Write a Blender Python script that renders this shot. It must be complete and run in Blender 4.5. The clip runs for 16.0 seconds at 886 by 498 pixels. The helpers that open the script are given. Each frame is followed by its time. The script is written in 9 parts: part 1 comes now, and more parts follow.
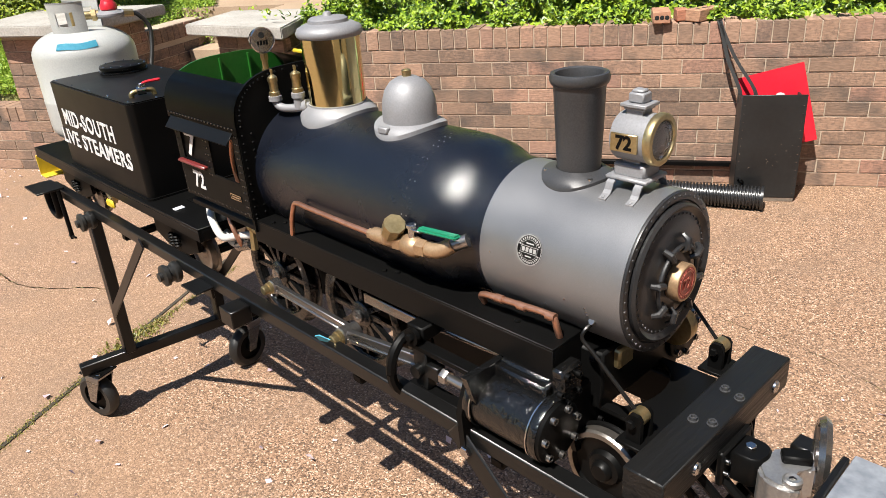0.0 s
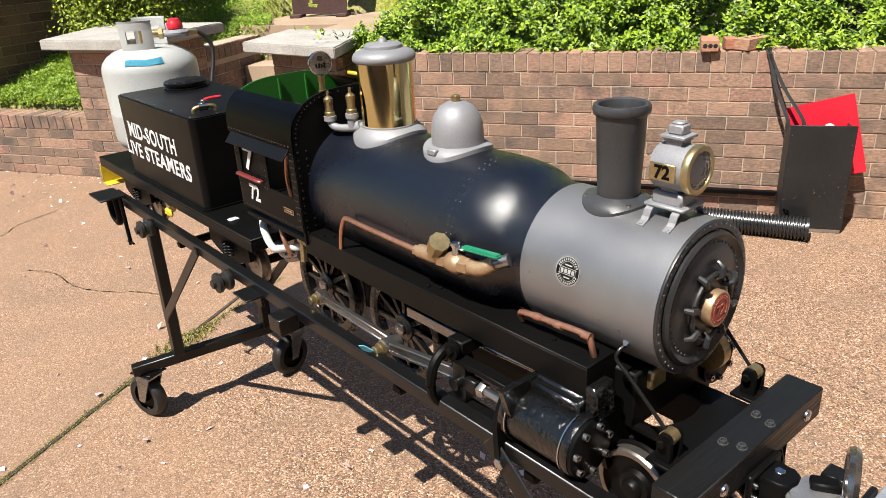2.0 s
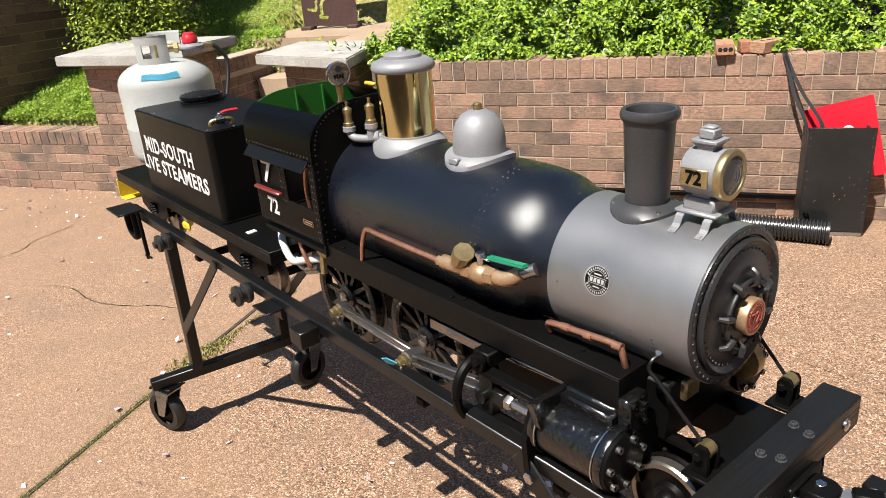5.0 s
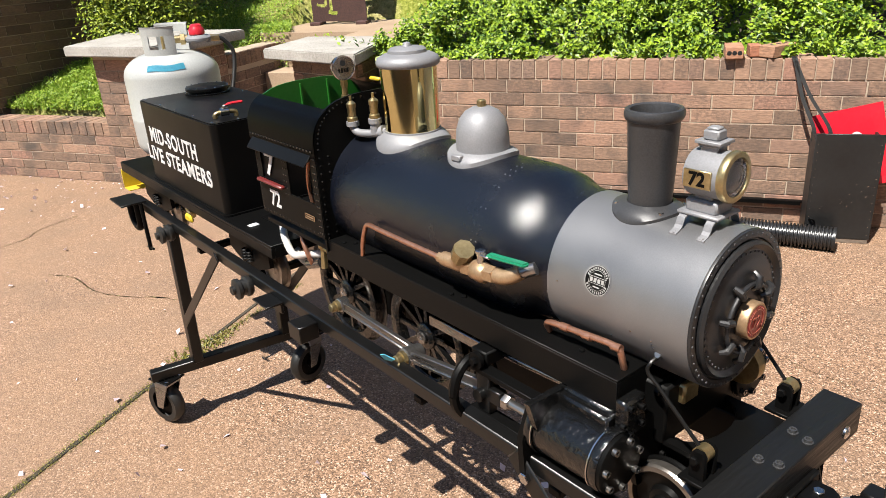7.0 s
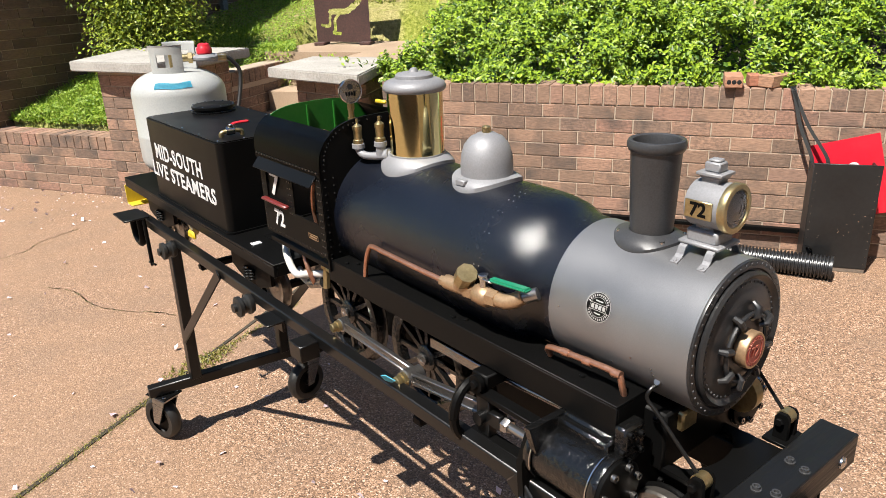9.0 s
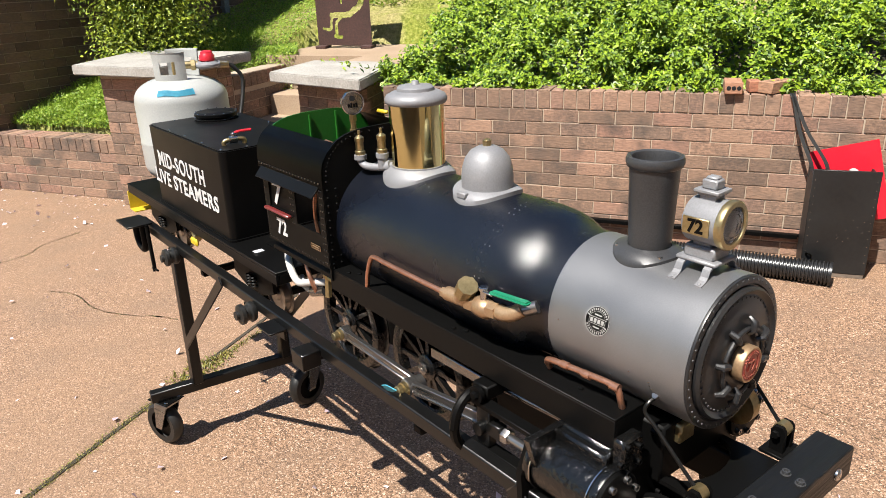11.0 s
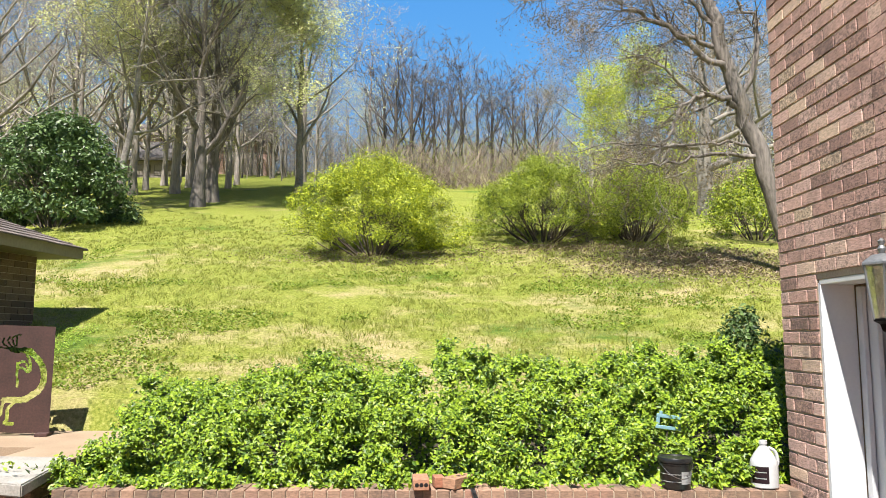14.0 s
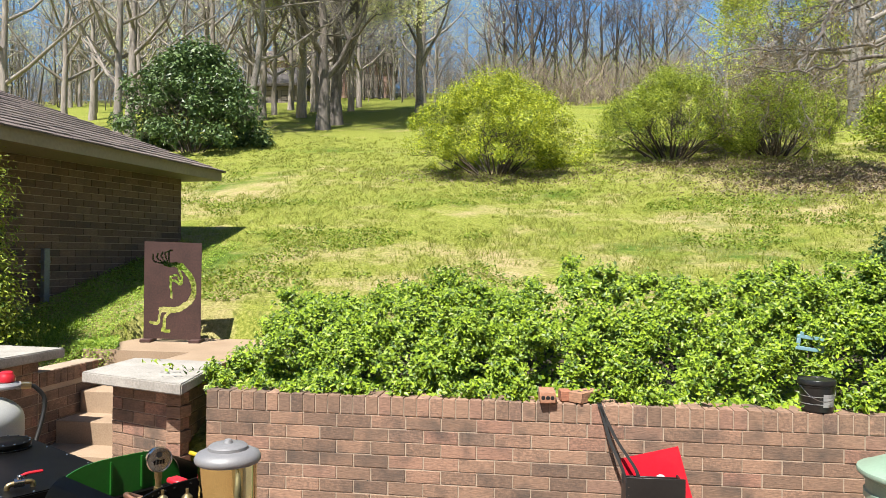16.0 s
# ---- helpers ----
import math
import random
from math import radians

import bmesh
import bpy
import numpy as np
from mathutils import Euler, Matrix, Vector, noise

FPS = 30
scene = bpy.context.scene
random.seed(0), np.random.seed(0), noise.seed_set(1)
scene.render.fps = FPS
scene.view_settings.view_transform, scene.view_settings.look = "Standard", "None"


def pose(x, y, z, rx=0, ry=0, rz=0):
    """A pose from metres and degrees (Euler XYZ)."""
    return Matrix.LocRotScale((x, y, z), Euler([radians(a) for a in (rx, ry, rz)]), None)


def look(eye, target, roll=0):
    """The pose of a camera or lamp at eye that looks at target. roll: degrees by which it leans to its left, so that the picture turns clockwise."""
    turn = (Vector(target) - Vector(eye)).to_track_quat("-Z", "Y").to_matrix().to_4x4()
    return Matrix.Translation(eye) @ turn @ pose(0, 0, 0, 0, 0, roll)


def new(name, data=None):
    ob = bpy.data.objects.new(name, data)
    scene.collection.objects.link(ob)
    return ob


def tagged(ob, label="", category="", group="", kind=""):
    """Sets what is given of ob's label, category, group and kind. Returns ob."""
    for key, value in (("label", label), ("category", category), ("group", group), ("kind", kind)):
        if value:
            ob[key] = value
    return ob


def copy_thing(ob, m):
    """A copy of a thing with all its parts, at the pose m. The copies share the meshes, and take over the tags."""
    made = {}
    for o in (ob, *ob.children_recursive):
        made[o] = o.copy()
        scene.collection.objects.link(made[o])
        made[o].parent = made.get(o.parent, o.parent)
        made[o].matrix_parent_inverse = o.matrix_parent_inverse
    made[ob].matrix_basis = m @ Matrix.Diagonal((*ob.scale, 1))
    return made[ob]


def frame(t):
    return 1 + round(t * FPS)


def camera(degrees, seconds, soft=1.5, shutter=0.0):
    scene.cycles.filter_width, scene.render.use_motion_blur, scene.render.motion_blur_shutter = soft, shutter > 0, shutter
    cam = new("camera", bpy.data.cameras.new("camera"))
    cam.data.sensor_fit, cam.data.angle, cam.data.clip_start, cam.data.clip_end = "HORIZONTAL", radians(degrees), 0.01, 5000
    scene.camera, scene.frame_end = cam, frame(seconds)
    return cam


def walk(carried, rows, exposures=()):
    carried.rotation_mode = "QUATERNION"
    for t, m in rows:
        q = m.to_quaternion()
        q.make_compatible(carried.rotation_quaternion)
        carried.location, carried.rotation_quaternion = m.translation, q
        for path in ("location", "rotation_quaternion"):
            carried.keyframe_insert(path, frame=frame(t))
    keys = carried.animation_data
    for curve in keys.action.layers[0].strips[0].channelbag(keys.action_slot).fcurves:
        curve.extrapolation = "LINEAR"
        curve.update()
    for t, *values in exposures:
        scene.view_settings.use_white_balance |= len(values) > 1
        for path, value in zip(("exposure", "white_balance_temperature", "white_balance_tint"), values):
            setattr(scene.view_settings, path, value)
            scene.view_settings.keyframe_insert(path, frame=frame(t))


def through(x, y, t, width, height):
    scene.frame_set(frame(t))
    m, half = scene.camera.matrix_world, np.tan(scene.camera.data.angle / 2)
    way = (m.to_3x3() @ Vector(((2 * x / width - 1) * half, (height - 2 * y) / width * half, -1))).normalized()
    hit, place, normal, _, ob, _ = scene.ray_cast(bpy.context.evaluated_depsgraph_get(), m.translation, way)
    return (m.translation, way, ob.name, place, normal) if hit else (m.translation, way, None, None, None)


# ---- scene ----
cam = camera(62.4, 16.0, soft=0.7)
PATH = [
    (0, (1.792, -4.25, 1.54), (1.252, -2.517, 0.7), -4.3),
    (0.5, (1.796, -4.276, 1.545), (1.224, -2.552, 0.707), -4.0),
    (1, (1.792, -4.292, 1.542), (1.196, -2.571, 0.716), -3.6),
    (1.5, (1.794, -4.285, 1.546), (1.172, -2.564, 0.74), -3.5),
    (2, (1.804, -4.3, 1.562), (1.156, -2.579, 0.775), -3.5),
    (2.5, (1.792, -4.311, 1.567), (1.128, -2.588, 0.797), -3.4),
    (3, (1.802, -4.31, 1.562), (1.127, -2.588, 0.802), -3.5),
    (3.5, (1.797, -4.31, 1.558), (1.126, -2.585, 0.8), -3.9),
    (6, (1.772, -4.278, 1.559), (1.086, -2.564, 0.791), -5.0),
    (6.5, (1.773, -4.284, 1.552), (1.078, -2.575, 0.78), -4.3),
    (7, (1.782, -4.281, 1.552), (1.09, -2.568, 0.787), -3.6),
    (7.5, (1.781, -4.286, 1.556), (1.097, -2.562, 0.808), -3.0),
    (8, (1.779, -4.289, 1.556), (1.097, -2.556, 0.827), -2.6),
    (8.5, (1.777, -4.293, 1.559), (1.089, -2.558, 0.842), -2.4),
    (11, (1.78, -4.303, 1.589), (1.088, -2.567, 0.876), -2.2),
    (11.5, (1.776, -4.308, 1.593), (1.12, -2.542, 0.921), -1.9),
    (12, (1.779, -4.313, 1.604), (1.212, -2.484, 1.025), -1.7),
    (12.3, (1.802, -4.3, 1.664), (1.366, -2.399, 1.224), -1.7),
    (12.5, (1.816, -4.295, 1.704), (1.504, -2.346, 1.386), -1.5),
    (12.6, (1.818, -4.296, 1.718), (1.572, -2.328, 1.464), -1.3),
    (13, (1.836, -4.311, 1.765), (1.74, -2.313, 1.741), -1.1),
    (13.5, (1.843, -4.331, 1.776), (1.816, -2.337, 1.929), -0.2),
    (14, (1.854, -4.324, 1.785), (1.882, -2.338, 2.019), 0.2),
    (14.5, (1.848, -4.338, 1.778), (1.869, -2.353, 2.02), 0.2),
    (15, (1.841, -4.324, 1.775), (1.791, -2.335, 1.978), 0.1),
    (15.5, (1.838, -4.314, 1.766), (1.689, -2.324, 1.899), 0.3),
    (16, (1.816, -4.295, 1.754), (1.52, -2.317, 1.771), 0.5),
]
EXPOSURE = [(0.0, 1.19), (12.0, 1.17), (13.2, 1.25), (14.8, 1.31), (16.0, 1.18)]
walk(cam, [(t, look(eye, target, roll)) for t, eye, target, roll in PATH], EXPOSURE)

# ---- light ----
SUN_AZIMUTH, SUN_HEIGHT = (0.33, 0.944), 59.5  # the way the light travels on the ground; degrees above it
world = bpy.data.worlds.new("sky")
scene.world = world
world.use_nodes = True
wn = world.node_tree.nodes
sky = wn.new("ShaderNodeTexSky")
sky.sky_type = "NISHITA"
sky.sun_disc = False
sky.sun_elevation = radians(SUN_HEIGHT)
sky.sun_rotation = math.atan2(-SUN_AZIMUTH[0], -SUN_AZIMUTH[1])
sky.altitude = 200
sky.air_density, sky.dust_density, sky.ozone_density = 1.35, 0.0, 3.0
wn["Background"].inputs["Strength"].default_value = 0.05
world.node_tree.links.new(sky.outputs["Color"], wn["Background"].inputs["Color"])
sun_data = bpy.data.lights.new("sun", "SUN")
sun_data.energy, sun_data.angle, sun_data.color = 5.0, radians(0.55), (1.0, 0.95, 0.87)
sun = new("sun", sun_data)
_h = math.tan(radians(SUN_HEIGHT))
sun.matrix_world = look((0, 0, 8), (SUN_AZIMUTH[0], SUN_AZIMUTH[1], 8 - _h))

# ---- materials ----
def node_material(name):
    m = bpy.data.materials.new(name)
    m.use_nodes = True
    return m, m.node_tree.nodes, m.node_tree.links, m.node_tree.nodes["Principled BSDF"]


ALBEDO = 0.68  # common scale of the base colours, which are given below as they look in full sun


def ramp(n, stops):
    r = n.new("ShaderNodeValToRGB")
    e = r.color_ramp.elements
    while len(e) < len(stops):
        e.new(0.5)
    for k, (p, c) in zip(e, stops):
        k.position, k.color = p, (*(ALBEDO * v for v in c), 1)
    return r


def surface(name, dark, light, rough=0.6, metal=0.0, grain=60.0, patch=4.0, bump=0.1, depth=0.002, mixer=0.5, random_by=None, spread=0.0, coat=0.0, stretch=(1, 1, 1), rough_vary=0.12):
    """A painted, stone or metal surface: two noises at two scales mix two colours; a fine relief; a slightly uneven gloss."""
    m, n, l, b = node_material(name)
    co = n.new("ShaderNodeTexCoord")
    mp = n.new("ShaderNodeMapping")
    mp.inputs["Scale"].default_value = stretch
    l.new(co.outputs["Object"], mp.inputs["Vector"])
    big, fine = n.new("ShaderNodeTexNoise"), n.new("ShaderNodeTexNoise")
    big.inputs["Scale"].default_value, big.inputs["Detail"].default_value = patch, 5
    fine.inputs["Scale"].default_value, fine.inputs["Detail"].default_value = grain, 4
    for t in (big, fine):
        l.new(mp.outputs[0], t.inputs["Vector"])
    mix = n.new("ShaderNodeMix")
    mix.data_type = "FLOAT"
    mix.inputs[0].default_value = mixer
    l.new(big.outputs["Fac"], mix.inputs[2])
    l.new(fine.outputs["Fac"], mix.inputs[3])
    r = ramp(n, [(0.32, dark), (0.68, light)])
    l.new(mix.outputs[0], r.inputs["Fac"])
    colour = r.outputs["Color"]
    if random_by:
        src = n.new("ShaderNodeObjectInfo").outputs["Random"] if random_by == "object" else n.new("ShaderNodeNewGeometry").outputs["Random Per Island"]
        hsv = n.new("ShaderNodeHueSaturation")
        mr = n.new("ShaderNodeMapRange")
        mr.inputs["To Min"].default_value, mr.inputs["To Max"].default_value = 1 - spread, 1 + spread
        l.new(src, mr.inputs["Value"])
        l.new(mr.outputs[0], hsv.inputs["Value"])
        l.new(colour, hsv.inputs["Color"])
        colour = hsv.outputs["Color"]
    l.new(colour, b.inputs["Base Color"])
    b.inputs["Metallic"].default_value = metal
    b.inputs["Coat Weight"].default_value = coat
    b.inputs["Coat Roughness"].default_value = 0.15
    mr = n.new("ShaderNodeMapRange")
    mr.inputs["To Min"].default_value, mr.inputs["To Max"].default_value = max(0.02, rough - rough_vary), min(1, rough + rough_vary)
    l.new(big.outputs["Fac"], mr.inputs["Value"])
    l.new(mr.outputs[0], b.inputs["Roughness"])
    if bump:
        bp = n.new("ShaderNodeBump")
        bp.inputs["Strength"].default_value, bp.inputs["Distance"].default_value = bump, depth
        l.new(fine.outputs["Fac"], bp.inputs["Height"])
        l.new(bp.outputs[0], b.inputs["Normal"])
    return m


def leaf_material(name, dark, light, spread=0.5, through=0.35):
    m, n, l, b = node_material(name)
    geo = n.new("ShaderNodeNewGeometry")
    r = ramp(n, [(0.0, dark), (1.0, light)])
    l.new(geo.outputs["Random Per Island"], r.inputs["Fac"])
    l.new(r.outputs["Color"], b.inputs["Base Color"])
    b.inputs["Roughness"].default_value = 0.45
    tr = n.new("ShaderNodeBsdfTranslucent")
    l.new(r.outputs["Color"], tr.inputs["Color"])
    ms = n.new("ShaderNodeMixShader")
    ms.inputs[0].default_value = through
    l.new(b.outputs[0], ms.inputs[1])
    l.new(tr.outputs[0], ms.inputs[2])
    l.new(ms.outputs[0], n["Material Output"].inputs["Surface"])
    return m


def brick_material(name, stops, spread=0.25, stain=(0.05, 0.045, 0.04), stain_amount=0.35, mottle=0.25):
    """Fired clay: each brick takes its own colour from the ramp, with speckle, dark weather stains and a rough face."""
    m, n, l, b = node_material(name)
    info = n.new("ShaderNodeObjectInfo")
    pick = n.new("ShaderNodeMath")
    pick.name, pick.operation = "pick", "MULTIPLY"
    pick.inputs[1].default_value = 1.0
    l.new(info.outputs["Random"], pick.inputs[0])
    r = ramp(n, stops)
    l.new(pick.outputs[0], r.inputs["Fac"])
    co = n.new("ShaderNodeNewGeometry")
    fine, big = n.new("ShaderNodeTexNoise"), n.new("ShaderNodeTexNoise")
    fine.inputs["Scale"].default_value, fine.inputs["Detail"].default_value = 90, 6
    big.inputs["Scale"].default_value, big.inputs["Detail"].default_value = 5, 6
    drag = n.new("ShaderNodeMapping")
    drag.inputs["Scale"].default_value = (0.35, 0.35, 1.4)
    l.new(co.outputs["Position"], drag.inputs["Vector"])
    l.new(drag.outputs[0], fine.inputs["Vector"])
    l.new(co.outputs["Position"], big.inputs["Vector"])
    v = n.new("ShaderNodeMapRange")
    v.inputs["From Min"].default_value, v.inputs["From Max"].default_value = 0.3, 0.7
    v.inputs["To Min"].default_value, v.inputs["To Max"].default_value = 0.70, 1.25
    l.new(fine.outputs["Fac"], v.inputs["Value"])
    hsv = n.new("ShaderNodeHueSaturation")
    l.new(r.outputs["Color"], hsv.inputs["Color"])
    l.new(v.outputs[0], hsv.inputs["Value"])
    st = n.new("ShaderNodeMapRange")
    st.inputs["From Min"].default_value, st.inputs["From Max"].default_value = 0.5, 0.72
    st.inputs["To Max"].default_value = stain_amount
    l.new(big.outputs["Fac"], st.inputs["Value"])
    mx = n.new("ShaderNodeMix")
    mx.data_type = "RGBA"
    l.new(st.outputs[0], mx.inputs[0])
    l.new(hsv.outputs["Color"], mx.inputs[6])
    mx.inputs[7].default_value = (*stain, 1)
    # black mottling burnt into the face
    mot = n.new("ShaderNodeTexNoise")
    mot.inputs["Scale"].default_value, mot.inputs["Detail"].default_value, mot.inputs["Roughness"].default_value = 58, 6, 0.72
    l.new(co.outputs["Position"], mot.inputs["Vector"])
    mr = n.new("ShaderNodeMapRange")
    mr.inputs["From Min"].default_value, mr.inputs["From Max"].default_value = 0.43, 0.53
    mr.inputs["To Max"].default_value = mottle
    # some bricks are burnt far more than others
    shift, wrap, less = (n.new("ShaderNodeMath") for _ in range(3))
    shift.operation, wrap.operation, less.operation = "MULTIPLY", "FRACT", "MULTIPLY_ADD"
    shift.inputs[1].default_value, less.inputs[1].default_value = 7.31, -0.17
    l.new(pick.outputs[0], shift.inputs[0])
    l.new(shift.outputs[0], wrap.inputs[0])
    l.new(wrap.outputs[0], less.inputs[0])
    l.new(mot.outputs["Fac"], less.inputs[2])
    l.new(less.outputs[0], mr.inputs["Value"])
    m2 = n.new("ShaderNodeMix")
    m2.data_type = "RGBA"
    l.new(mr.outputs[0], m2.inputs[0])
    l.new(mx.outputs[2], m2.inputs[6])
    m2.inputs[7].default_value = (0.05, 0.04, 0.036, 1)
    l.new(m2.outputs[2], b.inputs["Base Color"])
    b.inputs["Roughness"].default_value = 0.85
    bp = n.new("ShaderNodeBump")
    bp.inputs["Strength"].default_value, bp.inputs["Distance"].default_value = 0.5, 0.004
    l.new(fine.outputs["Fac"], bp.inputs["Height"])
    l.new(bp.outputs[0], b.inputs["Normal"])
    return m


# ---- building blocks ----
def box(bm, c, s, bevel=0.0, turn=None, seg=1):
    """A block with its centre at c and its full sizes s; bevel rounds its edges."""
    m = Matrix.Translation(c) @ (turn or Matrix.Identity(4)) @ Matrix.Diagonal((*s, 1))
    vs = bmesh.ops.create_cube(bm, size=1, matrix=m)["verts"]
    if bevel:
        bmesh.ops.bevel(bm, geom=list({e for v in vs for e in v.link_edges}), offset=bevel, segments=seg, affect="EDGES", clamp_overlap=True)
    return bm


def rod(bm, a, b, r, r2=None, seg=12, caps=True):
    """A round bar from a to b."""
    a, b = Vector(a), Vector(b)
    m = Matrix.Translation((a + b) / 2) @ (b - a).to_track_quat("Z", "Y").to_matrix().to_4x4()
    bmesh.ops.create_cone(bm, cap_ends=caps, cap_tris=False, segments=seg, radius1=r, radius2=r if r2 is None else r2, depth=(b - a).length, matrix=m)
    return bm


def lathe(bm, profile, m=None, seg=32, arc=None):
    """Turns a profile of (radius, height) round the z axis of the pose m. Radius 0 closes the form."""
    m = m or Matrix.Identity(4)
    rings = []
    n = seg if arc is None else seg + 1
    for r, h in profile:
        if r < 1e-6:
            rings.append([bm.verts.new(m @ Vector((0, 0, h)))])
        else:
            span = 2 * math.pi if arc is None else arc
            rings.append([bm.verts.new(m @ Vector((r * math.cos(span * k / seg), r * math.sin(span * k / seg), h))) for k in range(n)])
    for a, b in zip(rings, rings[1:]):
        for k in range(seg):
            j = (k + 1) % n if arc is None else k + 1
            if len(a) == 1 and len(b) == 1:
                continue
            if len(a) == 1:
                bm.faces.new((a[0], b[k], b[j]))
            elif len(b) == 1:
                bm.faces.new((a[k], a[j], b[0]))
            else:
                bm.faces.new((a[k], a[j], b[j], b[k]))
    return bm


def hose(bm, pts, r, seg=10, closed_ends=True):
    """A round pipe of even width along a line of points."""
    pts = [Vector(p) for p in pts]
    rings, side = [], None
    for k, p in enumerate(pts):
        d = (pts[min(k + 1, len(pts) - 1)] - pts[max(k - 1, 0)]).normalized()
        if side is None:
            side = d.orthogonal().normalized()
        side = (side - d * side.dot(d)).normalized()
        up = d.cross(side)
        rr = r[k] if isinstance(r, (list, tuple)) else r
        rings.append([bm.verts.new(p + rr * (side * math.cos(2 * math.pi * i / seg) + up * math.sin(2 * math.pi * i / seg))) for i in range(seg)])
    for a, b in zip(rings, rings[1:]):
        for i in range(seg):
            bm.faces.new((a[i], a[(i + 1) % seg], b[(i + 1) % seg], b[i]))
    if closed_ends:
        bm.faces.new(rings[0][::-1])
        bm.faces.new(rings[-1])
    return bm


def smooth_line(pts, steps=6):
    """Catmull-Rom points through the given ones."""
    p = [Vector(q) for q in pts]
    p = [2 * p[0] - p[1], *p, 2 * p[-1] - p[-2]]
    out = []
    for a, b, c, d in zip(p, p[1:], p[2:], p[3:]):
        for k in range(steps):
            t = k / steps
            out.append(0.5 * (2 * b + (c - a) * t + (2 * a - 5 * b + 4 * c - d) * t * t + (3 * b - a - 3 * c + d) * t ** 3))
    return [*out, p[-2]]


def prism(bm, outline, z0, z1, m=None):
    """An upright body over a flat outline (x, y), from z0 to z1, under the pose m."""
    m = m or Matrix.Identity(4)
    lo = [bm.verts.new(m @ Vector((x, y, z0))) for x, y in outline]
    hi = [bm.verts.new(m @ Vector((x, y, z1))) for x, y in outline]
    bm.faces.new(lo[::-1])
    bm.faces.new(hi)
    for k in range(len(lo)):
        j = (k + 1) % len(lo)
        bm.faces.new((lo[k], lo[j], hi[j], hi[k]))
    return bm


def mesh_of(name, bm, material, shade=40):
    bmesh.ops.recalc_face_normals(bm, faces=bm.faces)
    me = bpy.data.meshes.new(name)
    bm.to_mesh(me)
    bm.free()
    me.materials.append(material)
    if shade:
        me.polygons.foreach_set("use_smooth", [True] * len(me.polygons))
        me.set_sharp_from_angle(angle=radians(shade))
    return me


def part(name, bm, material, parent=None, label="", shade=40):
    """One mesh object, under a thing or under a part."""
    ob = new(name, mesh_of(name, bm, material, shade))
    if parent is not None:
        ob.parent = parent
    if label:
        tagged(ob, label)
    return ob


def each(name, poses, build, material, parent, label=""):
    """Alike small pieces, each an object of its own on one shared mesh, at poses in the parent's frame."""
    bm = bmesh.new()
    build(bm)
    me = mesh_of(name, bm, material)
    for m in poses:
        ob = new(name, me)
        ob.parent = parent
        ob.matrix_basis = m
        if label:
            tagged(ob, label)


def raw_mesh(name, verts, faces, material, smooth=False):
    """A mesh from arrays of vertices and of equal-sided faces."""
    verts, faces = np.asarray(verts, np.float32), np.asarray(faces, np.int32)
    me = bpy.data.meshes.new(name)
    me.vertices.add(len(verts))
    me.vertices.foreach_set("co", verts.ravel())
    k = faces.shape[1]
    me.loops.add(faces.size)
    me.loops.foreach_set("vertex_index", faces.ravel())
    me.polygons.add(len(faces))
    me.polygons.foreach_set("loop_start", np.arange(0, faces.size, k, dtype=np.int32))
    me.polygons.foreach_set("use_smooth", np.full(len(faces), smooth))
    me.update(calc_edges=True)
    me.materials.append(material)
    return me


def leaves(places, sizes, tilt, rng, width=0.5):
    """Vertices and faces of many small folded leaves at places; each is two triangles that share its midrib."""
    n = len(places)
    yaw = rng.uniform(0, 2 * np.pi, n)
    pitch = rng.normal(tilt, 0.45, n)
    roll = rng.normal(0, 0.5, n)
    d = np.stack([np.cos(yaw) * np.cos(pitch), np.sin(yaw) * np.cos(pitch), np.sin(pitch)], 1)
    s = np.stack([-np.sin(yaw), np.cos(yaw), np.zeros(n)], 1)
    u = np.cross(d, s)
    s2 = s * np.cos(roll)[:, None] + u * np.sin(roll)[:, None]
    u2 = np.cross(s2, d)
    z = sizes[:, None]
    base, tip = places, places + d * z
    mid = places + d * z * 0.45
    left, right = mid + s2 * z * width / 2 - u2 * z * 0.1, mid - s2 * z * width / 2 - u2 * z * 0.1
    v = np.stack([base, right, tip, left], 1).reshape(-1, 3)
    k = np.arange(n)[:, None] * 4
    f = np.concatenate([k + [0, 1, 2], k + [0, 2, 3]], 1).reshape(-1, 3)
    return v, f


def facing_leaves(places, sizes, normal, loose, rng, width=0.55):
    """Many small folded leaves whose faces turn towards normal (one, or one for each), each off by a random amount."""
    n = len(places)
    u = np.asarray(normal, float) / np.linalg.norm(np.atleast_2d(normal), axis=1)[:, None] + rng.normal(0, loose, (n, 3))
    u /= np.linalg.norm(u, axis=1)[:, None]
    d = np.cross(u, rng.normal(0, 1, (n, 3)))
    d /= np.linalg.norm(d, axis=1)[:, None]
    s2 = np.cross(u, d)
    z = np.asarray(sizes)[:, None]
    mid = places + d * z * 0.45
    v = np.stack([places, mid - s2 * z * width / 2 + u * z * 0.08, places + d * z - u * z * 0.10, mid + s2 * z * width / 2 + u * z * 0.08], 1).reshape(-1, 3)
    k = np.arange(n)[:, None] * 4
    return v, np.concatenate([k + [0, 1, 2], k + [0, 2, 3]], 1).reshape(-1, 3)


def thing(name, m, label, category, group="", kind=""):
    ob = new(name)
    ob.matrix_world = m
    ob.empty_display_size = 0.1
    return tagged(ob, label, category, group, kind)

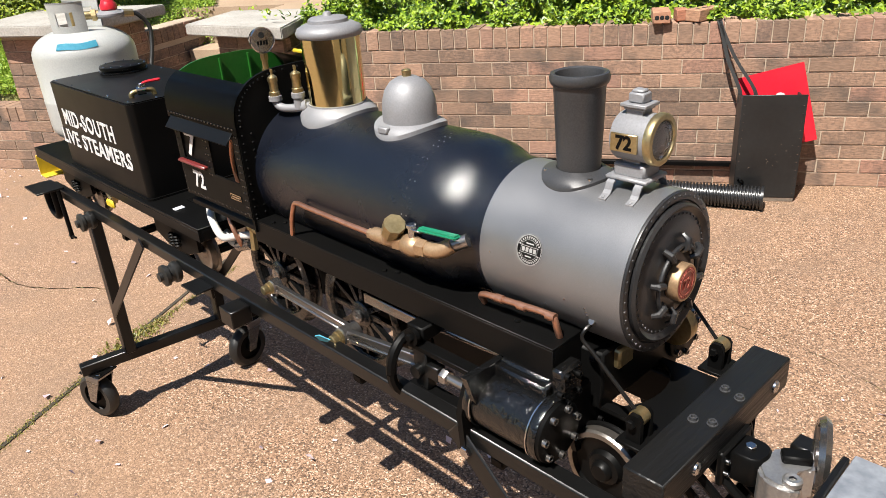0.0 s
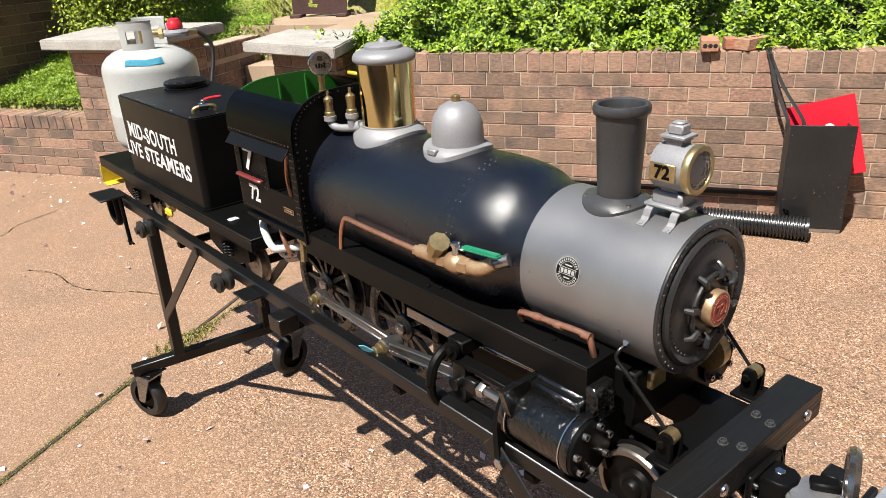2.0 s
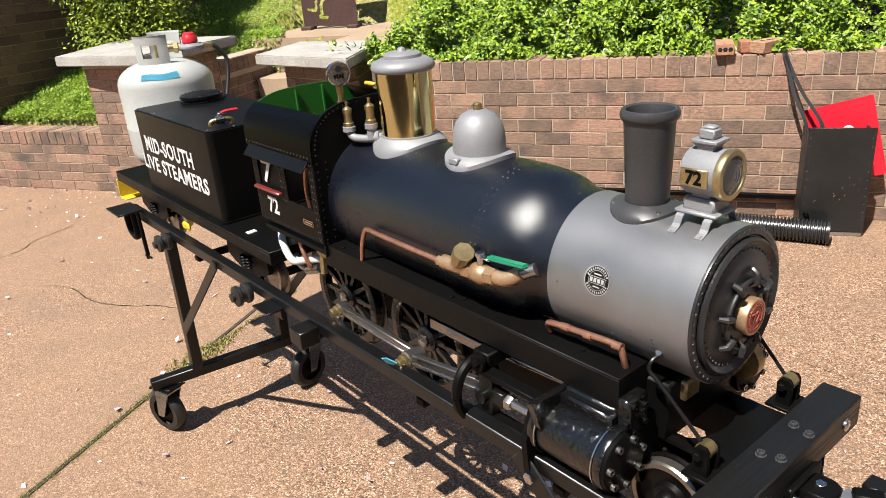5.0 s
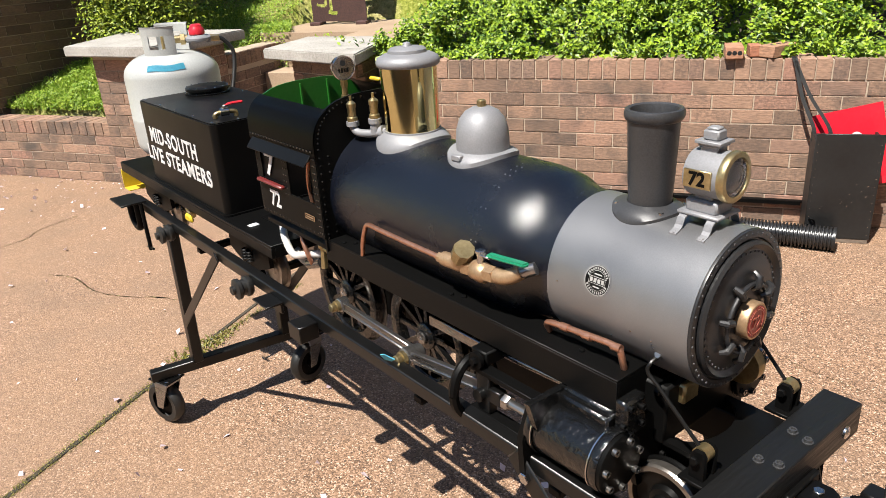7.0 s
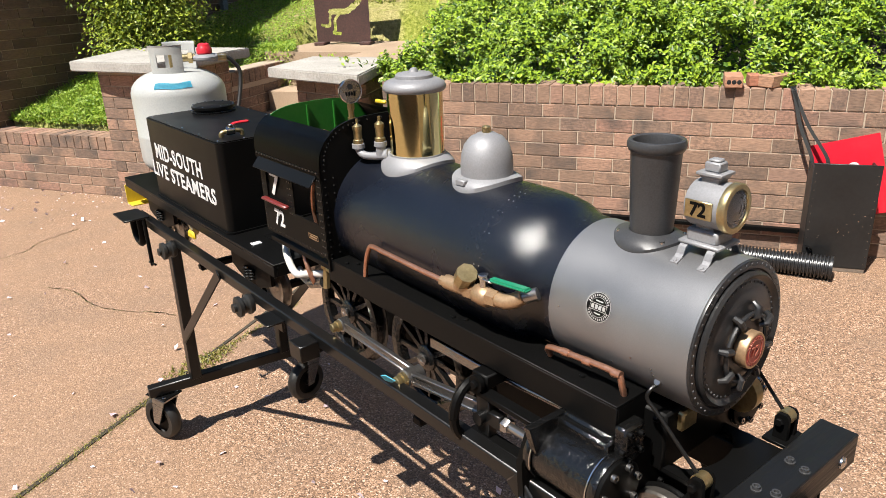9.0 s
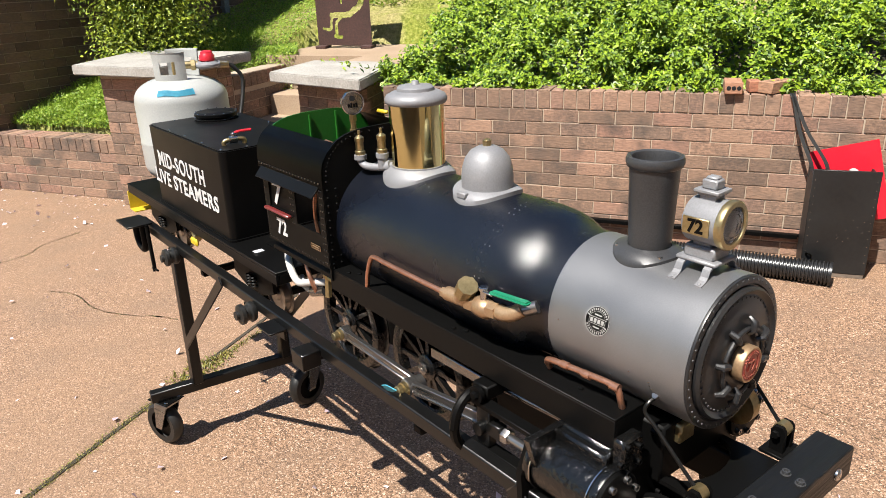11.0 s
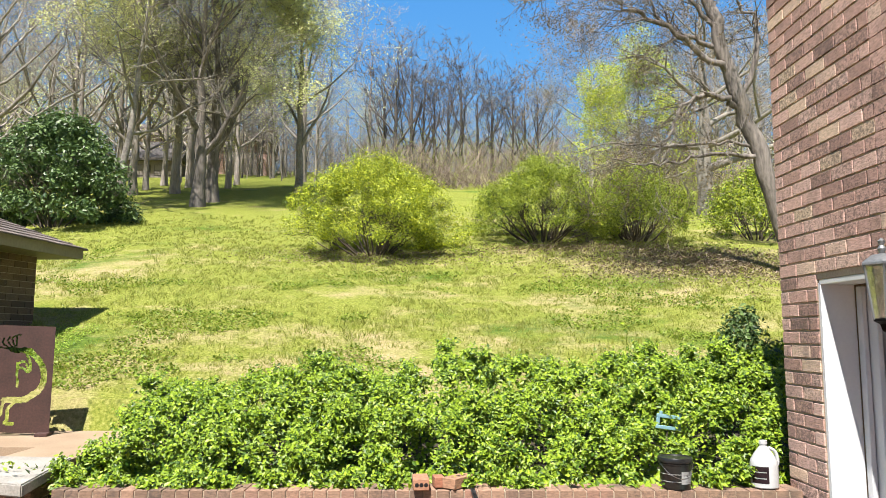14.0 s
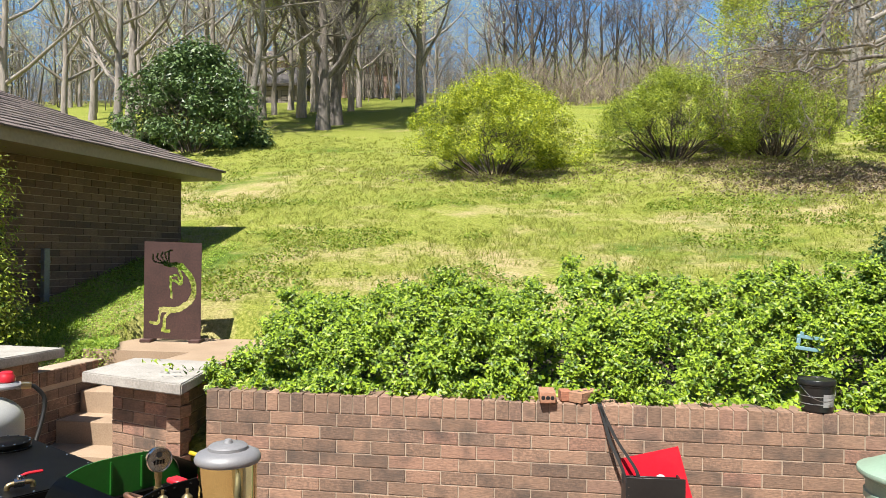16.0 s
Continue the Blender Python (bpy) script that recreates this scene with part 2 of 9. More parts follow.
# ---- materials of the place ----
def patio_material():
    """Exposed aggregate concrete: small rounded pebbles in tan cement, worn patches, faint stains."""
    m, n, l, b = node_material("exposed_aggregate_concrete")
    co = n.new("ShaderNodeNewGeometry")
    peb = n.new("ShaderNodeTexVoronoi")
    peb.inputs["Scale"].default_value = 205
    fine, big, stain = (n.new("ShaderNodeTexNoise") for _ in range(3))
    for t, s, d in ((fine, 240, 3), (big, 0.9, 6), (stain, 3.5, 8)):
        t.inputs["Scale"].default_value, t.inputs["Detail"].default_value = s, d
    for t in (peb, fine, big, stain):
        l.new(co.outputs["Position"], t.inputs["Vector"])
    sep = n.new("ShaderNodeSeparateColor")
    l.new(peb.outputs["Color"], sep.inputs[0])
    stone = ramp(n, [(0.0, (0.05, 0.03, 0.02)), (0.25, (0.178, 0.100, 0.057)), (0.6, (0.325, 0.190, 0.112)), (0.88, (0.495, 0.31, 0.20)), (1.0, (0.82, 0.60, 0.46))])
    l.new(sep.outputs[0], stone.inputs["Fac"])
    cement = ramp(n, [(0.3, (0.262, 0.153, 0.088)), (0.7, (0.435, 0.275, 0.17))])
    l.new(fine.outputs["Fac"], cement.inputs["Fac"])
    worn = n.new("ShaderNodeMapRange")
    worn.inputs["From Min"].default_value, worn.inputs["From Max"].default_value = 0.40, 0.60
    worn.inputs["To Min"].default_value, worn.inputs["To Max"].default_value = 0.5, 0.95
    # the pebbles lie barer towards the open end of the yard
    sx, tilt = n.new("ShaderNodeSeparateXYZ"), n.new("ShaderNodeMath")
    tilt.operation = "MULTIPLY_ADD"
    tilt.inputs[1].default_value = 0.045
    l.new(co.outputs["Position"], sx.inputs[0])
    l.new(sx.outputs["X"], tilt.inputs[0])
    l.new(big.outputs["Fac"], tilt.inputs[2])
    l.new(tilt.outputs[0], worn.inputs["Value"])
    mx = n.new("ShaderNodeMix")
    mx.data_type = "RGBA"
    l.new(worn.outputs[0], mx.inputs[0])
    l.new(cement.outputs["Color"], mx.inputs[6])
    l.new(stone.outputs["Color"], mx.inputs[7])
    dirt = n.new("ShaderNodeMapRange")
    dirt.inputs["From Min"].default_value, dirt.inputs["From Max"].default_value = 0.44, 0.76
    dirt.inputs["To Max"].default_value = 0.55
    l.new(stain.outputs["Fac"], dirt.inputs["Value"])
    mx2 = n.new("ShaderNodeMix")
    mx2.data_type = "RGBA"
    l.new(dirt.outputs[0], mx2.inputs[0])
    l.new(mx.outputs[2], mx2.inputs[6])
    mx2.inputs[7].default_value = (0.16, 0.105, 0.07, 1)
    l.new(mx2.outputs[2], b.inputs["Base Color"])
    b.inputs["Roughness"].default_value = 0.8
    bp = n.new("ShaderNodeBump")
    bp.inputs["Strength"].default_value, bp.inputs["Distance"].default_value = 0.42, 0.004
    inv = n.new("ShaderNodeMath")
    inv.operation = "SUBTRACT"
    inv.inputs[0].default_value = 1.0
    l.new(peb.outputs["Distance"], inv.inputs[1])
    l.new(inv.outputs[0], bp.inputs["Height"])
    l.new(bp.outputs[0], b.inputs["Normal"])
    return m


def lawn_material():
    """Rough spring grass: green, straw-coloured and dark clover patches over a streaky fine grain."""
    m, n, l, b = node_material("lawn")
    co = n.new("ShaderNodeNewGeometry")
    mp = n.new("ShaderNodeMapping")
    mp.inputs["Scale"].default_value = (0.55, 0.9, 0.3)
    l.new(co.outputs["Position"], mp.inputs["Vector"])
    big, mid, fine, clover = (n.new("ShaderNodeTexNoise") for _ in range(4))
    for t, s, d in ((big, 0.42, 6), (mid, 2.2, 8), (fine, 30, 7), (clover, 0.75, 5)):
        t.inputs["Scale"].default_value, t.inputs["Detail"].default_value, t.inputs["Roughness"].default_value = s, d, 0.66
        l.new(mp.outputs[0] if t is not fine else co.outputs["Position"], t.inputs["Vector"])
    green = ramp(n, [(0.3, (0.10, 0.145, 0.016)), (0.5, (0.28, 0.315, 0.05)), (0.7, (0.50, 0.505, 0.145))])
    l.new(fine.outputs["Fac"], green.inputs["Fac"])
    straw = ramp(n, [(0.3, (0.34, 0.27, 0.12)), (0.7, (0.72, 0.58, 0.34))])
    l.new(fine.outputs["Fac"], straw.inputs["Fac"])
    dark = ramp(n, [(0.3, (0.03, 0.085, 0.008)), (0.7, (0.17, 0.29, 0.025))])
    l.new(fine.outputs["Fac"], dark.inputs["Fac"])
    add = n.new("ShaderNodeMath")
    add.operation = "ADD"
    l.new(big.outputs["Fac"], add.inputs[0])
    # less straw higher up the slope, where the trees keep it moist
    sep, moist = n.new("ShaderNodeSeparateXYZ"), n.new("ShaderNodeMath")
    moist.operation = "MULTIPLY_ADD"
    moist.inputs[1].default_value = -0.010
    l.new(co.outputs["Position"], sep.inputs[0])
    l.new(sep.outputs["Y"], moist.inputs[0])
    l.new(mid.outputs["Fac"], moist.inputs[2])
    l.new(moist.outputs[0], add.inputs[1])
    colour = green.outputs["Color"]
    for src, lo, hi, other in ((add.outputs[0], 0.90, 1.13, straw), (clover.outputs["Fac"], 0.55, 0.68, dark)):
        f = n.new("ShaderNodeMapRange")
        f.inputs["From Min"].default_value, f.inputs["From Max"].default_value, f.inputs["To Max"].default_value = lo, hi, 0.9
        l.new(src, f.inputs["Value"])
        mx = n.new("ShaderNodeMix")
        mx.data_type = "RGBA"
        l.new(f.outputs[0], mx.inputs[0])
        l.new(colour, mx.inputs[6])
        l.new(other.outputs["Color"], mx.inputs[7])
        colour = mx.outputs[2]
    l.new(colour, b.inputs["Base Color"])
    b.inputs["Roughness"].default_value = 0.9
    b.inputs["Specular IOR Level"].default_value = 0.15
    bp = n.new("ShaderNodeBump")
    bp.inputs["Strength"].default_value, bp.inputs["Distance"].default_value = 0.8, 0.05
    l.new(fine.outputs["Fac"], bp.inputs["Height"])
    l.new(bp.outputs[0], b.inputs["Normal"])
    return m


PATIO, LAWN = patio_material(), lawn_material()
BRICK = brick_material("weathered_brown_brick", [(0.0, (0.22, 0.145, 0.105)), (0.2, (0.28, 0.18, 0.125)), (0.45, (0.35, 0.22, 0.15)), (0.7, (0.43, 0.265, 0.18)), (0.88, (0.41, 0.225, 0.16)), (1.0, (0.30, 0.20, 0.145))], stain_amount=0.8, mottle=0.40)
HOUSE_BRICK = brick_material("old_pink_brick", [(0.0, (0.40, 0.245, 0.205)), (0.15, (0.56, 0.345, 0.285)), (0.5, (0.72, 0.455, 0.38)), (0.85, (0.80, 0.54, 0.455)), (1.0, (0.84, 0.63, 0.45))], stain_amount=0.35, mottle=0.6)
RED_BRICK = brick_material("loose_red_brick", [(0.0, (0.40, 0.15, 0.085)), (0.5, (0.48, 0.22, 0.13)), (1.0, (0.50, 0.30, 0.18))], stain_amount=0.3, mottle=0.2)
# Tan brick set darker than its own colour; the back wall's shade is in it.
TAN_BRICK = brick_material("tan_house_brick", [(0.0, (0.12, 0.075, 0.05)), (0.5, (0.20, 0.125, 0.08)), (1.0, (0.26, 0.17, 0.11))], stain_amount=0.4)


def by_island(material):
    """The same brick for bricks that are joined into one mesh."""
    m = material.copy()
    m.name = material.name + "_joined"
    nt = m.node_tree
    geo = [k for k in nt.nodes if k.bl_idname == "ShaderNodeNewGeometry"][0]
    nt.links.new(geo.outputs["Random Per Island"], nt.nodes["pick"].inputs[0])
    return m


MORTAR = surface("mortar", (0.40, 0.31, 0.23), (0.62, 0.50, 0.38), 0.9, grain=120, patch=3, bump=0.3)
STONE = surface("pale_cast_stone", (0.30, 0.28, 0.25), (0.56, 0.53, 0.485), 0.85, grain=70, patch=5, bump=0.3, depth=0.004)
CONCRETE = surface("tan_concrete", (0.34, 0.235, 0.15), (0.50, 0.37, 0.255), 0.85, grain=90, patch=3, bump=0.2)
SOIL = surface("dark_soil", (0.026, 0.022, 0.013), (0.08, 0.062, 0.04), 0.95, grain=40, bump=0.5, depth=0.01)
RUST = surface("rusty_brown_steel", (0.045, 0.022, 0.018), (0.11, 0.05, 0.042), 0.75, grain=60, patch=6, bump=0.15)
HEDGE_LEAF = leaf_material("hedge_leaf", (0.04, 0.12, 0.005), (0.46, 0.64, 0.035), through=0.2)
TWIG = surface("twig_bark", (0.05, 0.038, 0.028), (0.15, 0.12, 0.09), 0.9, grain=50)
BARK = surface("grey_bark", (0.22, 0.185, 0.165), (0.56, 0.50, 0.45), 0.95, grain=26, patch=3, bump=0.6, depth=0.02, stretch=(1, 1, 0.2))
DARK_BARK = surface("dark_grey_bark", (0.07, 0.058, 0.052), (0.34, 0.295, 0.265), 0.95, grain=26, patch=3, bump=0.6, depth=0.02, stretch=(1, 1, 0.2))
FORK_BARK = surface("brown_grey_bark", (0.04, 0.034, 0.031), (0.20, 0.17, 0.155), 0.95, grain=26, patch=3, bump=0.6, depth=0.02, stretch=(1, 1, 0.2))
OLD_BARK = surface("furrowed_grey_bark", (0.07, 0.058, 0.052), (0.40, 0.345, 0.31), 0.95, grain=22, patch=5, bump=0.8, depth=0.03, stretch=(1, 1, 0.2))
PALE_BARK = surface("pale_bark", (0.15, 0.13, 0.11), (0.46, 0.42, 0.37), 0.9, grain=18, patch=3, bump=0.4, depth=0.01)
WHITE_PAINT = surface("white_paint", (0.74, 0.75, 0.79), (0.82, 0.83, 0.86), 0.45, grain=60, bump=0.05)
SHINGLE = surface("brown_shingle", (0.12, 0.095, 0.085), (0.24, 0.19, 0.17), 0.9, grain=40, patch=8, bump=0.3, random_by="island", spread=0.25)
FASCIA = surface("tan_painted_wood", (0.26, 0.21, 0.14), (0.36, 0.30, 0.21), 0.6, grain=30)


def hill(x, y):
    """Height of the lawn."""
    z = 0.47 + 0.30 * y if y < 22 else 7.07 + 0.245 * (y - 22)
    if y > 52:
        z = 7.07 + 0.245 * 30 + 6.0 * (1 - math.exp(-(y - 52) * 0.245 / 6.0))
    z += 0.05 * math.sin(x * 0.7 + y * 0.4) * min(1, max(0, (y - 3) / 4))
    if x > -0.35:
        z = max(z, 0.80)
    if -2.1 < x < -0.7 and y < 2.4:
        z = -0.06
    return z


def ground():
    """One sheet: level under the patio, the rising lawn behind the walls, on to the horizon."""
    xs = np.unique(np.concatenate([np.linspace(-400, -30, 12), np.linspace(-30, 30, 81), np.linspace(-6, 6, 61), np.linspace(30, 400, 12)]))
    ys = np.unique(np.concatenate([np.linspace(-400, -12, 8), [-12, -6, -0.5, 0.10, 0.16], np.linspace(0.4, 8, 31), np.linspace(8, 60, 60), np.linspace(60, 400, 10)]))
    v = [(x, y, hill(x, y) if y > 0.12 else -0.06) for y in ys for x in xs]
    w = len(xs)
    f = [(j * w + i, j * w + i + 1, (j + 1) * w + i + 1, (j + 1) * w + i) for j in range(len(ys) - 1) for i in range(w - 1)]
    ob = new("ground", raw_mesh("ground", v, f, LAWN, True))
    return tagged(ob, "sloping spring lawn with green and straw-coloured patches", "lawn", kind="structure")


ground()


def sky_backdrop():
    """The far northern sky: a wide curved sheet that pales towards the horizon."""
    m, n, l, b = node_material("clear_blue_sky")
    co, sep = n.new("ShaderNodeTexCoord"), n.new("ShaderNodeSeparateXYZ")
    l.new(co.outputs["Generated"], sep.inputs[0])
    r = ramp(n, [(0.0, (0.24, 0.36, 0.50)), (0.30, (0.17, 0.34, 0.56)), (0.60, (0.085, 0.27, 0.56)), (1.0, (0.05, 0.20, 0.50))])
    l.new(sep.outputs["Z"], r.inputs["Fac"])
    e = n.new("ShaderNodeEmission")
    l.new(r.outputs["Color"], e.inputs["Color"])
    l.new(e.outputs[0], n["Material Output"].inputs["Surface"])
    bm = bmesh.new()
    rows = [[bm.verts.new((1500 * math.sin(a), 1500 * math.cos(a), z)) for a in np.linspace(-1.2, 1.2, 33)] for z in (-40, 450, 900)]
    for lo, hi in zip(rows, rows[1:]):
        for k in range(32):
            bm.faces.new((lo[k], lo[k + 1], hi[k + 1], hi[k]))
    tagged(part("backdrop", bm, m), "clear blue spring sky beyond the woods", "sky", kind="structure")


sky_backdrop()
bm = bmesh.new()
box(bm, (-0.5, -5.98, -0.06), (15.0, 12.0, 0.12))
patio = tagged(part("patio", bm, PATIO), "tan exposed aggregate concrete patio with mossy joints", "patio", kind="structure")

# Bricks: one block of each size, shared by all that are alike.
def brick_block(name, l, d, h, mat):
    bm = bmesh.new()
    box(bm, (0, 0, 0), (l, d, h), bevel=0.0018)
    return mesh_of(name, bm, mat, 30)


RNG = random.Random(4)
B, C, J = 0.2127, 0.079, 0.0068  # brick pitch, course pitch, joint
BLOCKS = {}


def block(l, d, h, mat):
    key = (round(l, 4), round(d, 4), round(h, 4), mat.name)
    if key not in BLOCKS:
        BLOCKS[key] = brick_block("brick", l, d, h, mat)
    return BLOCKS[key]


def lay(parent, mesh, m):
    o = new("brick", mesh)
    o.parent = parent
    o.matrix_basis = m @ pose(RNG.uniform(-1, 1) * 0.0012, RNG.uniform(-1, 1) * 0.0014, RNG.uniform(-1, 1) * 0.001, RNG.uniform(-0.4, 0.4), 0, RNG.uniform(-0.4, 0.4))
    return o


def courses(parent, m, length, z0, rows, mat, first=0.0, skip=None, depth=0.09, pitch=None, joint=J, proud=0.0):
    """Running bond on the face y = 0 of the pose m, which looks to -y: rows of bricks from x = 0 to length."""
    bl, cp = pitch or (B, C)
    for r in range(rows):
        x = -bl + (first + (0.5 if r % 2 else 0.0) * bl) % bl
        while x < length - 0.012:
            a, b = max(x, 0), min(x + bl, length)
            x += bl
            if b - a < 0.03 or (skip and skip(a, b, z0 + r * cp)):
                continue
            ll = round((b - a - joint) / 0.01) * 0.01 if b - a < bl - 0.002 else bl - joint
            lay(parent, block(ll, depth, cp - joint, mat), m @ pose((a + b) / 2, depth / 2 - proud, z0 + (r + 0.5) * cp))


def rowlocks(parent, m, length, z0, mat, high=0.105, deep=0.2):
    n = round(length / 0.0786)
    for k in range(n):
        lay(parent, block(length / n - J, deep, high - 0.008, mat), m @ pose((k + 0.5) * length / n, deep / 2 - 0.002, z0 + high / 2))


def wall_core(name, outline, z0, z1, label):
    bm = bmesh.new()
    prism(bm, outline, z0, z1)
    return tagged(part(name, bm, MORTAR, None, "", 0), label, "wall", kind="structure")


WALL_X0, WALL_X1 = -0.31, 4.0

# ---- hedge, trees, distance ----
def hedge():
    """Broad-leaved ground cover: leafy sprigs crowded on uneven mounds, with dark gaps between them, rising from the coping to the lawn."""
    rng = np.random.default_rng(5)
    crest_x, crest_z = (-0.45, 0.1, 0.65, 1.2, 1.8, 2.1, 2.6, 3.1, 3.6, 5.3), (1.27, 1.36, 1.46, 1.42, 1.50, 1.58, 1.52, 1.48, 1.64, 1.72)

    def surface_z(x, d):
        crest = np.interp(x, crest_x, crest_z) - 0.92 + 0.05 * np.sin(x * 6.1 + 1.0) * np.sin(x * 2.7 + d * 3.0)
        return 0.90 + crest * np.clip(d / 1.45, 0, 1) ** 0.8 * np.clip((2.3 - d) / 0.45, 0, 1)

    # mounds of uneven height, the gaps between them left open
    gx, gy = np.meshgrid(np.arange(-0.30, 5.4, 0.25), np.arange(0.04, 2.1, 0.22))
    cx, cd = gx.ravel() + rng.uniform(-0.10, 0.10, gx.size), np.clip(gy.ravel() + rng.uniform(-0.09, 0.09, gx.size), 0.04, 2.1)
    cd = np.where(cx > 3.85, np.maximum(cd, 0.35), cd)
    m = len(cx)
    cr = rng.uniform(0.07, 0.145, m) * (0.55 + 0.45 * np.clip(cd / 0.5, 0, 1))
    lift = rng.normal(0, 0.06, m) * np.clip(cd / 0.4, 0.2, 1)
    cz = surface_z(cx, cd) - cr * 0.75 + lift
    k, per = 9200, 12
    pick = rng.choice(m, k, p=cr ** 2 / (cr ** 2).sum())
    out = rng.normal(0, 0.8, (k, 3)) + [0, -0.45, 1.0]
    out /= np.linalg.norm(out, axis=1)[:, None]
    foot = np.stack([cx[pick], 0.06 + cd[pick], cz[pick]], 1) + out * (cr[pick] * rng.uniform(0.35, 0.95, k))[:, None]
    grow = out + rng.normal(0, 0.35, (k, 3)) + [0, -0.1, 0.55]
    grow /= np.linalg.norm(grow, axis=1)[:, None]
    long = rng.uniform(0.05, 0.12, k)
    t = np.tile(np.linspace(0.1, 1.0, per), k)
    pl = np.repeat(foot, per, 0) + np.repeat(grow * long[:, None], per, 0) * t[:, None] + rng.normal(0, 0.009, (k * per, 3))
    size = rng.uniform(0.025, 0.050, k * per) * (1.1 - 0.35 * t)
    low = 19000
    lx, ld = rng.uniform(-0.38, 5.3, low), rng.uniform(0.0, 2.0, low)
    ld = np.where(lx > 3.85, np.maximum(ld, 0.3), ld)
    pl = np.concatenate([pl, np.stack([lx, 0.06 + ld, surface_z(lx, ld) - rng.uniform(0.20, 0.42, low)], 1)])
    size = np.concatenate([size, rng.uniform(0.03, 0.055, low)])
    n = len(pl)
    pl[:, 2] = np.maximum(pl[:, 2], 0.89)
    pl[:, 1] = np.maximum(pl[:, 1], 0.03 + 0.04 * rng.random(n))
    pl[:, 0] = np.where(pl[:, 1] < 0.22, np.minimum(pl[:, 0], 3.97), pl[:, 0])
    v, f = facing_leaves(pl, size, (0.0, -0.55, 0.8), 0.42, rng, 0.58)
    # upright shoots that stand above the mounds, one of them tall
    k = 330
    sx, sd = rng.uniform(-0.3, 3.9, k), rng.uniform(0.5, 1.7, k)
    tall = rng.uniform(0.05, 0.19, k)
    sx[0], sd[0], tall[0] = 3.42, 1.55, 0.36
    sp = np.repeat(np.stack([sx, 0.06 + sd, surface_z(sx, sd) - 0.04], 1), 14, 0)
    sp[:, 2] += np.tile(np.linspace(0, 1, 14), k) * np.repeat(tall, 14)
    sp[:, :2] += rng.normal(0, 0.012, (len(sp), 2))
    v2, f2 = facing_leaves(sp, rng.uniform(0.028, 0.048, len(sp)), (0.0, -0.7, 0.6), 0.5, rng, 0.55)
    # two loose tendrils over the pier's cap
    way = np.concatenate([np.linspace((-0.42, 0.10, 0.98), (-0.62, -0.02, 1.06), 16), np.linspace((-0.40, 0.2, 0.97), (-0.80, 0.12, 1.03), 16)])
    v3, f3 = leaves(way + rng.normal(0, 0.012, way.shape), rng.uniform(0.025, 0.05, 32), 0.3, rng, 0.5)
    # dark sheet under the stems, added so the gaps look deep in shade
    gx, gd = np.linspace(-0.40, 5.35, 47), np.linspace(0.14, 2.15, 13)
    bed = [(a, 0.06 + b2, max(hill(a, 0.06 + b2) + 0.015, 0.865)) for b2 in gd for a in gx]
    quads = [(j * 47 + i, j * 47 + i + 1, (j + 1) * 47 + i + 1, (j + 1) * 47 + i) for j in range(12) for i in range(46)]
    tagged(new("ground_hedge_bed", raw_mesh("ground_hedge_bed", bed, quads, SOIL, True)), "dark sheet under the hedge standing in for shade in its gaps", "soil", kind="structure")
    ob = new("hedge", raw_mesh("hedge", np.concatenate([v, v2, v3]), np.concatenate([f, f2 + len(v), f3 + len(v) + len(v2)]), HEDGE_LEAF))
    tagged(ob, "dense bright green broad-leaved ground cover above the wall", "hedge", kind="stuff")


def branches(rng, start, way, length, radius, depth, out, tips, bend=0.25, split=3, shrink=0.68, up=0.12, seg=4, fine=0.006):
    """Grows one limb as a tapered bent tube and its side limbs from it. out collects (points, radii); a pair of points is a twig."""
    d = np.array(way, float)
    d /= np.linalg.norm(d)
    if depth == 0:
        p = np.array(start, float)
        e = p + d * length
        out.append((np.array([p, e]), np.array([radius, 0.0])))
        tips.append(e)
        for k in range(3):
            t = rng.uniform(0.2, 0.9)
            w = d + rng.normal(0, 0.55, 3) + np.array([0, 0, up])
            b = p + d * length * t
            e = b + w / np.linalg.norm(w) * length * rng.uniform(0.3, 0.6)
            out.append((np.array([b, e]), np.array([radius * 0.75, 0.0])))
            tips.append(e)
        return
    pts, rad = [np.array(start, float)], [radius]
    for k in range(seg):
        d = d + rng.normal(0, bend / seg * 1.6, 3) + np.array([0, 0, up / seg])
        d /= np.linalg.norm(d)
        pts.append(pts[-1] + d * length / seg)
        rad.append(radius * (1 - 0.62 * (k + 1) / seg))
    out.append((np.array(pts), np.array(rad)))
    for k in range(split + (1 if rng.random() < 0.4 else 0)):
        i = int(rng.integers(max(1, seg // 2), seg + 1))
        side = rng.normal(0, 1, 3)
        side -= d * side.dot(d)
        side /= np.linalg.norm(side) + 1e-6
        w = d * rng.uniform(0.55, 0.95) + side * rng.uniform(0.45, 0.95)
        branches(rng, pts[i], w, length * shrink * rng.uniform(0.75, 1.15), max(rad[i] * rng.uniform(0.55, 0.8), fine), depth - 1, out, tips, bend, split, shrink, up, max(3, seg - 1), fine)


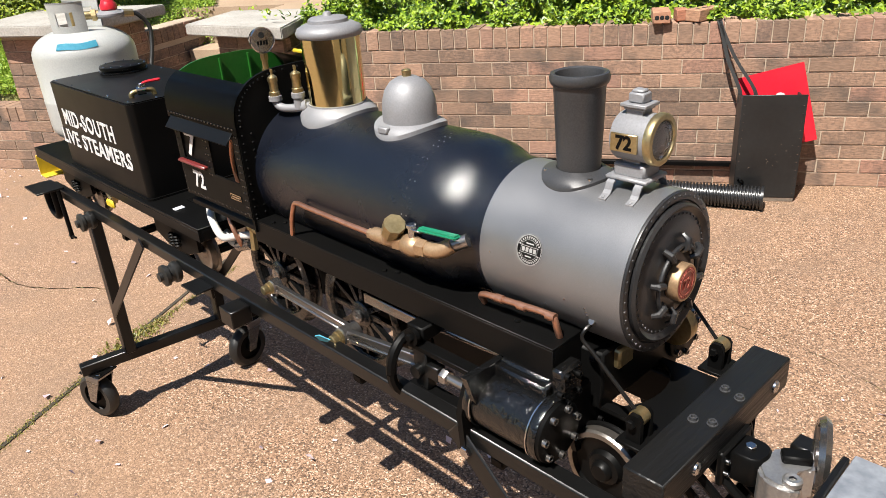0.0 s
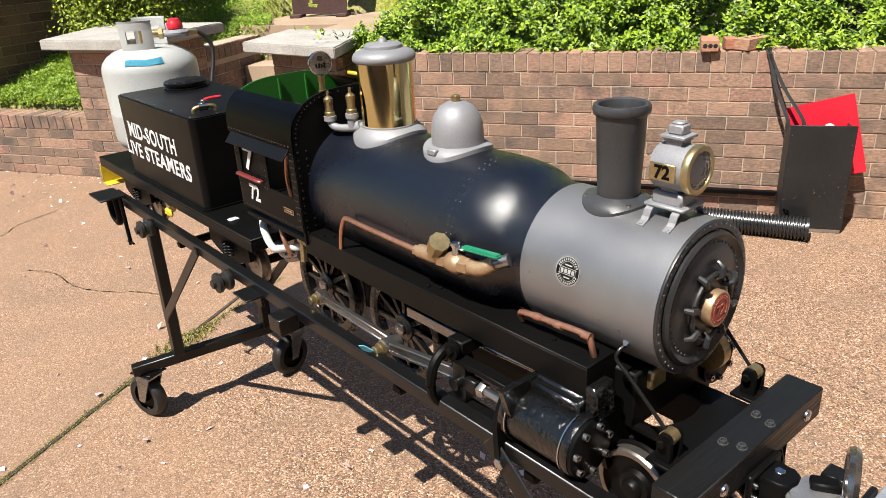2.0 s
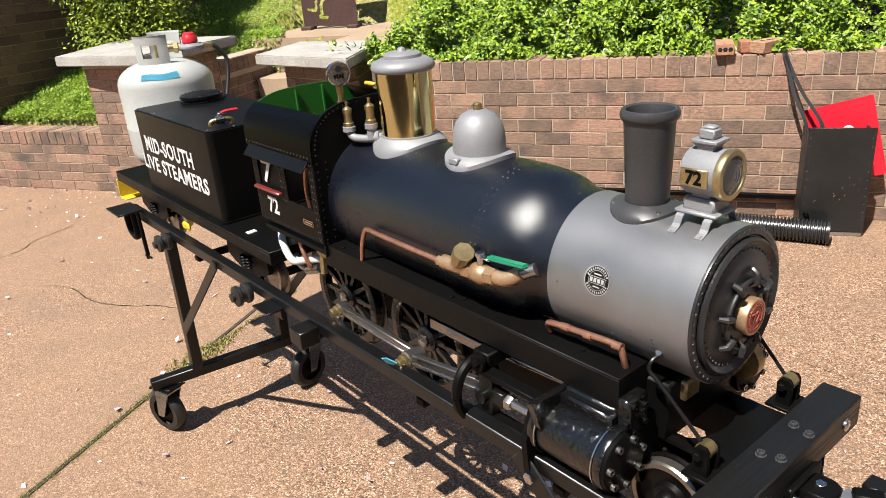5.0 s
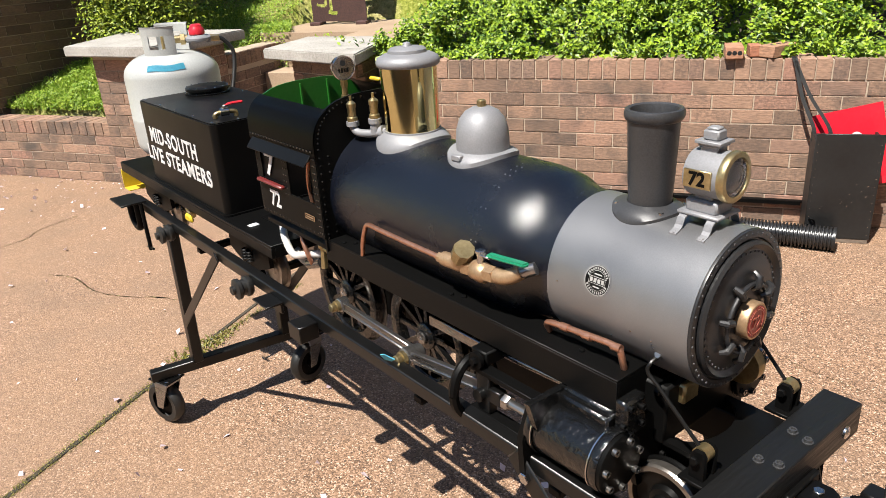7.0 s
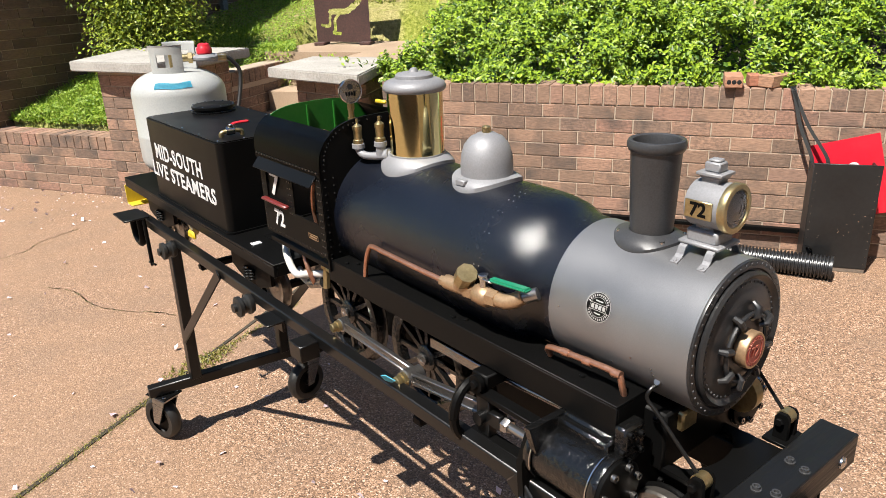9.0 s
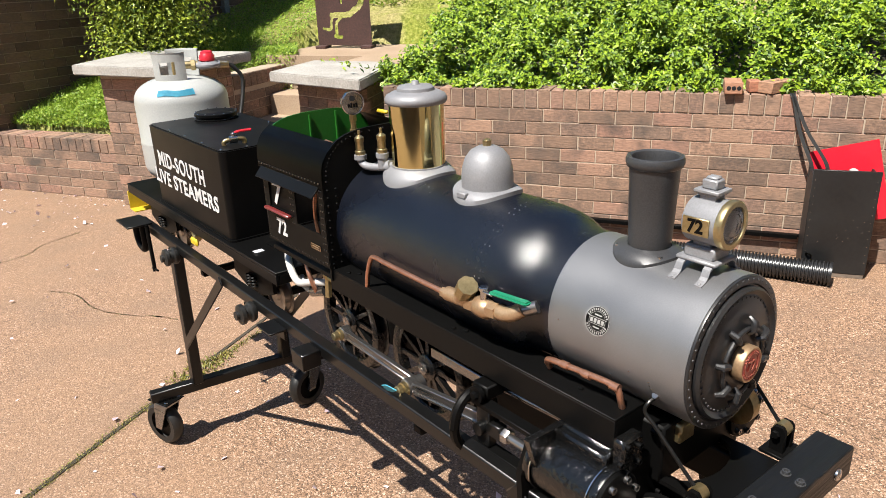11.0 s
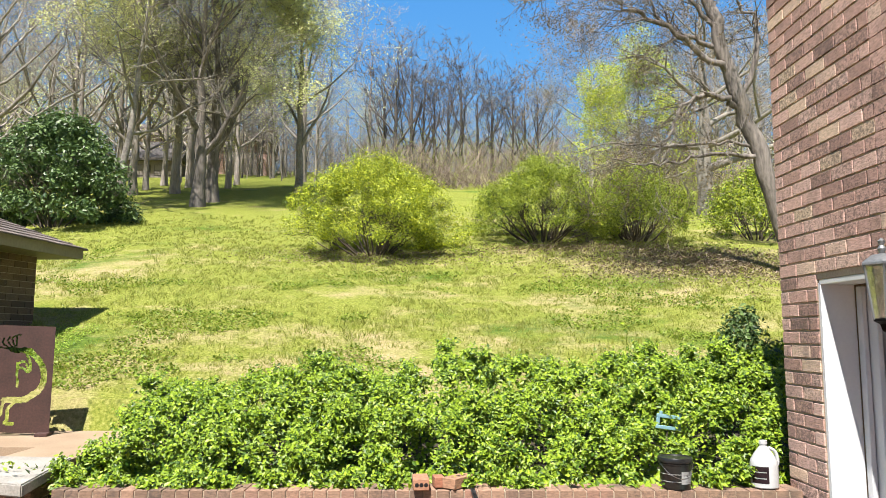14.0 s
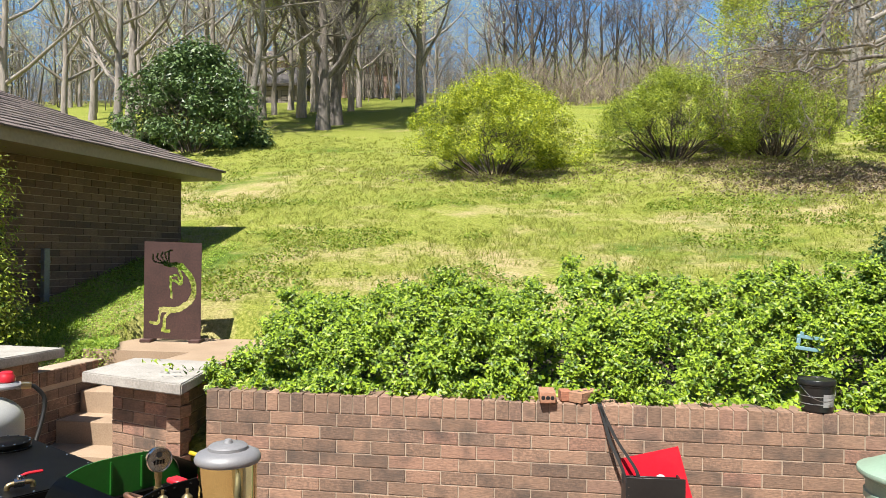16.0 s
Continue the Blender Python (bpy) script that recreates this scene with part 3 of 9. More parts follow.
def tubes_mesh(out, sides_of):
    """Vertices and triangles of all limbs and twigs."""
    vv, ff, k = [], [], 0
    for pts, rad in [o for o in out if len(o[0]) > 2]:
        s = sides_of(rad[0])
        a = np.arange(s) * 2 * np.pi / s
        for i, p in enumerate(pts):
            d = pts[min(i + 1, len(pts) - 1)] - pts[max(i - 1, 0)]
            d = d / (np.linalg.norm(d) + 1e-9)
            e = np.cross(d, [0.31, 0.95, 0.05])
            e /= np.linalg.norm(e) + 1e-9
            g = np.cross(d, e)
            vv.append(p + rad[i] * (np.cos(a)[:, None] * e + np.sin(a)[:, None] * g))
        for i in range(len(pts) - 1):
            for j in range(s):
                q0, q1, q2, q3 = k + i * s + j, k + i * s + (j + 1) % s, k + (i + 1) * s + (j + 1) % s, k + (i + 1) * s + j
                ff += [(q0, q1, q2), (q0, q2, q3)]
        k += len(pts) * s
    v, f = np.concatenate(vv), np.array(ff)
    thin = [o for o in out if len(o[0]) == 2]
    if thin:
        a, b = np.array([o[0][0] for o in thin]), np.array([o[0][1] for o in thin])
        v2, f2 = strips(a, b - a, np.linalg.norm(b - a, axis=1), np.array([o[1][0] for o in thin]))
        v, f = np.concatenate([v, v2]), np.concatenate([f, f2 + len(v)])
    return v, f


def strips(base, way, length, width):
    """Long thin three-sided spikes from base along way."""
    way = way / np.linalg.norm(way, axis=1)[:, None]
    e = np.cross(way, [0.3, 0.9, 0.1])
    e /= np.linalg.norm(e, axis=1)[:, None]
    g = np.cross(way, e)
    w = np.asarray(width)[:, None]
    tip = base + way * np.asarray(length)[:, None]
    v = np.stack([base + e * w, base - e * w * 0.5 + g * w * 0.87, base - e * w * 0.5 - g * w * 0.87, tip], 1).reshape(-1, 3)
    k = np.arange(len(base))[:, None] * 4
    return v, np.concatenate([k + [0, 1, 3], k + [1, 2, 3], k + [2, 0, 3]], 1).reshape(-1, 3)


def tree(seed, height, radius, bark, leaf=None, leaf_size=0.12, leaf_count=0, depth=4, clear=0.3, limbs=7, lean=(0, 0), label="", spread=0.5, split=3, up=0.15, twist=0.3, tufts=0.0, fine=0.006):
    """A broad tree: a tapered trunk with limbs and twigs, and small leaves scattered about the twigs' ends."""
    rng = np.random.default_rng(seed)
    out, tips = [], []
    n = 9
    pts = [np.array([0, 0, -0.3])]
    for k in range(n):
        pts.append(np.array([lean[0] * (k + 1) / n, lean[1] * (k + 1) / n, height * 0.8 * (k + 1) / n]) + rng.normal(0, 0.01 * height * twist, 3))
    rad = [radius * (1.35 if k == 0 else 1.0 - 0.85 * k / n) for k in range(n + 1)]
    out.append((np.array(pts), np.array(rad)))
    for k in range(limbs):
        t = clear + (1 - clear) * (k + 0.5) / limbs
        i = min(n, max(1, int(t * n)))
        a = k * 2.4 + rng.uniform(-0.5, 0.5)
        w = (math.cos(a) * spread * 2, math.sin(a) * spread * 2, 0.6 + 0.5 * t)
        branches(rng, pts[i], w, height * 0.34 * (1.15 - 0.5 * t), rad[i] * 0.6, depth - 1, out, tips, 0.35, split, 0.68, up, fine=fine)
    branches(rng, pts[-1], (0, 0, 1), height * 0.22, rad[-1], depth - 2, out, tips, 0.3, split, 0.68, up, fine=fine)
    v, f = tubes_mesh(out, lambda r: 9 if r > 0.08 else 5 if r > 0.025 else 3)
    ob = thing("tree", Matrix.Identity(4), label, "tree", "trees on the hill")
    t = new("trunk", raw_mesh("trunk", v, f, bark, True))
    t.parent = ob
    if leaf_count:
        tips = np.array(tips)
        if tufts:
            # most leaves stand on the outer twigs of the crown
            r = np.hypot(tips[:, 0], tips[:, 1])
            out_there = r + 0.35 * tips[:, 2] + rng.normal(0, 0.12 * height, len(tips))
            tips = tips[out_there > np.quantile(out_there, 1 - tufts)]
        p = tips[rng.integers(0, len(tips), leaf_count)] + rng.normal(0, height * 0.020, (leaf_count, 3))
        lv, lf = facing_leaves(p, rng.uniform(0.6, 1.3, leaf_count) * leaf_size, (-0.2, -0.6, 0.75), 0.5, rng, 0.6)
        c = new("crown", raw_mesh("crown", lv, lf, leaf))
        c.parent = ob
    return ob


def shrub(seed, w, h, leaf, stems, leaf_count, leaf_size, label, bare=0.14, deep=None):
    """A multi-stemmed bush: arching stems from the ground and leaves in an uneven shell of clumps."""
    rng = np.random.default_rng(seed)
    deep = deep or w * 0.8
    out, tips = [], []
    for k in range(stems):
        a, e = rng.uniform(0, 2 * np.pi), rng.uniform(0.1, 1.0)
        branches(rng, (math.cos(a) * w * 0.1 * e, math.sin(a) * deep * 0.1 * e, -0.1), (math.cos(a) * e * w / h * 0.8, math.sin(a) * e * deep / h * 0.8, 1), min(h * 0.50, w * 0.42), 0.022, 2, out, tips, 0.3, 3, 0.55, 0.05, 4)
    v, f = tubes_mesh(out, lambda r: 4 if r > 0.012 else 3)
    ob = thing("bush", Matrix.Identity(4), label, "bush", "bushes on the lawn")
    t = new("branchwork", raw_mesh("branchwork", v, f, TWIG, True))
    t.parent = ob
    clumps = []
    for k in range(140):
        a, z = rng.uniform(0, 2 * np.pi), rng.uniform(0.0, 1.0)
        r = math.sqrt(max(0.02, 1 - z ** 2.2)) * (0.78 + 0.22 * math.sin(math.pi * min(1, z + 0.15))) * rng.uniform(0.45, 1.0)
        clumps.append((math.cos(a) * r * w / 2, math.sin(a) * r * deep / 2, (0.08 + 0.86 * z) * h, rng.uniform(0.07, 0.17) * h * (1 if z > bare else 0.7)))
    clumps = np.array(clumps)
    prob = np.where(clumps[:, 2] > bare * h, 1.0, 0.5)
    pick = rng.choice(len(clumps), leaf_count, p=prob / prob.sum())
    q = rng.normal(0, 1, (leaf_count, 3))
    q /= np.linalg.norm(q, axis=1)[:, None]
    p = clumps[pick, :3] + q * (clumps[pick, 3] * rng.uniform(0.5, 1.25, leaf_count))[:, None]
    p[:, 2] = np.maximum(p[:, 2], 0.03)
    lv, lf = facing_leaves(p, rng.uniform(0.6, 1.3, leaf_count) * leaf_size, q + [0, 0, 0.7], 0.35, rng, 0.55)
    c = new("foliage", raw_mesh("foliage", lv, lf, leaf))
    c.parent = ob
    return ob


def stand_at(ob, x, y, turn=0.0, size=1.0, dz=0.0, sink=0.0):
    ob.matrix_world = pose(x, y, hill(x, y) - sink + dz, 0, 0, turn) @ Matrix.Diagonal((size, size, size, 1))
    return ob


def again(ob, x, y, turn, size):
    o = copy_thing(ob, pose(x, y, hill(x, y), 0, 0, turn))
    o.scale = (size, size, size)
    return o


hedge()
YELLOW_LEAF = leaf_material("young_yellow_green_leaf", (0.09, 0.18, 0.006), (0.84, 0.92, 0.05), through=0.2)
SPRING_LEAF = leaf_material("pale_spring_leaf", (0.58, 0.62, 0.20), (1.0, 0.99, 0.48), through=0.3)
HAZE_LEAF = leaf_material("pale_tan_catkin", (0.40, 0.37, 0.26), (0.68, 0.64, 0.43), through=0.25)
DARK_LEAF = leaf_material("dark_glossy_leaf", (0.03, 0.08, 0.018), (0.22, 0.34, 0.10), through=0.2)
BUD_LEAF = leaf_material("brownish_bud", (0.14, 0.09, 0.05), (0.40, 0.30, 0.16), through=0.3)
OLIVE_LEAF = leaf_material("olive_green_leaf", (0.06, 0.13, 0.006), (0.62, 0.73, 0.05), through=0.2)

stand_at(shrub(11, 3.8, 1.9, YELLOW_LEAF, 30, 64000, 0.040, "large round yellow-green bush on the lawn", bare=0.12), 0.72, 9.7)
stand_at(shrub(12, 3.5, 1.75, OLIVE_LEAF, 34, 50000, 0.038, "olive-green bush with bare lower stems"), 4.15, 10.8)
stand_at(shrub(13, 3.5, 1.6, OLIVE_LEAF, 34, 46000, 0.038, "olive-green bush with bare lower stems"), 6.15, 11.0, 80)
stand_at(shrub(14, 4.0, 2.6, DARK_LEAF, 20, 22000, 0.11, "large dark green evergreen bush beside the house", bare=0.05), -7.0, 12.6)
stand_at(shrub(16, 2.8, 1.6, OLIVE_LEAF, 16, 9000, 0.065, "green bush at the edge of the lawn"), 9.0, 11.6)
stand_at(shrub(17, 0.55, 0.62, DARK_LEAF, 10, 1800, 0.045, "small dark bush at the end of the hedge", bare=0.0), 4.42, 1.7, dz=0.42)
BUSH_LEAF = leaf_material("fresh_green_leaf", (0.06, 0.13, 0.008), (0.56, 0.66, 0.06), through=0.25)
stand_at(shrub(15, 0.92, 1.9, BUSH_LEAF, 6, 30000, 0.034, "yellow-green bush against the brick house", bare=0.0), -2.86, 0.85)

oak = stand_at(tree(21, 8.3, 0.20, DARK_BARK, SPRING_LEAF, 0.075, 90000, label="tall tree with pale spring leaves", depth=5, clear=0.28, limbs=12, split=3, spread=0.42, up=0.3, tufts=0.5), -4.95, 16.6)
twin = stand_at(tree(22, 8.6, 0.20, DARK_BARK, SPRING_LEAF, 0.075, 50000, label="tall tree with pale spring leaves", depth=5, clear=0.3, limbs=11, spread=0.42, up=0.3, tufts=0.5), -4.95, 18.0)
slim = stand_at(tree(23, 8.0, 0.12, PALE_BARK, SPRING_LEAF, 0.05, 500, label="slender grey tree almost bare of leaves", depth=5, clear=0.32, limbs=10, lean=(0.5, 0.2), spread=0.7), -6.4, 14.7)
birch = stand_at(tree(24, 8.4, 0.14, PALE_BARK, SPRING_LEAF, 0.07, 5000, label="pale-barked tree with few young leaves", depth=5, clear=0.3, limbs=12, spread=0.35, up=0.25), -2.82, 20.7)
syc = stand_at(tree(25, 7.0, 0.24, PALE_BARK, BUD_LEAF, 0.07, 2500, label="spreading pale tree with drooping bare branches", depth=5, clear=0.24, limbs=10, spread=0.9, up=-0.08), 9.3, 15.2)
bare1 = stand_at(tree(27, 7.8, 0.13, BARK, HAZE_LEAF, 0.06, 600, label="bare slender woodland tree", depth=5, clear=0.25, limbs=11, spread=0.55, split=2), -9.6, 22)
bare2 = stand_at(tree(28, 7.8, 0.10, BARK, HAZE_LEAF, 0.05, 900, label="slender woodland tree with few young leaves", depth=5, clear=0.22, limbs=11, spread=0.55, split=2), -1.2, 30)
green1 = stand_at(tree(29, 4.6, 0.09, BARK, YELLOW_LEAF, 0.06, 30000, label="young tree with yellow-green leaves", depth=4, clear=0.16, limbs=13, spread=0.6), 8.5, 18.6)
brown1 = stand_at(tree(33, 7.0, 0.09, BARK, BUD_LEAF, 0.07, 9000, label="tree in brown bud", depth=4, clear=0.16, limbs=13, spread=0.6), 8.0, 23.5)
vase1 = stand_at(tree(34, 6.2, 0.135, FORK_BARK, HAZE_LEAF, 0.035, 500, fine=0.012, label="bare upright tree that forks into fine branches", depth=5, clear=0.12, limbs=9, spread=0.36, up=0.5, split=2), 0.9, 27)
vase2 = stand_at(tree(35, 5.8, 0.13, FORK_BARK, HAZE_LEAF, 0.035, 900, fine=0.012, label="bare upright tree that forks into fine branches", depth=5, clear=0.10, limbs=8, spread=0.42, up=0.5, split=2), 3.1, 27.4)
far1 = stand_at(tree(31, 9, 0.11, BARK, HAZE_LEAF, 0.05, 900, label="bare woodland tree on the far slope", depth=4, clear=0.22, limbs=14, spread=0.45, split=2), 2.4, 39, size=0.62)
far2 = stand_at(tree(32, 8.5, 0.10, PALE_BARK, SPRING_LEAF, 0.055, 3000, label="woodland tree with pale young leaves on the far slope", depth=4, clear=0.2, limbs=14, spread=0.5, split=2), 4.5, 38, size=0.62)
for k, (x, y, size) in enumerate(((-0.4, 28.2, 0.95), (0.2, 27.0, 1.02), (1.9, 27.6, 0.9), (2.5, 26.8, 0.78), (3.8, 26.9, 0.83), (4.5, 27.8, 0.8), (5.3, 26.6, 0.78), (5.9, 27.2, 0.74), (1.4, 29.0, 0.9), (6.6, 28.0, 0.8))):
    again(vase1 if k % 2 else vase2, x, y, 67 * k, size)
wood = random.Random(8)
for k in range(76):
    x, y = wood.uniform(-34, 30), wood.uniform(26, 50)
    if -3 < x < 7 and y < 33:
        y += 10
    if -3 < x < 9 and k % 2:
        continue
    again(far1 if wood.random() < 0.62 else far2, x, y, wood.uniform(0, 360), wood.uniform(0.5, 0.66) if -4 < x < 13 else wood.uniform(0.8, 1.15))
for x, y in ((-8.9, 17.5), (-10.4, 15.5), (-10.4, 20), (-12.4, 18), (-8.2, 21), (-12.2, 22), (-14, 17.5), (-15.4, 21), (-7.5, 23.4), (-4, 28), (-6.4, 26), (-9.6, 13.6), (-16, 25), (-12.5, 13.0), (-7.9, 19.2), (-9.0, 24.8), (-11.0, 25.5), (-6.9, 20.2), (-5.9, 23.0)):
    again(bare1 if wood.random() < 0.5 else bare2, x, y, wood.uniform(0, 360), wood.uniform(0.95, 1.25))


def far_garage():
    """A low building among the trees at the top of the slope: pale walls, two wide doors, a grey roof."""
    x0, x1, y, z = -15.6, -12.55, 36.6, 10.35
    g = thing("garage", pose((x0 + x1) / 2, y, z), "low pale garage with a grey roof among the trees", "garage")
    w = x1 - x0
    part("wall", box(bmesh.new(), (0, 1.2, 0.62), (w, 2.4, 1.24)), GARAGE_WALL, g)
    bm = bmesh.new()
    prism(bm, [(-0.35, 0.0), (1.2, 1.35), (2.75, 0.0), (2.75, -0.08), (-0.35, -0.08)], -w / 2 - 0.25, w / 2 + 0.25, Matrix.Translation((0, 0, 1.28)) @ Matrix(((0, 0, 1, 0), (1, 0, 0, 0), (0, 1, 0, 0), (0, 0, 0, 1))))
    part("roof", bm, GARAGE_ROOF, g, "grey shingle roof")
    part("fascia", box(bmesh.new(), (0, -0.36, 1.24), (w + 0.5, 0.05, 0.16)), FORK_BARK, g, "dark brown fascia board")
    for x in (-0.72, 0.72):
        bm = bmesh.new()
        box(bm, (x, -0.02, 0.5), (1.22, 0.05, 0.96))
        d = part("garage_door", bm, GARAGE_ROOF, g, "pale panelled door")
        for k in range(3):
            part("panel", box(bmesh.new(), (x, -0.055, 0.2 + 0.31 * k), (1.14, 0.02, 0.27)), GARAGE_WALL, d)


# Pale siding set darker, with the shade under the trees in its colour.
GARAGE_WALL = surface("pale_pinkish_siding", (0.26, 0.215, 0.195), (0.36, 0.30, 0.27), 0.8, grain=20, patch=1.5, bump=0.1)
GARAGE_ROOF = surface("weathered_grey_shingle", (0.09, 0.08, 0.08), (0.17, 0.155, 0.155), 0.9, grain=12, patch=1.5, bump=0.2)
far_garage()


def leaning_tree():
    """An old tree that leans out from behind the house corner: a bent trunk, long arching limbs, drooping twigs with dark buds."""
    rng = np.random.default_rng(26)
    y = 7.5
    trunk = [(7.95, 2.6), (7.58, 3.61), (7.38, 4.55), (7.10, 5.37), (6.81, 6.2), (6.67, 6.9), (6.53, 7.5), (6.41, 8.4)]
    limbs = [
        ([(6.95, 5.6), (6.46, 5.79), (6.07, 5.61), (5.72, 5.12), (5.42, 4.54)], 0.058),
        ([(7.27, 4.75), (6.66, 4.76), (5.99, 4.69), (5.42, 4.57), (4.77, 4.63)], 0.040),
        ([(6.81, 6.2), (6.06, 6.69), (5.31, 7.09), (4.64, 7.33), (3.68, 7.35)], 0.060),
        ([(6.72, 6.7), (5.98, 6.89), (5.65, 7.29), (5.43, 7.9)], 0.05),
        ([(7.27, 4.84), (6.76, 4.98), (5.91, 4.91), (5.15, 4.97), (4.21, 4.82)], 0.032),
        ([(7.0, 5.5), (7.37, 6.9), (7.2, 7.3), (6.98, 7.91)], 0.06),
        ([(6.67, 6.9), (6.0, 7.7), (5.1, 8.3), (4.1, 8.5)], 0.045),
    ]
    out, tips = [], []
    pts = np.array([tuple(p) for p in smooth_line([(x, y, z) for x, z in trunk], 3)])
    out.append((pts + rng.normal(0, 0.02, pts.shape), np.linspace(0.165, 0.085, len(pts))))
    for line, r in limbs:
        deep = rng.uniform(-0.9, 0.6)
        n = len(line)
        pts = np.array([tuple(p) for p in smooth_line([(x, y + deep * k / n, z) for k, (x, z) in enumerate(line)], 5)])
        pts[1:] += rng.normal(0, 0.035, pts[1:].shape)
        rad = np.linspace(r, r * 0.22, len(pts))
        out.append((pts, rad))
        for k in range(3, len(pts), 2 if line[0][1] < 5 else 1):
            for j in range(1 if line[0][1] < 5 else 2):
                w = pts[k] - pts[k - 1]
                w = w / np.linalg.norm(w) + rng.normal(0, 0.55, 3) + np.array([-0.15, 0, -0.1])
                branches(rng, pts[k], w, rng.uniform(0.45, 1.0), rad[k] * 0.33, 2, out, tips, 0.5, 2, 0.66, -0.2)
    v, f = tubes_mesh(out, lambda r: 10 if r > 0.08 else 6 if r > 0.025 else 3)
    ob = thing("tree", pose(7.95, y, 2.6), "leaning tree with long bare drooping branches", "tree", "trees on the hill")
    base = np.array([7.95, y, 2.6])
    t = new("trunk", raw_mesh("trunk", v - base, f, OLD_BARK, True))
    t.parent = ob
    tips = np.array(tips)
    p = tips[rng.integers(0, len(tips), 15000)] + rng.normal(0, 0.05, (15000, 3)) - base
    lv, lf = leaves(p, rng.uniform(0.02, 0.05, len(p)), -0.4, rng, 0.5)
    c = new("crown", raw_mesh("crown", lv, lf, BUD_LEAF))
    c.parent = ob


leaning_tree()


def woodland_thicket():
    """Bare saplings, crowded twigs and pale young leaves that close the view between the trunks."""
    rg = np.random.default_rng(6)
    n = 560
    x, y = rg.uniform(-40, 36, n), rg.uniform(29, 53, n)
    y = np.where((x > -3) & (x < 8) & (y < 36), y + 9, y)
    base = np.stack([x, y, [hill(a, b2) - 0.2 for a, b2 in zip(x, y)]], 1)
    h = rg.uniform(3.0, 8.5, n) * np.where((x > -5) & (x < 15), 0.36, 1.15)
    lean = np.stack([rg.normal(0, 0.09, n), rg.normal(0, 0.09, n), np.ones(n)], 1)
    vs, fs, k = [], [], 0

    def add(v, f):
        nonlocal k
        vs.append(v)
        fs.append(f + k)
        k += len(v)

    add(*strips(base, lean, h, h * 0.0065))
    m = 16
    t = rg.uniform(0.2, 0.92, n * m)
    p = np.repeat(base, m, 0) + np.repeat(lean * h[:, None], m, 0) * t[:, None]
    w = np.stack([rg.normal(0, 0.55, n * m), rg.normal(0, 0.55, n * m), rg.uniform(0.5, 1.2, n * m)], 1)
    ln = np.repeat(h, m) * rg.uniform(0.12, 0.34, n * m) * (1.15 - 0.6 * t)
    add(*strips(p, w, ln, np.full(n * m, 0.014)))
    s = 5
    t2 = rg.uniform(0.25, 0.95, n * m * s)
    wn = w / np.linalg.norm(w, axis=1)[:, None]
    p2 = np.repeat(p, s, 0) + np.repeat(wn * ln[:, None], s, 0) * t2[:, None]
    w2 = np.repeat(wn, s, 0) + rg.normal(0, 0.5, (n * m * s, 3))
    add(*strips(p2, w2, rg.uniform(0.2, 0.75, n * m * s), np.full(n * m * s, 0.007)))
    ob = new("woodland_thicket", raw_mesh("woodland_thicket", np.concatenate(vs), np.concatenate(fs), THICKET))
    tagged(ob, "grey-brown bare saplings and twigs of the far woods", "thicket", kind="stuff")
    q2 = p2[rg.integers(0, len(p2), 40000)] + rg.normal(0, 0.25, (40000, 3))
    v, f = leaves(q2, rg.uniform(0.04, 0.09, 40000), 0.3, rg, 0.55)
    ob = new("woodland_leaves", raw_mesh("woodland_leaves", v, f, HAZE_LEAF))
    tagged(ob, "pale young spring leaves in the far woods", "foliage", kind="stuff")
    # crowns in young leaf behind the bare trees
    cx, cy = rg.uniform(-36, -4.5, 46), rg.uniform(31, 50, 46)
    mid = np.stack([cx, cy, [hill(a, b2) for a, b2 in zip(cx, cy)] + rg.uniform(2.5, 8.0, 46)], 1)
    j = rg.integers(0, 46 * 14, 46000)
    puff = np.repeat(mid, 14, 0) + rg.normal(0, 1.0, (46 * 14, 3)) * [1.3, 1.0, 1.2]
    v, f = facing_leaves(puff[j] + rg.normal(0, 0.36, (46000, 3)), rg.uniform(0.07, 0.14, 46000), (-0.2, -0.6, 0.75), 0.5, rg, 0.6)
    tagged(new("woodland_crowns", raw_mesh("woodland_crowns", v, f, SPRING_LEAF)), "pale yellow-green crowns of the far woods", "foliage", kind="stuff")
    m = 26000
    x, y = rg.uniform(-45, 42, m), rg.uniform(38, 56, m)
    z = np.array([hill(a, b2) for a, b2 in zip(x, y)])
    clump = np.array([0.35 + max(0.0, 0.9 + 1.3 * noise.noise((a * 0.35, b2 * 0.3, 7.0))) for a, b2 in zip(x, y)])
    foot = np.stack([x, y, z + rg.beta(1.0, 2.0, m) * 2.6 * clump - 0.1], 1)
    v, f = strips(foot, np.stack([rg.normal(0, 0.9, m), rg.normal(0, 0.9, m), np.ones(m)], 1), rg.uniform(0.5, 1.7, m), rg.uniform(0.008, 0.018, m))
    ob = new("woodland_brush", raw_mesh("woodland_brush", v, f, PALE_BRUSH))
    tagged(ob, "dense bare brush at the top of the slope", "brush", kind="stuff")
    # the edge of the woods: nearer pinkish brown brush with yellow-green shoots
    k = 9000
    x2, y2 = rg.uniform(-1.5, 16, k), rg.uniform(23.0, 27.5, k)
    thick = np.array([noise.noise((a * 0.45, b2 * 0.5, 1.0)) for a, b2 in zip(x2, y2)])
    x2, y2 = x2[thick > -0.08], y2[thick > -0.08]
    k = len(x2)
    foot = np.stack([x2, y2, [hill(a, b2) + c for a, b2, c in zip(x2, y2, rg.beta(1.0, 2.2, k) * 1.9 - 0.1)]], 1)
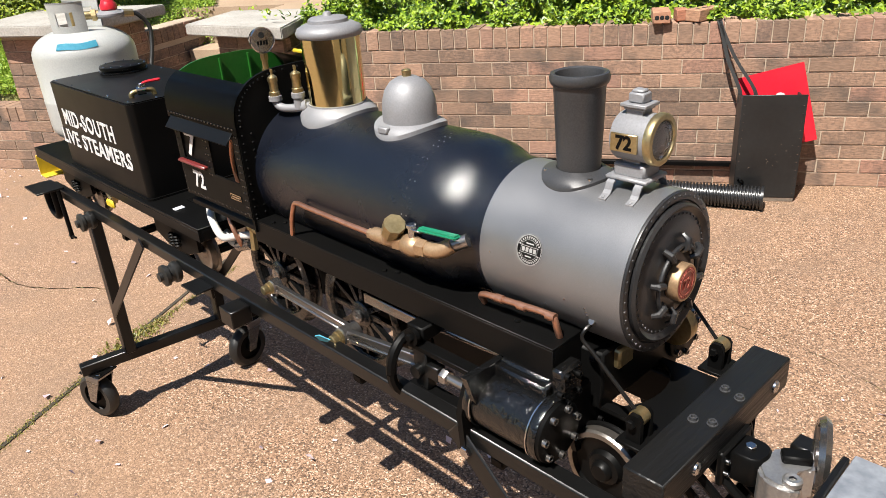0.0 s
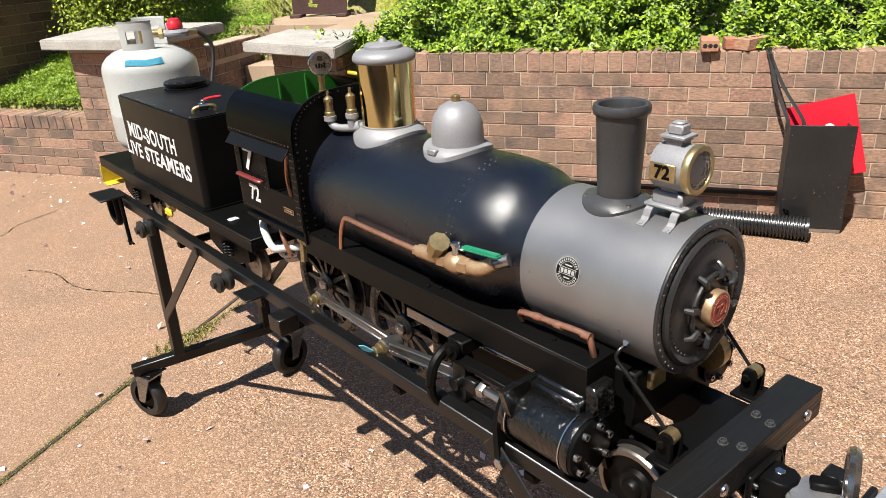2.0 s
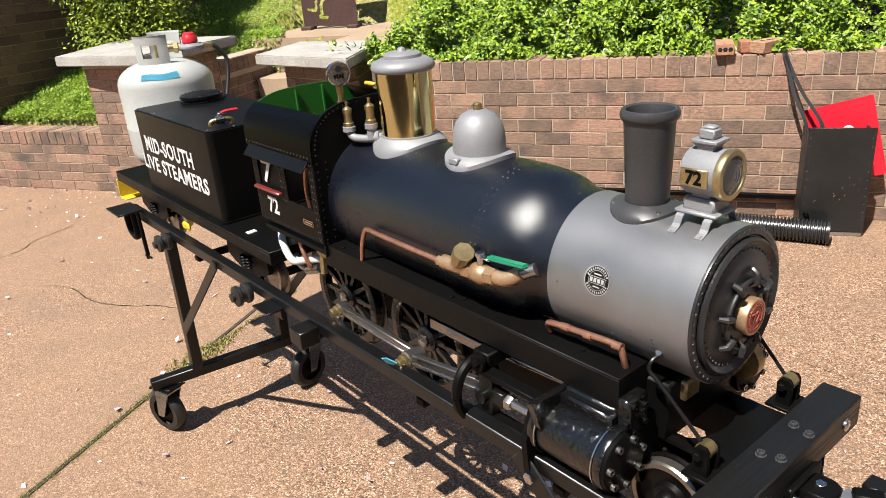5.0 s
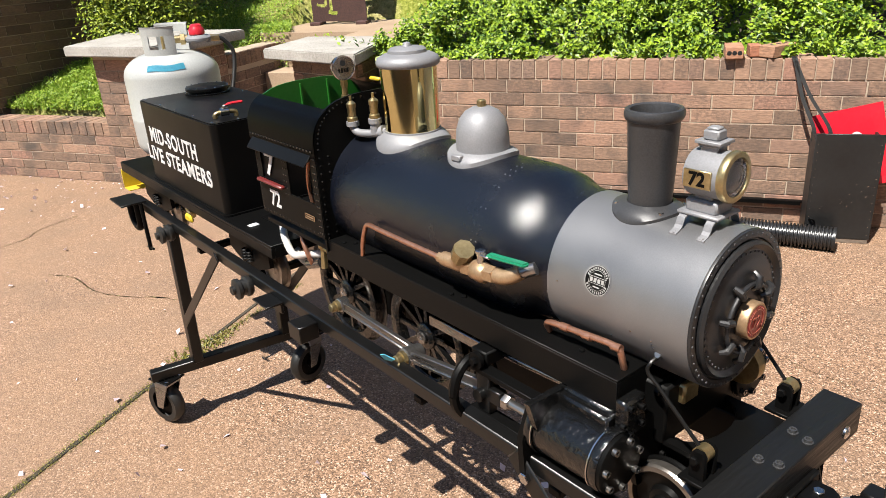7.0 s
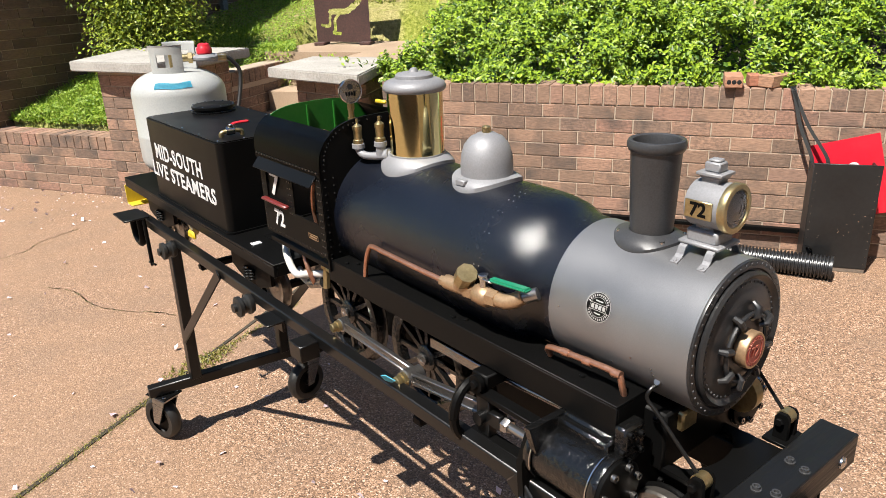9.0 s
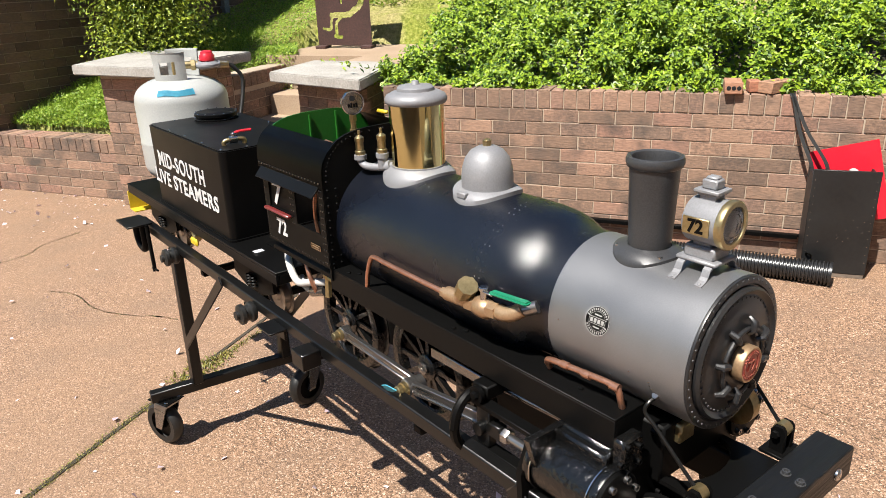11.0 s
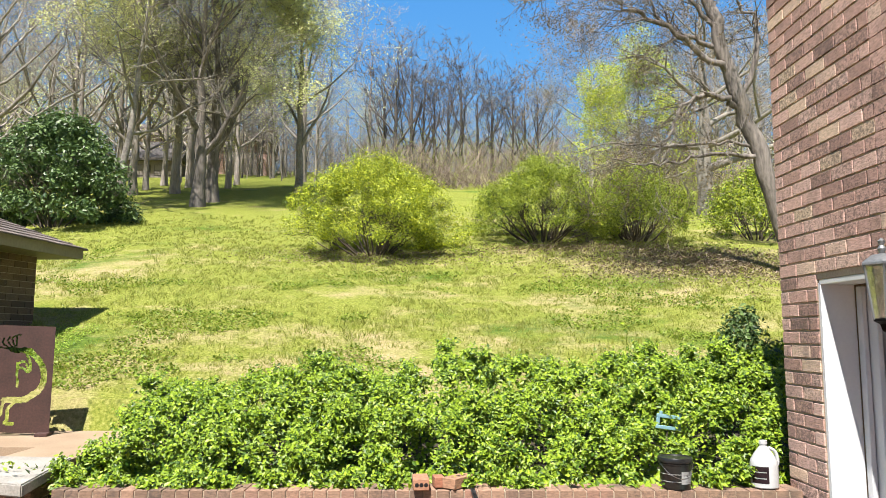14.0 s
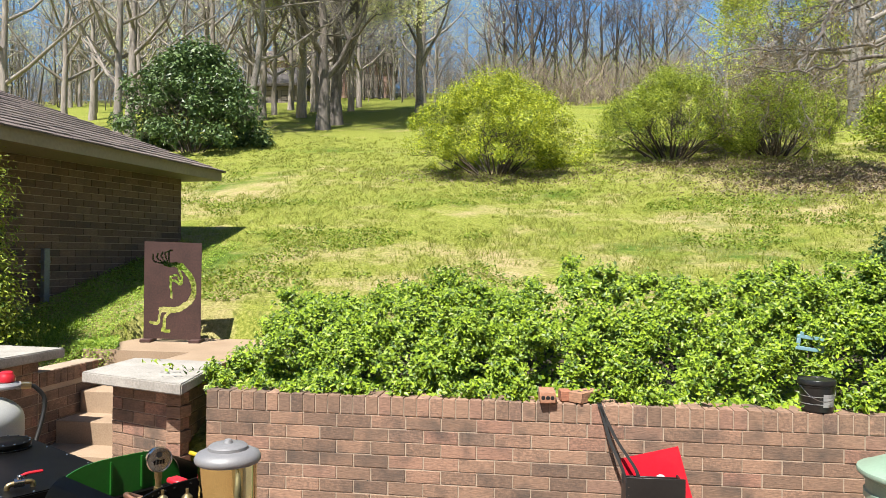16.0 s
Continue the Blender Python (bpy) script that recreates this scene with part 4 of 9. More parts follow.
    v, f = strips(foot, np.stack([rg.normal(0, 0.8, k), rg.normal(0, 0.8, k), np.ones(k)], 1), rg.uniform(0.3, 1.3, k), rg.uniform(0.007, 0.014, k))
    ob = new("edge_brush", raw_mesh("edge_brush", v, f, PINK_BRUSH))
    tagged(ob, "bare pinkish brown brush along the edge of the woods", "brush", kind="stuff")
    spots = foot[rg.integers(0, k, 14000)] + rg.normal(0, 0.3, (14000, 3)) + [0, 0, 0.7]
    v, f = facing_leaves(spots, rg.uniform(0.03, 0.065, 14000), (-0.2, -0.6, 0.75), 0.5, rg, 0.55)
    ob = new("edge_leaves", raw_mesh("edge_leaves", v, f, OLIVE_LEAF))
    tagged(ob, "young yellow-green leaves in the brush along the woods", "foliage", kind="stuff")
    z = z + rg.beta(1.1, 2.0, m) * 4.0
    v, f = leaves(np.stack([x, y, z], 1), rg.uniform(0.05, 0.12, m), 0.3, rg, 0.5)
    ob = new("woodland_scrub", raw_mesh("woodland_scrub", v, f, HAZE_LEAF))
    tagged(ob, "pale green undergrowth among the far trees", "undergrowth", kind="stuff")


PINK_BRUSH = surface("pinkish_brown_brush", (0.24, 0.18, 0.155), (0.50, 0.39, 0.34), 0.95, grain=6, patch=0.4, bump=0, random_by="island", spread=0.6)
PALE_BRUSH = surface("pale_brown_brush", (0.21, 0.165, 0.14), (0.46, 0.37, 0.32), 0.95, grain=6, patch=0.4, bump=0, random_by="island", spread=0.6)
THICKET = surface("grey_brown_twigs", (0.16, 0.135, 0.125), (0.46, 0.395, 0.36), 0.95, grain=6, patch=0.4, bump=0, random_by="island", spread=0.6)
woodland_thicket()


def grass():
    """Tufts of short blades on the near part of the slope."""
    rg = np.random.default_rng(9)
    tufts = 16000
    tx, ty = rg.uniform(-6.5, 8.5, tufts), 1.9 + rg.beta(1.0, 1.6, tufts) * 13.0
    patch = np.array([noise.noise((a * 0.9, b2 * 0.55, 3.0)) + 0.6 * noise.noise((a * 2.6, b2 * 1.8, 9.0)) for a, b2 in zip(tx, ty)])
    keep = ~((tx < -3.2) & (ty < 6.0)) & ~((tx > -2.4) & (tx < -0.5) & (ty < 2.6)) & (patch > -0.45)
    tx, ty, patch = tx[keep], ty[keep], patch[keep]
    size = rg.uniform(0.025, 0.06, len(tx)) * (1 + np.clip(patch, -0.3, 0.8))
    per = 9
    x = np.repeat(tx, per) + rg.normal(0, 0.03, len(tx) * per)
    y = np.repeat(ty, per) + rg.normal(0, 0.03, len(tx) * per)
    h = np.repeat(size, per) * rg.uniform(0.5, 1.2, len(x))
    z = np.array([hill(a, b2) for a, b2 in zip(x, y)])
    a = rg.uniform(0, 2 * np.pi, len(x))
    base = np.stack([x, y, z], 1)
    side = np.stack([np.cos(a), np.sin(a), 0 * a], 1) * (0.003 + 0.0004 * y)[:, None]
    tip = base + np.stack([rg.normal(0, 0.55, len(x)) * h, rg.normal(0, 0.55, len(x)) * h, h], 1)
    v = np.stack([base - side, base + side, tip], 1).reshape(-1, 3)
    f = np.arange(len(x) * 3).reshape(-1, 3)
    ob = new("grass", raw_mesh("grass", v, f, GRASS_BLADE))
    tagged(ob, "rough green and straw-coloured grass blades on the slope", "grass", kind="stuff")
    # the narrow bed behind the low wall
    m = 22000
    x, y = rg.uniform(-4.6, -2.5, m), 0.12 + rg.random(m) * 1.9
    z = np.array([hill(p, q2) for p, q2 in zip(x, y)])
    base = np.stack([x, y, z], 1)
    h = rg.uniform(0.03, 0.10, m)
    a = rg.uniform(0, 2 * np.pi, m)
    side = np.stack([np.cos(a), np.sin(a), 0 * a], 1) * 0.004
    tip = base + np.stack([rg.normal(0, 0.4, m) * h, rg.normal(0, 0.4, m) * h, h], 1)
    ob = new("bed_grass", raw_mesh("bed_grass", np.stack([base - side, base + side, tip], 1).reshape(-1, 3), np.arange(m * 3).reshape(-1, 3), LUSH_BLADE))
    tagged(ob, "long bright green grass behind the low wall", "grass", kind="stuff")
    m = 26000
    x, y = rg.uniform(-4.6, -2.5, m), 0.12 + rg.random(m) ** 1.2 * 1.1
    lump = np.array([max(0.0, noise.noise((p * 7, q2 * 7, 4.0)) + 0.35) for p, q2 in zip(x, y)])
    z = np.array([hill(p, q2) for p, q2 in zip(x, y)]) + rg.random(m) * (0.03 + 0.10 * lump)
    # and thicken the lawn beside the house
    wx, wy = rg.uniform(-3.3, -2.12, 16000), 1.1 + rg.beta(1.1, 1.4, 16000) * 3.6
    wz = np.array([hill(p, q2) for p, q2 in zip(wx, wy)]) + rg.random(16000) * 0.05
    x, y, z = np.concatenate([x, wx]), np.concatenate([y, wy]), np.concatenate([z, wz])
    # the same weeds creep over the corner of the landing
    k = 5000
    cx, cy = rg.uniform(-2.25, -1.82, k), rg.uniform(1.28, 1.95, k)
    keep = cx < -1.82 - 0.6 * np.maximum(cy - 1.42, 0)
    cx, cy = cx[keep], cy[keep]
    cz = np.where(cy < 1.42, rg.uniform(0.55, 0.97, len(cx)), 0.935 + 0.06 * rg.random(len(cx)))
    x, y, z = np.concatenate([x, cx]), np.concatenate([y, cy]), np.concatenate([z, cz])
    v, f = facing_leaves(np.stack([x, y, z], 1), rg.uniform(0.012, 0.028, len(x)), (0.0, -0.4, 0.9), 0.5, rg, 0.7)
    tagged(new("bed_weeds", raw_mesh("bed_weeds", v, f, LUSH_BLADE)), "lush low weeds and clover behind the low wall", "weeds", kind="stuff")


def litter():
    """Brown leaf litter under the bushes and dark clover clumps in the lawn."""
    rg = np.random.default_rng(19)
    m = 15000
    x, y = rg.normal(6.9, 1.35, m), rg.normal(8.6, 0.85, m)
    x, y = np.concatenate([x, rg.normal(4.6, 1.1, 3500), rg.normal(0.7, 1.0, 2500)]), np.concatenate([y, rg.normal(10.0, 0.35, 3500), rg.normal(9.3, 0.45, 2500)])
    z = np.array([hill(a, b2) for a, b2 in zip(x, y)]) + 0.015
    v, f = leaves(np.stack([x, y, z], 1), rg.uniform(0.025, 0.06, len(x)), 0.15, rg, 0.6)
    tagged(new("leaf_litter", raw_mesh("leaf_litter", v, f, LITTER)), "dry brown leaf litter under the bushes", "leaf litter", kind="stuff")
    m = 100000
    x, y = rg.uniform(-4.5, 8.0, m), 2.0 + rg.beta(1.0, 1.5, m) * 9.0
    patch = np.array([noise.noise((a * 0.55, b2 * 1.1, 5.0)) + 0.5 * noise.noise((a * 1.7, b2 * 2.6, 2.0)) for a, b2 in zip(x, y)])
    patch += 0.55 * np.exp(-((x + 1.9) / 1.0) ** 2 - ((y - 3.6) / 1.3) ** 2) + 0.5 * np.exp(-((x - 3.9) / 1.0) ** 2 - ((y - 7.3) / 0.7) ** 2)
    keep = (patch > 0.33) & ~((x < -3.2) & (y < 6.0)) & ~((x > -2.4) & (x < -0.5) & (y < 2.6))
    x, y = x[keep], y[keep]
    z = np.array([hill(a, b2) for a, b2 in zip(x, y)]) + rg.uniform(0.005, 0.035, len(x))
    v, f = leaves(np.stack([x, y, z], 1), rg.uniform(0.02, 0.045, len(x)), 0.2, rg, 0.8)
    tagged(new("clover", raw_mesh("clover", v, f, CLOVER_LEAF)), "dark green clover and weeds in patches of the lawn", "clover", kind="stuff")


LUSH_BLADE = leaf_material("lush_grass_blade", (0.16, 0.32, 0.02), (0.54, 0.70, 0.09), through=0.35)
LITTER = leaf_material("dry_leaf_litter", (0.16, 0.11, 0.06), (0.46, 0.36, 0.24), through=0.15)
CLOVER_LEAF = leaf_material("clover_leaf", (0.14, 0.25, 0.02), (0.42, 0.54, 0.06), through=0.35)
litter()
GRASS_BLADE = leaf_material("grass_blade", (0.28, 0.34, 0.04), (0.56, 0.57, 0.14), through=0.45)
grass()

# ---- walls, steps and houses ----
retaining = wall_core("wall_retaining", [(WALL_X0 + 0.004, 0.004), (WALL_X1, 0.004), (WALL_X1, 0.19), (WALL_X0 + 0.004, 0.19)], -0.05, 0.893, "brown brick retaining wall with an upright brick coping")
low_wall = wall_core("wall_low", [(-5.2, -0.096), (-2.46, -0.096), (-2.46, 0.085), (-5.2, 0.085)], -0.05, 0.455, "low brown brick wall before the grass bed")
PIER_RIGHT = [(-1.10, 0.245), (-0.485, 0.01), (-0.56, 0.62), (-1.12, 0.66)]
CAP_RIGHT = [(-1.23, 0.10), (-0.37, -0.20), (-0.54, 0.71), (-1.26, 0.77)]
PIER_LEFT = [(-2.46, -0.20), (-1.92, -0.20), (-1.92, 0.60), (-2.46, 0.60)]
CAP_LEFT = [(-2.62, -0.28), (-1.80, -0.36), (-1.72, 0.62), (-2.90, 0.72)]


def shrunk(outline, d):
    cx, cy = sum(p[0] for p in outline) / len(outline), sum(p[1] for p in outline) / len(outline)
    return [(x - math.copysign(d, x - cx), y - math.copysign(d, y - cy)) for x, y in outline]


pier_right = wall_core("wall_pier_right", shrunk(PIER_RIGHT, 0.005), -0.05, 0.90, "brown brick pier beside the steps")
pier_left = wall_core("wall_pier_left", shrunk(PIER_LEFT, 0.005), -0.05, 0.98, "brown brick pier beside the steps")
for nm, outline, z in (("trim_cap_right", CAP_RIGHT, 0.90), ("trim_cap_left", CAP_LEFT, 0.98)):
    bm = bmesh.new()
    prism(bm, outline, z, z + 0.07)
    bmesh.ops.bevel(bm, geom=bm.edges[:], offset=0.008, segments=2, affect="EDGES")
    tagged(part(nm, bm, STONE), "pale weathered stone cap slab on the brick pier", "cap stone", kind="structure")
stair_wall = wall_core("wall_stair", [(-2.10, 0.605), (-1.925, 0.605), (-1.925, 2.6), (-2.10, 2.6)], -0.05, 0.86, "brown brick side wall of the steps")
bm = bmesh.new()
for k in range(5):
    box(bm, (-1.52, 0.20 + 0.29 * k + 0.5, 0.085 + 0.172 * k - 0.05), (0.78, 1.0, 0.19), bevel=0.006)
tagged(part("steps", bm, CONCRETE), "tan concrete steps between the brick piers", "steps", kind="structure")
bm = bmesh.new()
prism(bm, [(-2.12, 1.40), (-1.15, 1.40), (-1.15, 0.78), (-0.62, 0.74), (-0.62, 2.52), (-2.12, 2.52)], 0.3, 0.93)
tagged(part("landing", bm, CONCRETE), "tan concrete landing at the top of the steps", "landing", kind="structure")

# House at the back: brick walls, a low hipped roof with a deep eave. Its corner is the origin of its own frame.
BACK = pose(-3.045, 4.75, 0, 0, 0, -5)
EAVE = 2.73
bm = bmesh.new()
prism(bm, [(-7, -5.05), (0, -5.05), (0, 0), (-7, 0)], 0.2, EAVE)
wall_back = tagged(part("wall_house_back", bm, MORTAR, None, "", 0), "shaded tan brick wall of the house", "wall", kind="structure")
wall_back.matrix_world = pose(-3.045, 4.75, 0, 0, 0, -10)
OX, OY, SPAN, RISE = 0.40, 0.326, 3.08, 0.42
bm = bmesh.new()
prism(bm, [(-7.4, -4.9), (OX, -4.9), (OX, OY), (-7.4, OY)], EAVE, EAVE + 0.025)
prism(bm, [(OX - 0.03, -4.9), (OX, -4.9), (OX, OY), (-7.4, OY), (-7.4, OY - 0.03), (OX - 0.03, OY - 0.03)], EAVE + 0.025, EAVE + 0.13)
eave = tagged(part("trim_eave", bm, FASCIA, None, "", 0), "tan painted soffit and fascia board under the roof edge", "eave", kind="structure")
eave.matrix_world = BACK


def shingle_roof():
    """Two slopes that meet in a hip, in overlapping rows of shingles."""
    v, f = [], []
    rows = 24
    step = SPAN / rows
    rg = random.Random(3)
    for face in (0, 1):
        for r in range(rows):
            a, b2 = r * step, (r + 1) * step + 0.02
            reach = 5.2 if face == 0 else 7.2
            x = 0.0
            while x < reach - a:
                wdt = rg.uniform(0.22, 0.34)
                x0, x1 = x, min(x + wdt - 0.004, reach - a)
                x += wdt
                c0, c1 = max(0.0, x0), x1
                # distance from the hip end runs along the eave
                pts = []
                for d, e in ((a, c0), (a, c1), (b2, c1), (b2, c0)):
                    e2 = e + a if e > 0 else b2 if d == b2 else a
                    along_eave = a + e if d == a else max(a + e, b2 if e == 0 else 0)
                    if face == 0:
                        pts.append((OX + 0.04 - d, OY + 0.04 - along_eave))
                    else:
                        pts.append((OX + 0.04 - along_eave, OY + 0.04 - d))
                zb = EAVE + 0.125
                k = len(v)
                lift = rg.uniform(0.009, 0.016)
                zz = [zb + a * RISE + lift, zb + a * RISE + lift, zb + b2 * RISE, zb + b2 * RISE]
                v += [(*c, z) for c, z in zip(pts, zz)] + [(*c, z - 0.02) for c, z in zip(pts, zz)]
                f += [(k, k + 1, k + 2, k + 3), (k + 4, k + 7, k + 6, k + 5), (k, k + 4, k + 5, k + 1), (k + 1, k + 5, k + 6, k + 2), (k + 3, k + 7, k + 4, k)]
    ob = new("roof", raw_mesh("roof", v, f, SHINGLE))
    ob.matrix_world = BACK
    return tagged(ob, "brown asphalt shingle roof of the house", "roof", kind="structure")


shingle_roof()
bm = bmesh.new()
zt = EAVE + 0.12
a, b, c, d, e, g = (bm.verts.new(t) for t in ((OX, -4.9, zt), (OX, OY, zt), (OX - SPAN, OY - SPAN, zt + SPAN * RISE), (OX - SPAN, -4.9, zt + SPAN * RISE), (-7.4, OY, zt), (-7.4, OY - SPAN, zt + SPAN * RISE)))
bm.faces.new((a, b, c, d))
bm.faces.new((b, e, g, c))
deck_ob = tagged(part("roof_deck", bm, SHINGLE, None, "", 0), "brown roof deck under the shingles", "roof", kind="structure")
deck_ob.matrix_world = BACK

# House at the side: a tall brick wall with a white door case.
SX, DOOR_Y, DOOR_TOP, SY = 4.0, -0.275, 2.10, 0.15
side_wall = wall_core("wall_house_side", [(SX + 0.004, DOOR_Y), (SX + 0.004, SY), (SX + 3.0, SY), (SX + 3.0, DOOR_Y)], -0.05, 6.2, "tall old pink brick house wall")
side_over = wall_core("wall_house_over_door", [(SX + 0.004, -7.0), (SX + 0.004, DOOR_Y), (SX + 3.0, DOOR_Y), (SX + 3.0, -7.0)], DOOR_TOP, 6.2, "tall old pink brick house wall above the door")
side_end = wall_core("wall_house_past_door", [(SX + 0.004, -7.0), (SX + 0.004, -3.2), (SX + 3.0, -3.2), (SX + 3.0, -7.0)], -0.05, DOOR_TOP, "old pink brick house wall beyond the door")
bm = bmesh.new()
box(bm, (SX + 0.10, DOOR_Y - 0.013, 1.03), (0.19, 0.026, 2.10), 0.002)
box(bm, (SX + 0.10, -1.74, DOOR_TOP - 0.015), (0.19, 2.90, 0.028), 0.002)
box(bm, (SX + 0.215, DOOR_Y - 0.05, 1.02), (0.03, 0.05, 2.08), 0.004)
box(bm, (SX + 0.25, DOOR_Y - 0.10, 1.02), (0.03, 0.09, 2.08), 0.004)
door = tagged(part("door_1", bm, WHITE_PAINT), "white painted garage door case in the brick wall", "door", kind="structure")
for k in range(4):
    bm = bmesh.new()
    box(bm, (SX + 0.30, -1.75, 0.27 + 0.52 * k), (0.04, 2.8, 0.512), 0.006)
    part("panel", bm, WHITE_PAINT, door)

# A plain unseen brick wall is added behind the camera, to darken brass reflections.
wall_south = tagged(part("wall_south", box(bmesh.new(), (-2.0, -9.6, 1.6), (14.0, 0.2, 3.4)), HOUSE_BRICK, None, "", 0), "unseen brick wall added behind the camera for reflections", "wall", kind="structure")

# ---- materials of the train ----
def black_paint(name, rough, base=0.0075, spec=0.5, grain=500.0, bump=0.05, brushed=None, vary=0.08):
    m = surface(name, (base * 0.8,) * 3, (base * 1.25, base * 1.22, base * 1.2), rough, grain=grain, patch=7, bump=bump, depth=0.0006, stretch=brushed or (1, 1, 1), rough_vary=vary)
    m.node_tree.nodes["Principled BSDF"].inputs["Specular IOR Level"].default_value = spec
    return m


RIVET_BLACK = black_paint("glossy_black_rivet", 0.2, 0.012, 0.9)
LOCO = pose(0.2326, -2.3439, 0, 0, 0, -30.1)
# Black boiler paint; the sky's blue reflection is mixed into its base colour.
GLOSS = surface("gloss_blue_black_paint", (0.0035, 0.0045, 0.0085), (0.005, 0.0068, 0.013), 0.27, grain=560, patch=7, bump=0.6, depth=0.0011, rough_vary=0.03)
GLOSS.node_tree.nodes["Principled BSDF"].inputs["Specular IOR Level"].default_value = 0.6
SATIN = black_paint("satin_black_paint", 0.40, 0.0040, 0.12)
FLAT = black_paint("flat_black_steel", 0.48, 0.0035, 0.09, 300, 0.15)
STAND_BLACK = black_paint("brushed_on_black_enamel", 0.33, 0.006, 0.30, 120, 0.25, (1, 1, 1))
WOOD_BLACK = black_paint("black_stained_wood", 0.42, 0.007, 0.35, 90, 0.9, (0.6, 0.06, 1))
WOOD_BLACK.node_tree.nodes["Bump"].inputs["Distance"].default_value = 0.004
CAST_BLACK = black_paint("thick_black_enamel", 0.16, 0.006, 0.6, 95, 1.0)
CAST_BLACK.node_tree.nodes["Bump"].inputs["Distance"].default_value = 0.003
GRAPHITE = surface("graphite_paint", (0.27, 0.27, 0.278), (0.36, 0.36, 0.37), 0.42, 0.72, grain=700, patch=8, bump=0.06, depth=0.0005)
STACK_GREY = surface("dark_graphite_paint", (0.050, 0.050, 0.053), (0.085, 0.085, 0.089), 0.42, 0.35, grain=400, patch=8, bump=0.08, depth=0.0006)
DOOR_GREY = surface("sooty_graphite_paint", (0.016, 0.016, 0.017), (0.036, 0.036, 0.038), 0.34, 0.2, grain=400, patch=8, bump=0.1, depth=0.0006)
CAST_GREY = surface("cast_aluminium", (0.26, 0.26, 0.274), (0.36, 0.36, 0.375), 0.56, 0.3, grain=350, patch=12, bump=0.12, depth=0.0008)
STEEL = surface("machined_steel", (0.36, 0.34, 0.32), (0.58, 0.55, 0.53), 0.27, 0.95, grain=200, patch=20, bump=0.06, depth=0.0005, stretch=(0.1, 1, 1))
TREAD = surface("worn_steel_tread", (0.30, 0.27, 0.24), (0.5, 0.46, 0.42), 0.32, 0.9, grain=90, patch=15, bump=0.05)
CHROME = surface("bright_zinc", (0.62, 0.61, 0.60), (0.8, 0.8, 0.8), 0.18, 1.0, grain=200, bump=0.02)
CAST_METAL = surface("cast_steel", (0.42, 0.41, 0.40), (0.62, 0.61, 0.60), 0.38, 0.85, grain=160, patch=22, bump=0.12, depth=0.001)
BRASS = surface("polished_brass", (0.84, 0.72, 0.34), (1.0, 0.88, 0.45), 0.09, 1.0, grain=240, patch=9, bump=0.02, depth=0.0004, rough_vary=0.04)
OLD_BRASS = surface("dull_brass", (0.42, 0.32, 0.15), (0.68, 0.54, 0.29), 0.34, 0.9, grain=160, patch=20, bump=0.1, depth=0.0006)
BRONZE = surface("raw_bronze_casting", (0.46, 0.29, 0.16), (0.66, 0.45, 0.27), 0.42, 0.7, grain=260, patch=25, bump=0.15, depth=0.0008)
COPPER = surface("copper_tube", (0.55, 0.25, 0.15), (0.78, 0.42, 0.29), 0.34, 0.85, grain=120, patch=18, bump=0.05)
RUBBER = surface("black_rubber", (0.006, 0.006, 0.006), (0.018, 0.0175, 0.016), 0.5, grain=120, patch=14, bump=0.1)
RED_PAINT = surface("dark_red_paint", (0.15, 0.02, 0.018), (0.22, 0.034, 0.03), 0.35, grain=120, bump=0.04)
PLATE_FACE = surface("deep_red_enamel", (0.30, 0.02, 0.02), (0.42, 0.035, 0.035), 0.35, grain=120)
PLATE_RED = surface("worn_red_brass", (0.42, 0.10, 0.07), (0.60, 0.20, 0.14), 0.4, 0.3, grain=120)
RED_PLASTIC = surface("red_plastic", (0.62, 0.015, 0.03), (0.75, 0.03, 0.05), 0.35, grain=100, bump=0.03)
GREEN_PLASTIC = surface("green_vinyl", (0.01, 0.22, 0.11), (0.02, 0.30, 0.16), 0.3, grain=100, bump=0.03)
GREEN_PAINT = surface("dark_green_enamel", (0.016, 0.13, 0.014), (0.026, 0.17, 0.022), 0.35, grain=140, bump=0.03)
YELLOW = surface("yellow_paint", (0.62, 0.42, 0.015), (0.80, 0.58, 0.03), 0.5, grain=80, bump=0.04)
WHITE_DECAL = surface("white_vinyl", (0.74, 0.74, 0.74), (0.82, 0.82, 0.82), 0.4, grain=200, bump=0.01)
CREAM_STEEL = surface("pale_grey_enamel", (0.43, 0.44, 0.43), (0.54, 0.55, 0.53), 0.35, grain=200, patch=5, bump=0.05)
BLUE_TAPE = surface("blue_masking_tape", (0.05, 0.42, 0.62), (0.10, 0.55, 0.75), 0.7, grain=100, bump=0.1)
WHITE_HOSE = surface("white_braided_hose", (0.55, 0.53, 0.50), (0.72, 0.70, 0.67), 0.5, grain=300, bump=0.2)
SEAL_GREY = surface("dull_silver_print", (0.36, 0.35, 0.34), (0.50, 0.49, 0.48), 0.4, grain=200, bump=0.01)
DARK_HOLE = surface("sooty_black", (0.004, 0.004, 0.004), (0.008, 0.008, 0.008), 0.9, grain=80)


def glass_material():
    m, n, l, b = node_material("lamp_glass")
    b.inputs["Base Color"].default_value = (0.95, 0.95, 0.93, 1)
    b.inputs["Roughness"].default_value = 0.03
    b.inputs["Transmission Weight"].default_value = 1.0
    return m


GLASS = glass_material()


def q(u, v, w):
    """A place on the train: metres ahead of the rear axle of the stand, towards the near side, above the ground."""
    return Vector((u, -v, w))


def along(u, v, w):
    """A pose whose z axis points ahead along the train."""
    return Matrix.Translation(q(u, v, w)) @ pose(0, 0, 0, 0, 90, 0)


